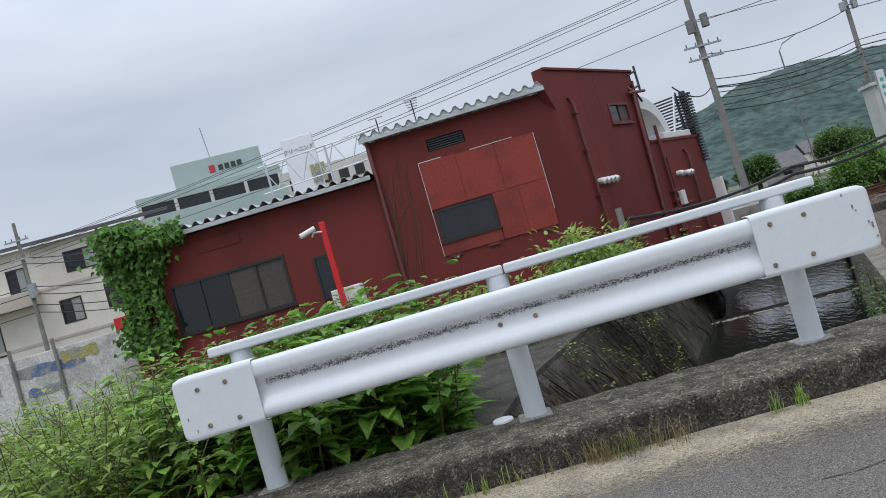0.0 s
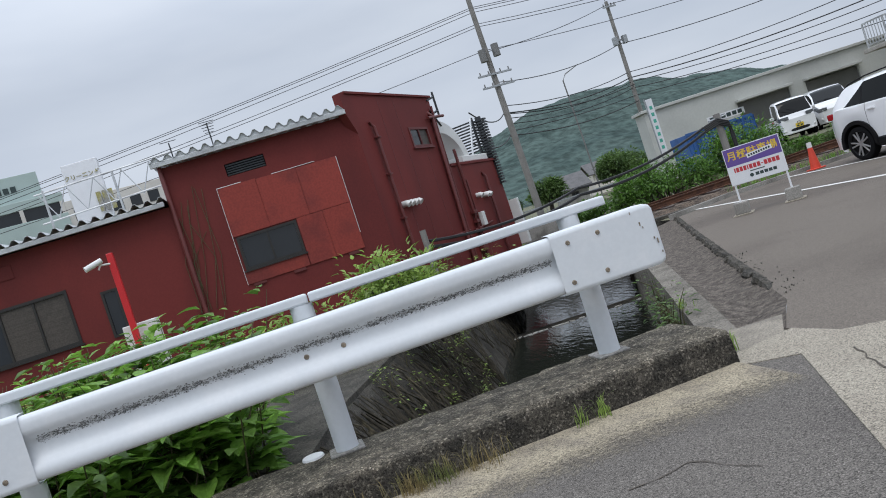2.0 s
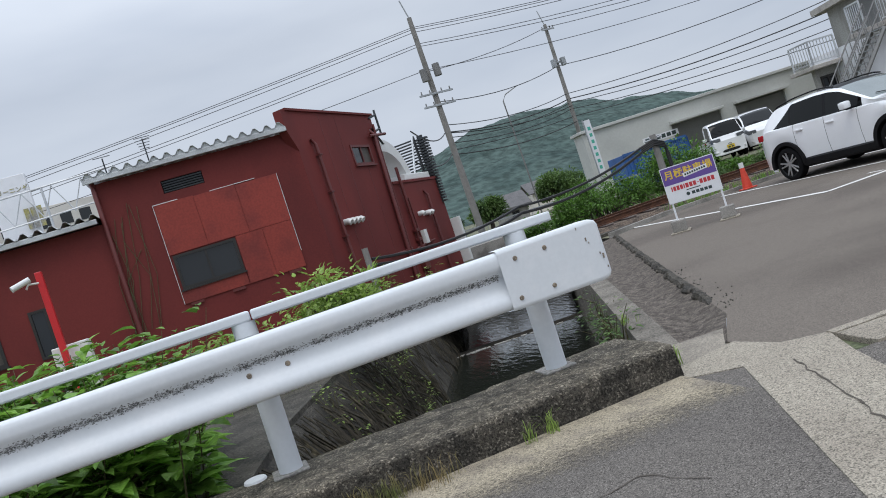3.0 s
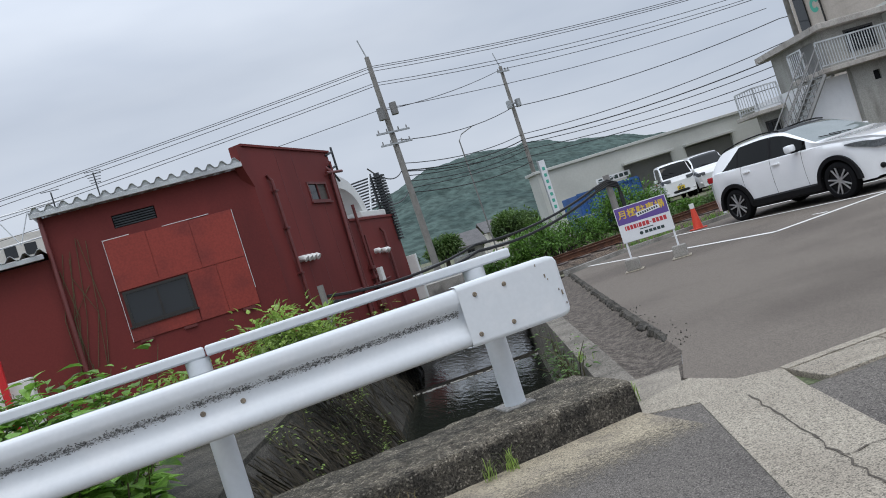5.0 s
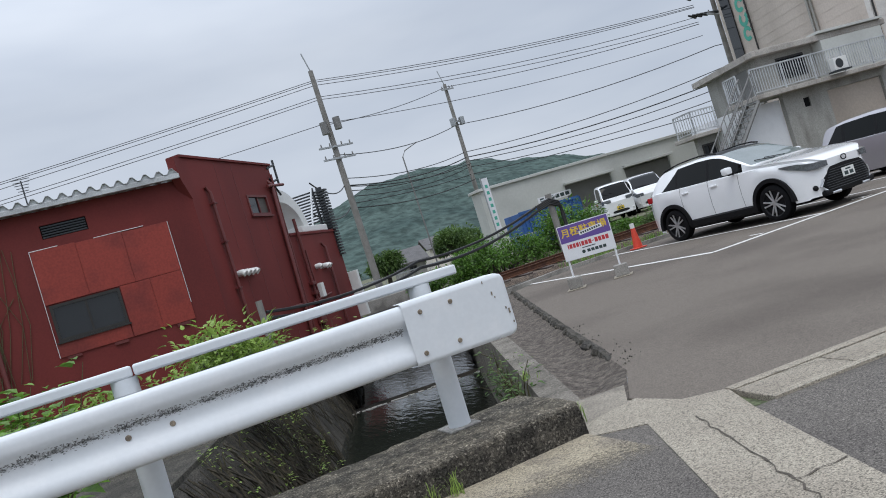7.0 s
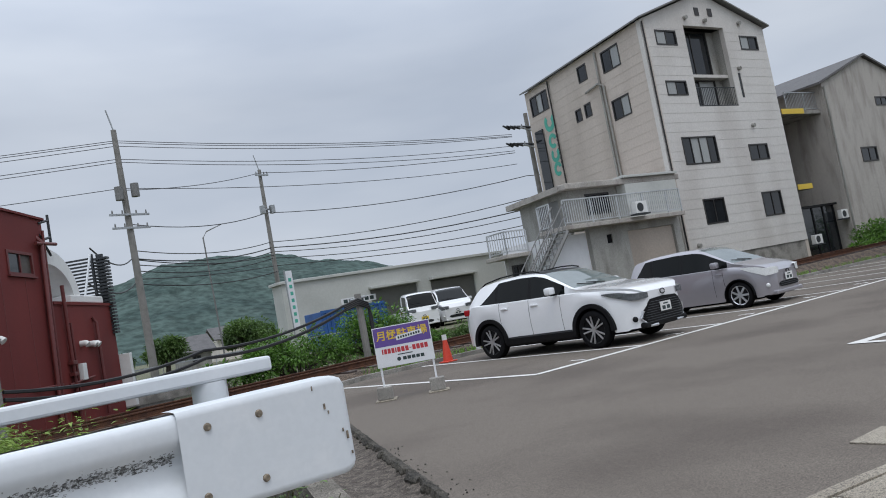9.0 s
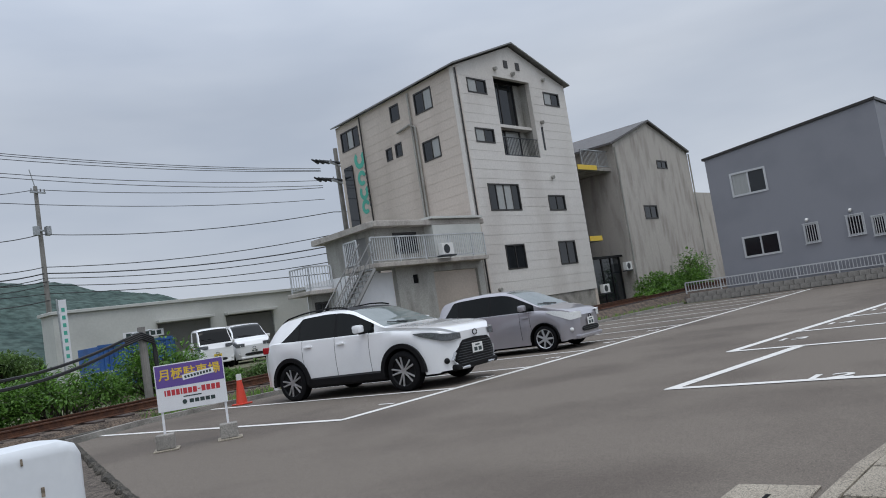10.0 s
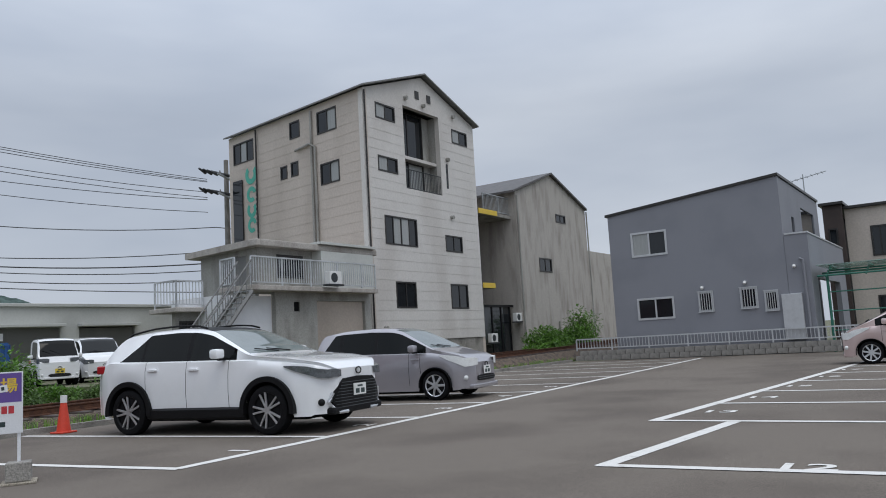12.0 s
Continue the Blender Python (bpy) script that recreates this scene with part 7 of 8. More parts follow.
# ---- annex details ----
def railing(parent, m, x0, x1, z, h=0.95, step=0.12, y=0.0, mm=None):
    bm = bmesh.new()
    box(bm, (x0, y - 0.03, z + h), (x1, y + 0.03, z + h + 0.05), m)
    r = part("railing", bm, mm or ROOF_METAL, parent, "pale grey steel railing")
    bm = bmesh.new()
    box(bm, (x0, y - 0.02, z + 0.08), (x1, y + 0.02, z + 0.12), m)
    part("bottom_rail", bm, mm or ROOF_METAL, r)
    n = int((x1 - x0) / step)
    bm = bmesh.new()
    box(bm, (-0.011, -0.011, 0.1), (0.011, 0.011, h))
    bar = mesh_of("bar", bm, mm or ROOF_METAL)
    bm = bmesh.new()
    box(bm, (-0.025, -0.025, 0.0), (0.025, 0.025, h))
    post = mesh_of("post", bm, mm or ROOF_METAL)
    for k in range(n + 1):
        big = k % 12 == 0 or k == n
        o = new("post" if big else "bar", post if big else bar)
        o.parent = r
        o.matrix_basis = m @ pose(x0 + (x1 - x0) * k / n, y, z)
    return r


railing(annex, m_an, 1.8, 8.42, 3.42, y=-1.52)
railing(annex, along(tuple((WH_C - WH_U * 8.2 - WH_D * 0.9)[:2]), tuple((WH_C - WH_U * 8.2)[:2])), 0.0, 0.9, 3.42)
window(annex, m_an @ pose(3.5, 0, 0), 1.0, 2.35, 3.9, 4.75, FRAME_DARK, 2, 0.06, 0.05)
bm = bmesh.new()
box(bm, (1.6, 0.03, 3.5), (3.2, 0.08, 4.75), m_aw)
part("shutter", bm, SHUTTER, annex)
bm = bmesh.new()
extrude_profile(bm, [(0.13 if k else 0.1, 0.2 + 0.085 * n) for n in range(33) for k in (0, 0, 1)][1:], 2.12, 4.88, closed=False)
local(bm, m_an @ pose(3.3, -1.1, 0))
part("garage_shutter", bm, SIDING, annex, "beige steel garage shutter")
bm = bmesh.new()
box(bm, (0.9, 0.05, 2.55), (1.2, 0.1, 2.9), m_an @ pose(3.3, -1.1, 0))
part("vent", bm, BLACK, annex)
bm = bmesh.new()
box(bm, (6.4, -0.5, 3.42), (9.6, -0.003, 4.97), m_an)
box(bm, (6.3, -0.6, 5.23), (9.7, 0.0, 5.33), m_an, 0.01)
part("lean_to", bm, SHED, annex, "pale panelled lean-to")
ac = thing("air_conditioner", "white air conditioner unit on the walkway edge", "air conditioner", m_an @ pose(5.3, -1.9, 3.45) @ Matrix.Scale(0.82, 4))
bm = bmesh.new()
box(bm, (0, 0, 0.08), (0.8, 0.3, 0.66), bevel=0.02)
part("casing", bm, PLATE, ac)
bm = bmesh.new()
bmesh.ops.create_cone(bm, cap_ends=True, segments=20, radius1=0.22, radius2=0.22, depth=0.01, matrix=pose(0.3, -0.007, 0.37, 90, 0, 0))
part("fan_grille", bm, DARK_METAL, ac)
bm = bmesh.new()
box(bm, (-0.1, -0.05, 0.0), (0.9, 0.35, 0.07))
part("bracket", bm, DARK_METAL, ac)
stair = thing("outside_stair", "steel outside stair with thin railings", "stair")
st0, st1 = Vector((1.75, -1.3, 3.3)), Vector((-1.2, -1.3, 0.0))
for k in range(17):
    v = st0.lerp(st1, (k + 0.5) / 17)
    bm = bmesh.new()
    box(bm, (v.x - 0.13, -1.6, v.z - 0.02), (v.x + 0.13, -0.95, v.z + 0.01), m_an)
    part("tread", bm, GREY_METAL, stair)
for y in (-1.6, -0.95):
    bm = bmesh.new()
    tube(bm, [m_an @ Vector((st0.x, y, st0.z - 0.1)), m_an @ Vector((st1.x, y, st1.z - 0.1))], 0.08, 6)
    part("stringer", bm, SHUTTER, stair)
    for dz in (0.5, 0.95):
        bm = bmesh.new()
        tube(bm, [m_an @ Vector((st0.x, y, st0.z + dz)), m_an @ Vector((st1.x, y, st1.z + dz))], 0.025, 6)
        part("handrail", bm, SHUTTER, stair)
    for k in range(14):
        v = st0.lerp(st1, k / 13)
        bm = bmesh.new()
        tube(bm, [m_an @ Vector((v.x, y, v.z)), m_an @ Vector((v.x, y, v.z + 0.95))], 0.014, 5)
        part("baluster", bm, SHUTTER, stair)
low = thing("low_annex", "low grey flat-roofed annex with a roof terrace", "building")
m_lo = along(tuple((WH_C - WH_U * 9.95 + WH_D * 0.2)[:2]), tuple((WH_C - WH_U * 9.06 + WH_D * 0.2)[:2]))
bm = bmesh.new()
wall_mesh(bm, 0.9, -0.2, 2.6, [(0.15, 0.75, 1.6, 2.3)], 0.2)
part("wall", local(bm, m_lo), ANNEX, low)
window(low, m_lo, 0.15, 0.75, 1.6, 2.3, FRAME_DARK, 2, 0.06, 0.05)
bm = bmesh.new()
box(bm, (-0.3, -0.4, 2.6), (0.9, 1.0, 2.75), m_lo, 0.02)
part("roof", bm, CONC_WALL, low)
railing(low, m_lo, -0.2, 0.85, 2.75, 0.85, 0.12, -0.3)
railing(low, m_lo @ pose(-0.2, -0.3, 0, 0, 0, 90), 0.0, 1.1, 2.75, 0.85, 0.14)

# ---- stained building details, gap block ----
window(grim, m_g, 2.55, 4.2, 5.03, 5.85, FRAME_DARK, 2, 0.08, 0.06, [GLASS])
window(grim, m_g, 5.25, 6.65, 8.29, 8.8, FRAME_DARK, 2, 0.08, 0.06, [GLASS])
for x in (9.95, 4.6, 0.1):
    bm = bmesh.new()
    tube(bm, [m_g @ Vector((x, -0.08, 0.6)), m_g @ Vector((x, -0.08, 9.4 if x != 4.6 else 2.0))], 0.05, 8)
    part("downpipe", bm, ANNEX, grim)
gap = thing("balcony_block", "shaded narrow building with balconies and a yellow band", "building")
m_k = along(tuple((WH_C + WH_U * 9.6 + WH_D * 3.0)[:2]), tuple((WH_C + WH_U * 13.5 + WH_D * 3.0)[:2]))
bm = bmesh.new()
wall_mesh(bm, 4.0, -0.2, 8.0, [(0.4, 1.8, 2.9, 5.0), (2.3, 3.6, 0.3, 2.3)], 0.2)
part("wall", local(bm, m_k), CONC_WALL, gap)
for z in (8.0, 3.9):
    bm = bmesh.new()
    box(bm, (-0.1, -2.6, z), (4.1 if z > 5 else 1.2, -0.002, z + 0.2), m_k, 0.02)
    part("balcony_slab", bm, CONC, gap)
    bm = bmesh.new()
    box(bm, (-0.1, -2.64, z + 0.02), (1.9 if z > 5 else 1.2, -2.605, z + 0.3), m_k)
    part("yellow_band", bm, YELLOW, gap)
railing(gap, m_k, 0.6, 4.0, 8.2, 1.0, 0.14, -2.5, GREY_METAL)
bm = bmesh.new()
box(bm, (0.0, -1.8, 8.2), (0.8, -0.5, 10.0), m_k)
box(bm, (1.5, 0.3, 8.2), (4.3, 4, 10.3), m_k)
part("roof_house", bm, CONC_WALL, gap)
for k in range(4):
    bm = bmesh.new()
    tube(bm, [m_k @ Vector((2.9 + 0.25 * k, -0.1, 0.2)), m_k @ Vector((2.9 + 0.25 * k, -0.1, 8))], 0.05, 8)
    part("downpipe", bm, FRAME_DARK, gap)
lean = thing("glazed_porch", "dark framed glazed porch with clutter", "porch")
bm = bmesh.new()
for x in (0.0, 1.0, 2.0, 3.0):
    box(bm, (x, -2.4, 0.0), (x + 0.1, -2.3, 2.9), m_k)
box(bm, (-0.1, -2.45, 2.9), (3.4, -0.3, 3.02), m_k)
part("frame", bm, BLACK_PLASTIC, lean)
for k in range(3):
    bm = bmesh.new()
    box(bm, (0.11 + k, -2.36, 0.1), (0.99 + k, -2.34, 2.88), m_k)
    part("pane", bm, GLASS, lean)
for x in (0.0, 2.9):
    ac2 = copy_thing(ac, m_k @ pose(x, -2.9, 0.9 if x < 1 else 2.0))

# ---- grey house details ----
for k, (a, b, z0, z1) in enumerate(gh_holes):
    window(house, m_gh, a, b, z0, z1, FRAME_LIGHT, 2 if k < 2 else 1, 0.06, 0.06, [CURTAIN, GLASS] if k == 0 else [GLASS])
    if k > 1:
        for j in range(6):
            bm = bmesh.new()
            x = a + (b - a) * (j + 0.5) / 6
            box(bm, (x - 0.012, -0.09, z0 - 0.04), (x + 0.012, -0.066, z1 + 0.04), m_gh)
            part("window_bar", bm, FRAME_LIGHT, house)
        for z in (z0 - 0.03, z1 + 0.01):
            bm = bmesh.new()
            box(bm, (a - 0.03, -0.092, z), (b + 0.03, -0.064, z + 0.025), m_gh)
            part("grille_rail", bm, FRAME_LIGHT, house)
for x, z in ((3.68, 2.68), (5.3, 2.75), (7.1, 3.2)):
    bm = bmesh.new()
    tube(bm, [m_gh @ Vector((x, 0, z)), m_gh @ Vector((x, -0.1, z)), m_gh @ Vector((x, -0.14, z - 0.06))], 0.055, 8)
    part("vent_hood", bm, PLATE, house)
bm = bmesh.new()
box(bm, (6.56, -0.12, 0.5), (7.27, -0.002, 2.18), m_gh, 0.01)
part("cover_panel", bm, FRAME_LIGHT, house)
bm = bmesh.new()
tube(bm, [m_gh @ Vector((7.45, -0.07, 0.2)), m_gh @ Vector((7.42, -0.07, 3.4)), m_gh @ Vector((7.3, -0.05, 3.45))], 0.045, 8)
part("downpipe", bm, GREY_RENDER, house)
bm = bmesh.new()
box(bm, (1.9, 0.05, 4.6), (2.5, 0.1, 5.3), m_gh @ pose(6.81, 0.21, 0, 0, 0, 90))
box(bm, (4.2, 0.05, 4.6), (7.4, 0.1, 5.9), m_gh @ pose(6.81, 0.21, 0, 0, 0, 90))
part("pane", bm, GLASS, house)
tv = thing("antenna", "thin metal rooftop television aerial", "antenna")
bm = bmesh.new()
tube(bm, [m_gh @ Vector((6.5, 8.0, 6.7)), m_gh @ Vector((6.5, 8.0, 7.9))], 0.025, 6)
tube(bm, [m_gh @ Vector((6.0, 8.0, 7.65)), m_gh @ Vector((7.5, 8.0, 7.9))], 0.02, 5)
for k in range(7):
    tube(bm, [m_gh @ Vector((6.0 + 0.22 * k, 7.7, 7.65 + 0.035 * k)), m_gh @ Vector((6.0 + 0.22 * k, 8.3, 7.65 + 0.035 * k))], 0.012, 5)
part("rods", bm, GREY_METAL, tv)
fence = thing("lot_fence", "low block wall with a pale steel railing", "fence")
f0, f1 = (35.35, 12.9), (33.7, -2.6)
m_f = along(f0, f1)
FL = math.hypot(f1[0] - f0[0], f1[1] - f0[1])
bm = bmesh.new()
box(bm, (0.19, -0.063, 0.006), (0.574, 0.063, 0.2), bevel=0.006)
blk = mesh_of("block", bm, CONC)
for j in range(2):
    for k in range(int(FL / 0.4)):
        o = new("block", blk)
        o.parent = fence
        o.matrix_basis = m_f @ pose(0.4 * k - 0.19 + 0.2 * j, 0, 0.02 + 0.2 * j)
railing(fence, m_f, 0.05, FL, 0.43, 0.45, 0.13, 0.0, FRAME_LIGHT)
for nm, lab, mm, a0, w, d0, h in (("brown_house", "dark brown clad modern house", BROWN, 6.5, 0.9, 12.7, 6.9), ("beige_house", "beige rendered modern house with a balcony", SIDING, 7.42, 2.3, 13.4, 6.7)):
    hs = thing(nm, lab, "house")
    m = m_gh @ pose(a0, d0, 0)
    bm = bmesh.new()
    wall_mesh(bm, w, -0.1, h, [(0.2, 0.6, 4.9, 5.7)] if w < 1.5 else [(1.1, 1.9, 4.2, 5.7), (1.1, 1.9, 1.0, 2.2)], 0.2)
    part("wall", local(bm, m), mm, hs)
    bm = bmesh.new()
    box(bm, (0, 0.21, -0.1), (0.2, 8, h), m)
    part("wall", bm, mm, hs)
    bm = bmesh.new()
    box(bm, (-0.15, -0.2, h), (w + 0.1, 8, h + 0.15), m, 0.02)
    part("roof", bm, FRAME_DARK, hs)
    for q in ([(0.2, 0.6, 4.9, 5.7)] if w < 1.5 else [(1.1, 1.9, 4.2, 5.7), (1.1, 1.9, 1.0, 2.2)]):
        window(hs, m, *q, FRAME_DARK, 1 if w < 1.5 else 2, 0.08, 0.06)
port = thing("carport", "green steel carport with a clear roof", "carport")
m_p = m_gh @ pose(8.1, 0.4, 0.55)
for x in (0.0, 2.6, 5.2):
    bm = bmesh.new()
    tube(bm, [m_p @ Vector((x, 0, -0.6)), m_p @ Vector((x, 0, 2.2)), m_p @ Vector((x, 1.0, 2.55))], 0.05, 8)
    part("post", bm, GREEN_PAINT, port)
for y in (-0.2, 1.0, 2.4):
    bm = bmesh.new()
    tube(bm, [m_p @ Vector((-0.3, y, 2.2 + 0.12 * (y + 0.2))), m_p @ Vector((5.6, y, 2.2 + 0.12 * (y + 0.2)))], 0.04, 6)
    part("purlin", bm, GREEN_PAINT, port)
for x in (0.0, 1.3, 2.6, 3.9, 5.2):
    bm = bmesh.new()
    tube(bm, [m_p @ Vector((x, -0.3, 2.15)), m_p @ Vector((x, 0.9, 2.5)), m_p @ Vector((x, 2.6, 2.55))], 0.03, 6)
    part("rafter", bm, GREEN_PAINT, port)
bm = bmesh.new()
box(bm, (-0.3, -0.3, 2.58), (5.6, 2.7, 2.6), m_p)
part("roof", bm, CARPORT_SHEET, port, "clear greenish roof sheet")
for z in (0.2, 0.9, 1.6):
    bm = bmesh.new()
    tube(bm, [m_p @ Vector((0.0, 0.02, z)), m_p @ Vector((5.2, 0.02, z))], 0.025, 6)
    part("side_bar", bm, GREEN_PAINT, port)
# ---- plants ----
def leaf(bm, p, d, up, L, W, fold=0.25, droop=0.3):
    """One leaf from p along d: four faces folded on the midrib and drooping to the tip."""
    d, s = d.normalized(), d.cross(up)
    s = s.normalized() if s.length > 1e-4 else Vector((1, 0, 0))
    u = s.cross(d)
    def at(f, side):
        sag = u * (-L * droop * f * f)
        return p + d * L * f + sag + (s * side * W / 2 + u * W * fold * abs(side))
    mid = [bm.verts.new(at(f, 0)) for f in (0.0, 0.3, 0.65, 1.0)]
    for side in (1, -1):
        e = [bm.verts.new(at(0.22, 0.85 * side)), bm.verts.new(at(0.52, 0.9 * side)), bm.verts.new(at(0.8, 0.42 * side))]
        bm.faces.new((mid[0], mid[1], e[0]))
        bm.faces.new((mid[1], mid[2], e[1], e[0]))
        bm.faces.new((mid[2], mid[3], e[2], e[1]))


def weed_patch(name, label, spots, rng, leaf_mat, size=(0.07, 0.16), n_leaf=(14, 24), height=(0.6, 1.3), lean=0.35, wide=0.62, category="weeds"):
    """Upright stems with broad leaves, at the spots (x, y, z)."""
    th = thing(name, label, category)
    bs, bl = bmesh.new(), bmesh.new()
    for x, y, z in spots:
        h = rng.uniform(*height)
        tip = Vector((x + rng.gauss(0, lean) * h, y + rng.gauss(0, lean) * h, z + h))
        base = Vector((x, y, z))
        mid = base.lerp(tip, 0.5) + Vector((rng.gauss(0, 0.05), rng.gauss(0, 0.05), 0.08 * h))
        tube(bs, [base, mid, tip], 0.008, 4, 0.003)
        count = rng.randint(*n_leaf)
        for k in range(count):
            f = 0.12 + 0.9 * k / count + rng.uniform(-0.03, 0.05)
            f = min(f, 1.0)
            p = base.lerp(mid, f * 2) if f < 0.5 else mid.lerp(tip, f * 2 - 1)
            a = rng.uniform(0, 2 * math.pi)
            d = Vector((math.cos(a), math.sin(a), rng.uniform(-0.1, 0.55)))
            stalk = p + d * rng.uniform(0.03, 0.12)
            L = rng.uniform(*size) * (1.15 - 0.45 * f)
            leaf(bl, stalk, d, Vector((0, 0, 1)), L * 1.5, L * 1.5 * wide, rng.uniform(0.05, 0.3), rng.uniform(0.1, 0.5))
    tagged(part("stemwork", bs, STEM, th), kind="stuff")
    tagged(part("foliage", bl, leaf_mat, th), kind="stuff")
    return th


rng = random.Random(21)
spots = [(rng.uniform(-2.6, -0.5), rng.uniform(3.95, 5.0), 0.02) for k in range(110)]
weed_patch("broadleaf_weeds", "lush broad-leaved green weeds behind the guardrail", spots, rng, LEAF, (0.1, 0.2), (14, 22), (0.45, 1.0))
spots = [(rng.uniform(-2.9, -0.6), rng.uniform(4.9, 6.4), 0.0) for k in range(110)]
weed_patch("broadleaf_weeds", "tall broad-leaved green weeds behind the guardrail", spots, rng, LEAF, (0.08, 0.17), (20, 28), (0.85, 1.28), lean=0.2)
spots = [(rng.uniform(-5.2, -1.9), rng.uniform(3.7, 5.6), 0.0) for k in range(150)]
weed_patch("leafy_weeds", "pale green weeds at the end of the guardrail", spots, rng, LEAF_PALE, (0.05, 0.11), (24, 38), (0.5, 1.1), wide=0.5)
spots = [(rng.uniform(-6.5, -2.6), rng.uniform(5.6, 8.5), 0.0) for k in range(130)]
weed_patch("leafy_weeds", "tall pale green weeds beside the stream", spots, rng, LEAF_PALE, (0.055, 0.12), (24, 36), (0.6, 1.2), wide=0.5)
spots = [(rng.uniform(-9.5, -0.5), rng.uniform(9, 15.5), 0.0) for k in range(150)]
weed_patch("roadside_weeds", "green weeds before the red building", spots, rng, LEAF_PALE, (0.07, 0.14), (16, 24), (0.3, 0.8), wide=0.5)
spots = [(2.4 + rng.gauss(0, 0.8), 13.5 + rng.gauss(0, 1.2), -0.1) for k in range(50)]
weed_patch("bank_weeds", "low green weeds on the stream bank", spots, rng, LEAF_PALE, (0.06, 0.11), (14, 22), (0.4, 0.9), wide=0.5)


def bush(name, label, cx, cy, z, rx, ry, h, n, rng, mm, leaf_size=0.09, category="bush"):
    """Branches under a crown of many small leaves, clumped, uneven and with gaps."""
    th = thing(name, label, category)
    bs, bl = bmesh.new(), bmesh.new()
    clumps = []
    for k in range(max(6, n // 60)):
        a, r = rng.uniform(0, 2 * math.pi), math.sqrt(rng.random())
        f = rng.uniform(0.3, 1.0)
        c = Vector((cx + rx * r * math.cos(a), cy + ry * r * math.sin(a), z + h * f * (1 - 0.4 * r * r)))
        clumps.append((c, rng.uniform(0.16, 0.34) * min(h, 2.2)))
        tube(bs, [(cx + 0.2 * rx * math.cos(a), cy + 0.2 * ry * math.sin(a), z), (c.x * 0.5 + cx * 0.5, c.y * 0.5 + cy * 0.5, z + (c.z - z) * 0.6), c], 0.018 * h, 5, 0.006 * h)
    for k in range(n):
        c, s = rng.choice(clumps)
        d = Vector((rng.gauss(0, 1), rng.gauss(0, 1), rng.gauss(0, 0.8))).normalized()
        p = c + d * s * rng.uniform(0.5, 1.0)
        if p.z < z:
            p.z = z + 0.03
        leaf(bl, p, (d + Vector((0, 0, rng.uniform(-0.3, 0.4)))), Vector((0, 0, 1)), leaf_size * rng.uniform(0.7, 1.5), leaf_size * rng.uniform(0.5, 0.8))
    tagged(part("branchwork", bs, BARK, th), kind="stuff")
    tagged(part("foliage", bl, mm, th), kind="stuff")
    return th


for cx, cy, rx, ry, h, n in ((12.0, 21.6, 1.7, 1.1, 1.25, 5200), (15.0, 21.8, 1.3, 1.0, 1.7, 4200), (16.6, 21.2, 1.0, 0.9, 0.55, 1500), (10.3, 22.8, 1.0, 0.8, 0.8, 1500)):
    bush("bush", "dense green bush beside the railway", cx, cy, 0.0, rx, ry, h, n, rng, LEAF_IVY, 0.11)
for cx, cy, rx, ry, h, n in ((16.2, 18.6, 0.8, 0.5, 0.55, 1100), (19.0, 18.3, 0.9, 0.5, 0.75, 1200), (14.2, 18.9, 0.5, 0.4, 0.45, 600)):
    bush("bush", "wispy green shrub beside the railway", cx, cy, 0.1, rx, ry, h, n, rng, LEAF_TREE, 0.08)
for cx, cy, rx, ry, h, n in ((42.0, 16.6, 1.5, 1.0, 1.2, 2400), (45.0, 15.9, 1.4, 1.0, 1.15, 1900), (48.2, 16.5, 0.8, 0.7, 2.4, 1600), (38.5, 15.3, 2.6, 0.7, 0.55, 2000)):
    bush("bush", "dark green bush before the stained building", cx, cy, 0.3, rx, ry, h, n, rng, LEAF_IVY, 0.14)
for cx, cy, h, r in ((19.3, 52, 2.5, 1.3), (17.0, 55, 1.8, 1.1), (28.6, 60, 2.9, 1.5), (31.0, 64, 3.1, 1.8), (33.6, 68, 2.8, 1.8), (26.6, 66, 2.3, 1.6)):
    tr = bush("tree", "leafy green tree in the middle distance", cx, cy, 1.0, r, r, h - 1.0, 3600, rng, LEAF_TREE, 0.24, "tree")
    bm = bmesh.new()
    tube(bm, [(cx, cy, -0.1), (cx + 0.1, cy, 1.2), (cx, cy, h * 0.6)], 0.2, 8, 0.07)
    part("trunk", bm, BARK, tr)
bush("bank_bush", "yellow-green bush on the stream bank", 1.25, 9.4, 0.0, 0.75, 0.6, 1.2, 3200, rng, LEAF_PALE, 0.085)
bush("bank_bush", "low yellow-green bush on the stream bank", 0.1, 9.0, 0.0, 0.6, 0.5, 0.85, 1500, rng, LEAF_PALE, 0.085)
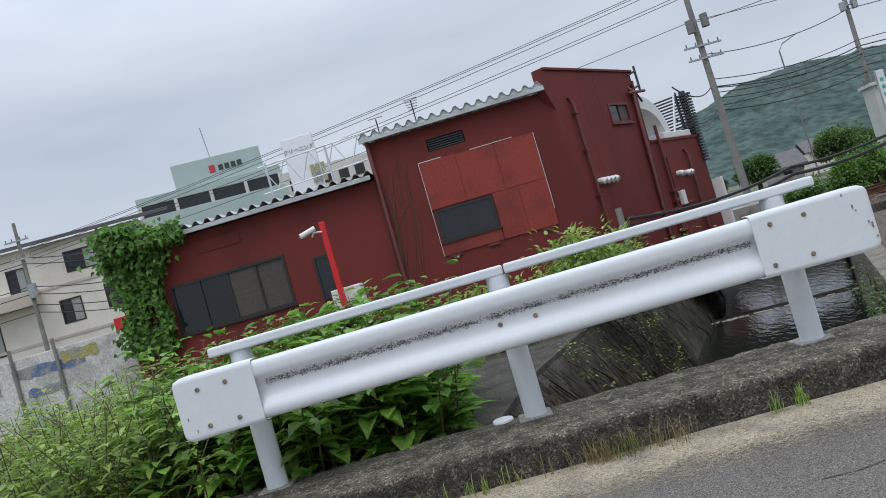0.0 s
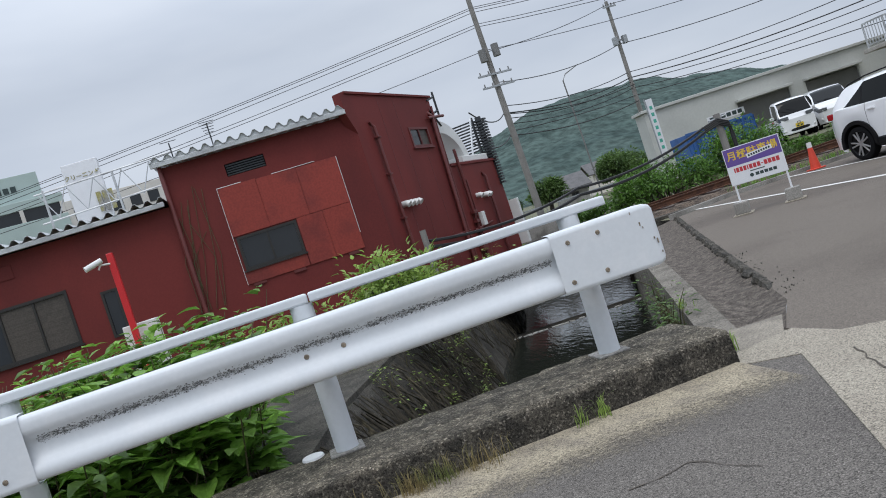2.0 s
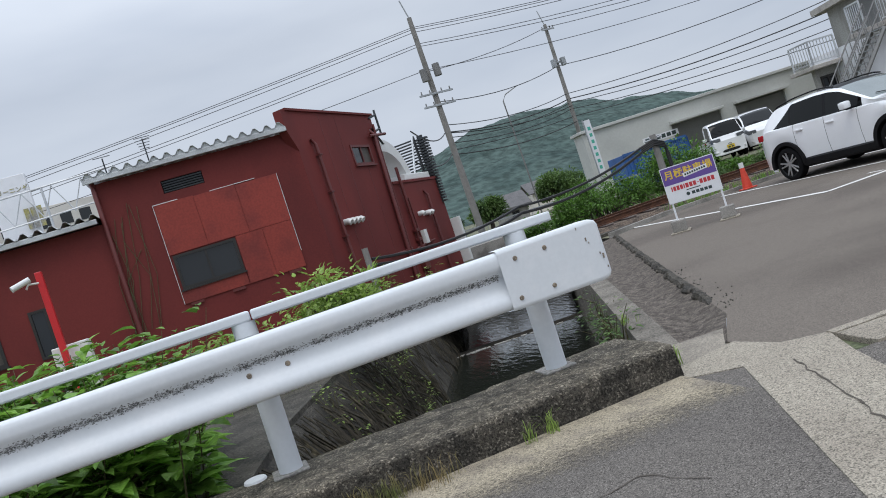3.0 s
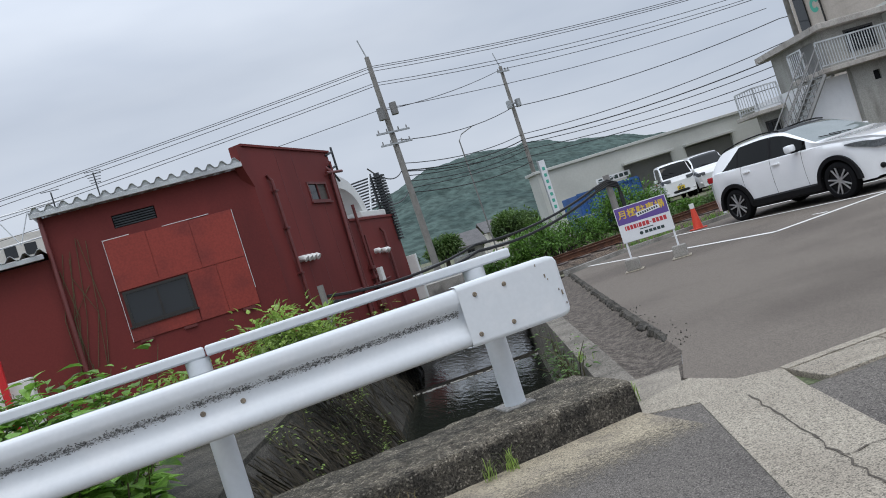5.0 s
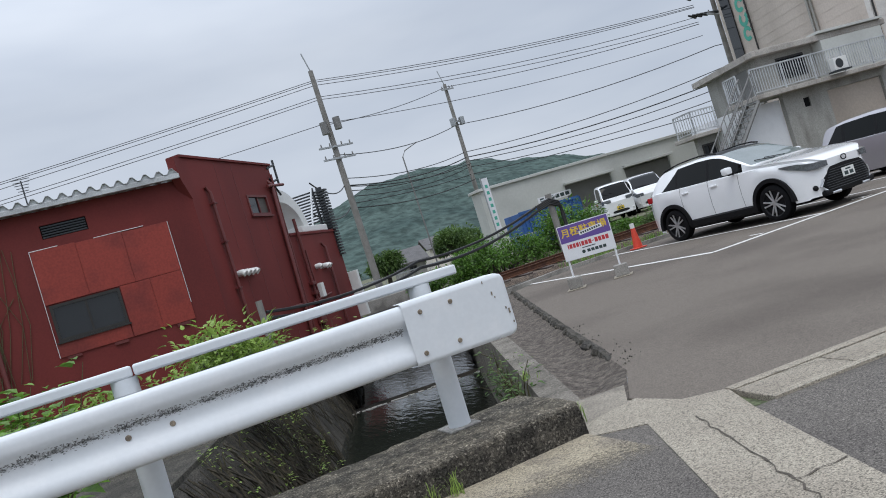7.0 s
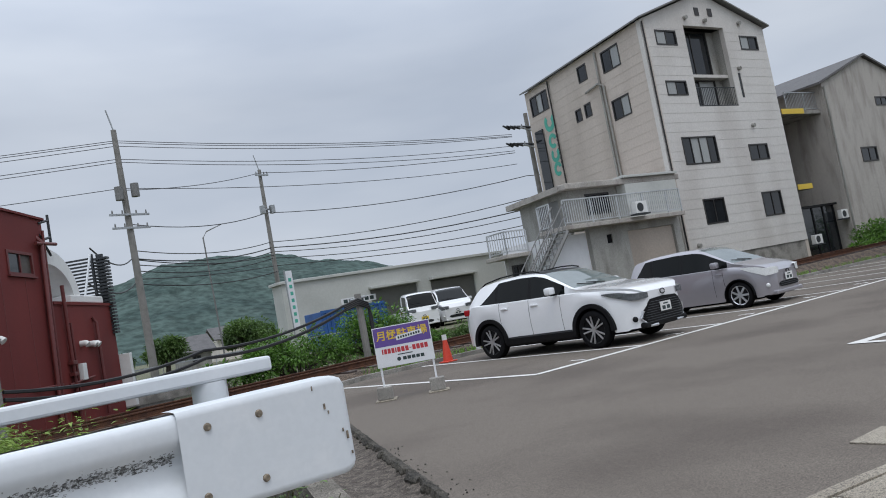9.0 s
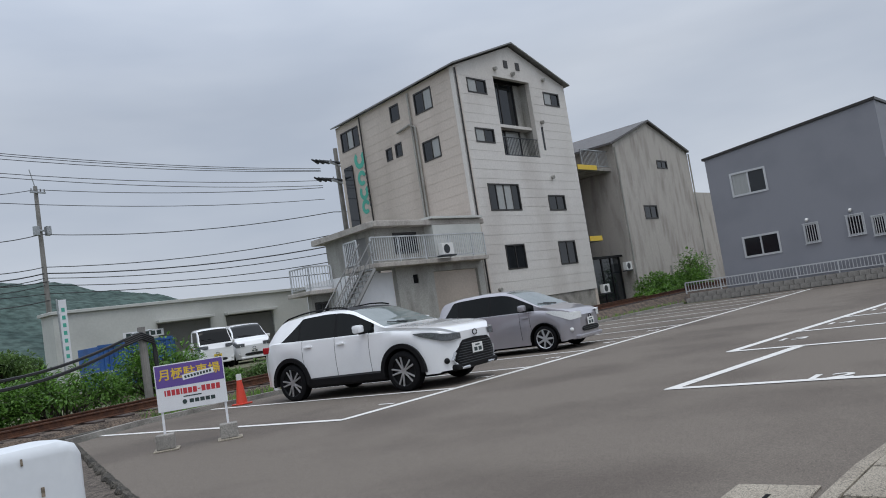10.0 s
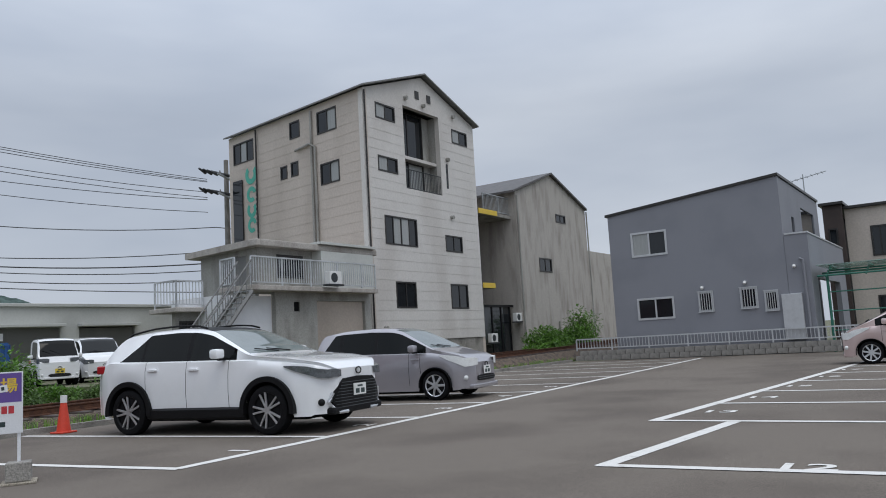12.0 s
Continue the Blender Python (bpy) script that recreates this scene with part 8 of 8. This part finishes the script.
# ivy on the end of the red building
ivy = thing("ivy", "thick green ivy climbing the red wall corner", "ivy")
bl = bmesh.new()
for k in range(4200):
    f = rng.random()
    if f < 0.45:
        z = 4.5 - 3.2 * rng.random() ** 1.5
        x = rng.gauss(-8.75, 0.2 + 0.05 * max(0, z - 3)) + 0.12 * math.sin(z * 3)
    elif f < 0.68:
        x = -9.1 + 2.1 * rng.random() ** 1.3
        z = 4.02 + rng.gauss(0, 0.15)
    elif f < 0.9:
        z = 3.95 - 2.7 * rng.random() ** 1.3
        x = rng.gauss(-8.05, 0.07 + 0.1 * max(0, z - 2.2)) + 0.1 * math.sin(z * 4)
    else:
        x, z = rng.uniform(-8.9, -7.9), 1.2 + abs(rng.gauss(0, 0.25))
    p = Vector((x, RED_Y - 0.08 - abs(rng.gauss(0, 0.14)) * (1.6 if z > 3.7 else 1), z))
    leaf(bl, p, Vector((rng.gauss(0, 0.5), -0.6, rng.gauss(-0.4, 0.5))), Vector((0, -1, 0.4)), rng.uniform(0.1, 0.19), rng.uniform(0.09, 0.16))
tagged(part("foliage", bl, LEAF_IVY, ivy), kind="stuff")
bm = bmesh.new()
for k in range(6):
    x = -8.95 + 0.2 * k
    tube(bm, [(x, RED_Y - 0.03, 0.2), (x + 0.1, RED_Y - 0.03, 1.5), (x - 0.05 + rng.gauss(0, 0.15), RED_Y - 0.03, 3.0)], 0.014, 5)
for k in range(10):
    x = -1.9 + rng.uniform(0, 0.7)
    tube(bm, [(x - 0.2, RED_Y - 0.02, 1.2), (x + rng.gauss(0, 0.12), RED_Y - 0.02, 2.4), (x + rng.gauss(0, 0.2), RED_Y - 0.02, rng.uniform(2.9, 4.3))], 0.008, 4)
tagged(part("stemwork", bm, STEM, ivy), kind="stuff")


def grass(name, label, spots, rng, mm, h=(0.08, 0.25), category="grass", blade=0.004):
    bm = bmesh.new()
    for x, y, z in spots:
        for k in range(rng.randint(4, 9)):
            a, L = rng.uniform(0, 2 * math.pi), rng.uniform(*h)
            d = Vector((math.cos(a), math.sin(a), 0)) * L * rng.uniform(0.15, 0.7)
            s = Vector((-math.sin(a), math.cos(a), 0)) * blade
            b = Vector((x + rng.gauss(0, 0.02), y + rng.gauss(0, 0.02), z))
            m = b + d * 0.4 + Vector((0, 0, L * 0.7))
            t = b + d + Vector((0, 0, L * 0.85))
            v = [bm.verts.new(q) for q in (b - s, b + s, m + s * 0.8, m - s * 0.8, t)]
            bm.faces.new((v[0], v[1], v[2], v[3]))
            bm.faces.new((v[3], v[2], v[4]))
    return single(name, bm, mm, label, category, kind="stuff")


sp = [(0.42 + rng.gauss(0, 0.17), 2.96 + rng.gauss(0, 0.035), 0.0) for k in range(42)] + [(rng.uniform(-1.5, 0.9), 2.97 + rng.gauss(0, 0.02), 0.0) for k in range(16)]
grass("dry_grass", "dry straw-coloured grass along the kerb", sp, rng, DRY, (0.05, 0.18), blade=0.0018)
sp = [(1.28, 2.98, 0.0)] * 3 + [(1.42, 2.99, 0.0)] * 4 + [(2.45, 3.3, 0.0)] * 3 + [(rng.uniform(-1.6, 0.2), 2.96, 0.0) for k in range(14)]
grass("green_grass", "small green grass tufts at the kerb foot", sp, rng, LEAF_PALE, (0.07, 0.17), blade=0.0028)
sp = [(3.3 + rng.gauss(0, 0.03), 5.3 + 0.05 * k, -0.07) for k in range(6)]
grass("wall_grass", "green grass along the stream wall top", sp, rng, LEAF_PALE, (0.04, 0.1))
sp = [(x, 15.2 - 0.078 * (x - 10) + rng.uniform(0.0, 0.9), 0.0) for x in (rng.uniform(10.5, 36) for k in range(1100))]
grass("track_grass", "weedy green grass between lot and railway", sp, rng, LEAF, (0.08, 0.26))
sp = [(rng.uniform(-9, -3), rng.uniform(3.6, 9), 0.0) for k in range(1300)]
grass("verge_grass", "green and straw grass beside the weeds", sp, rng, DRY, (0.1, 0.3))
sp = [(x, y, 0.0) for x, y in ((rng.uniform(-9, 3.5), rng.uniform(8, 17)) for k in range(1700)) if x < float(np.interp(y, [6.4, 12.0, 19.4], [-0.2, 1.9, 4.9]))]
grass("field_grass", "green grass before the red building", sp, rng, LEAF_PALE, (0.15, 0.5))
# plants that hang on the stream walls
sp = [(CH_R[1][0] + 0.413 * (y - 5.1) - 0.05, y, rng.uniform(-0.9, -0.2)) for y in (rng.uniform(5, 8.5) for k in range(60))]
weed_patch("wall_weeds", "straggly weeds on the stream wall", sp, rng, LEAF_TREE, (0.03, 0.06), (8, 14), (0.15, 0.4))
sp = []
for k in range(70):
    f = rng.random()
    a = Vector((*CH_L[1], 0)).lerp(Vector((*CH_L[2], 0)), f)
    b = Vector((*FOOT[1], -1.7)).lerp(Vector((*FOOT[2], -1.7)), f)
    v = a.lerp(b, rng.uniform(0.05, 0.9))
    sp.append((v.x + 0.03, v.y - 0.02, v.z))
weed_patch("bank_plants", "small yellow-green plants on the dark bank", sp, rng, LEAF_PALE, (0.02, 0.045), (8, 14), (0.1, 0.28))

# far houses under the hill
for x, y, w, h, mm in ((23.6, 60, 2.0, 1.25, ANNEX), (32.5, 74, 3.0, 2.0, BEIGE)):
    hs = thing("small_house", "small pale house with a grey tiled roof", "house", pose(x, y, 0, 0, 0, -10))
    bm = bmesh.new()
    wall_mesh(bm, w, -0.1, h, [(w * 0.3, w * 0.6, h * 0.45, h * 0.8)], 0.2)
    part("wall", bm, mm, hs)
    bm = bmesh.new()
    box(bm, (0, 0.21, -0.1), (0.2, 4, h))
    part("wall", bm, mm, hs)
    window(hs, Matrix.Identity(4), w * 0.3, w * 0.6, h * 0.45, h * 0.8, FRAME_DARK, 2, 0.08, 0.06)
    bm = bmesh.new()
    extrude_profile(bm, [(-0.4, h), (2.0, h + 1.2), (4.4, h), (4.4, h + 0.12), (2.0, h + 1.34), (-0.4, h + 0.12)], -0.4, w + 0.4)
    part("roof", bm, ROOF_TILE, hs)
bridge = thing("road_bridge", "low concrete road bridge with a pale railing", "bridge", pose(8.2, 30.5, 0, 0, 0, -7))
bm = bmesh.new()
box(bm, (0, 0, -0.3), (12, 4, 0.25), bevel=0.02)
part("deck", bm, CONC, bridge)
railing(bridge, Matrix.Identity(4), 0.0, 12.0, 0.25, 0.7, 1.0, 0.1, GREY_METAL)
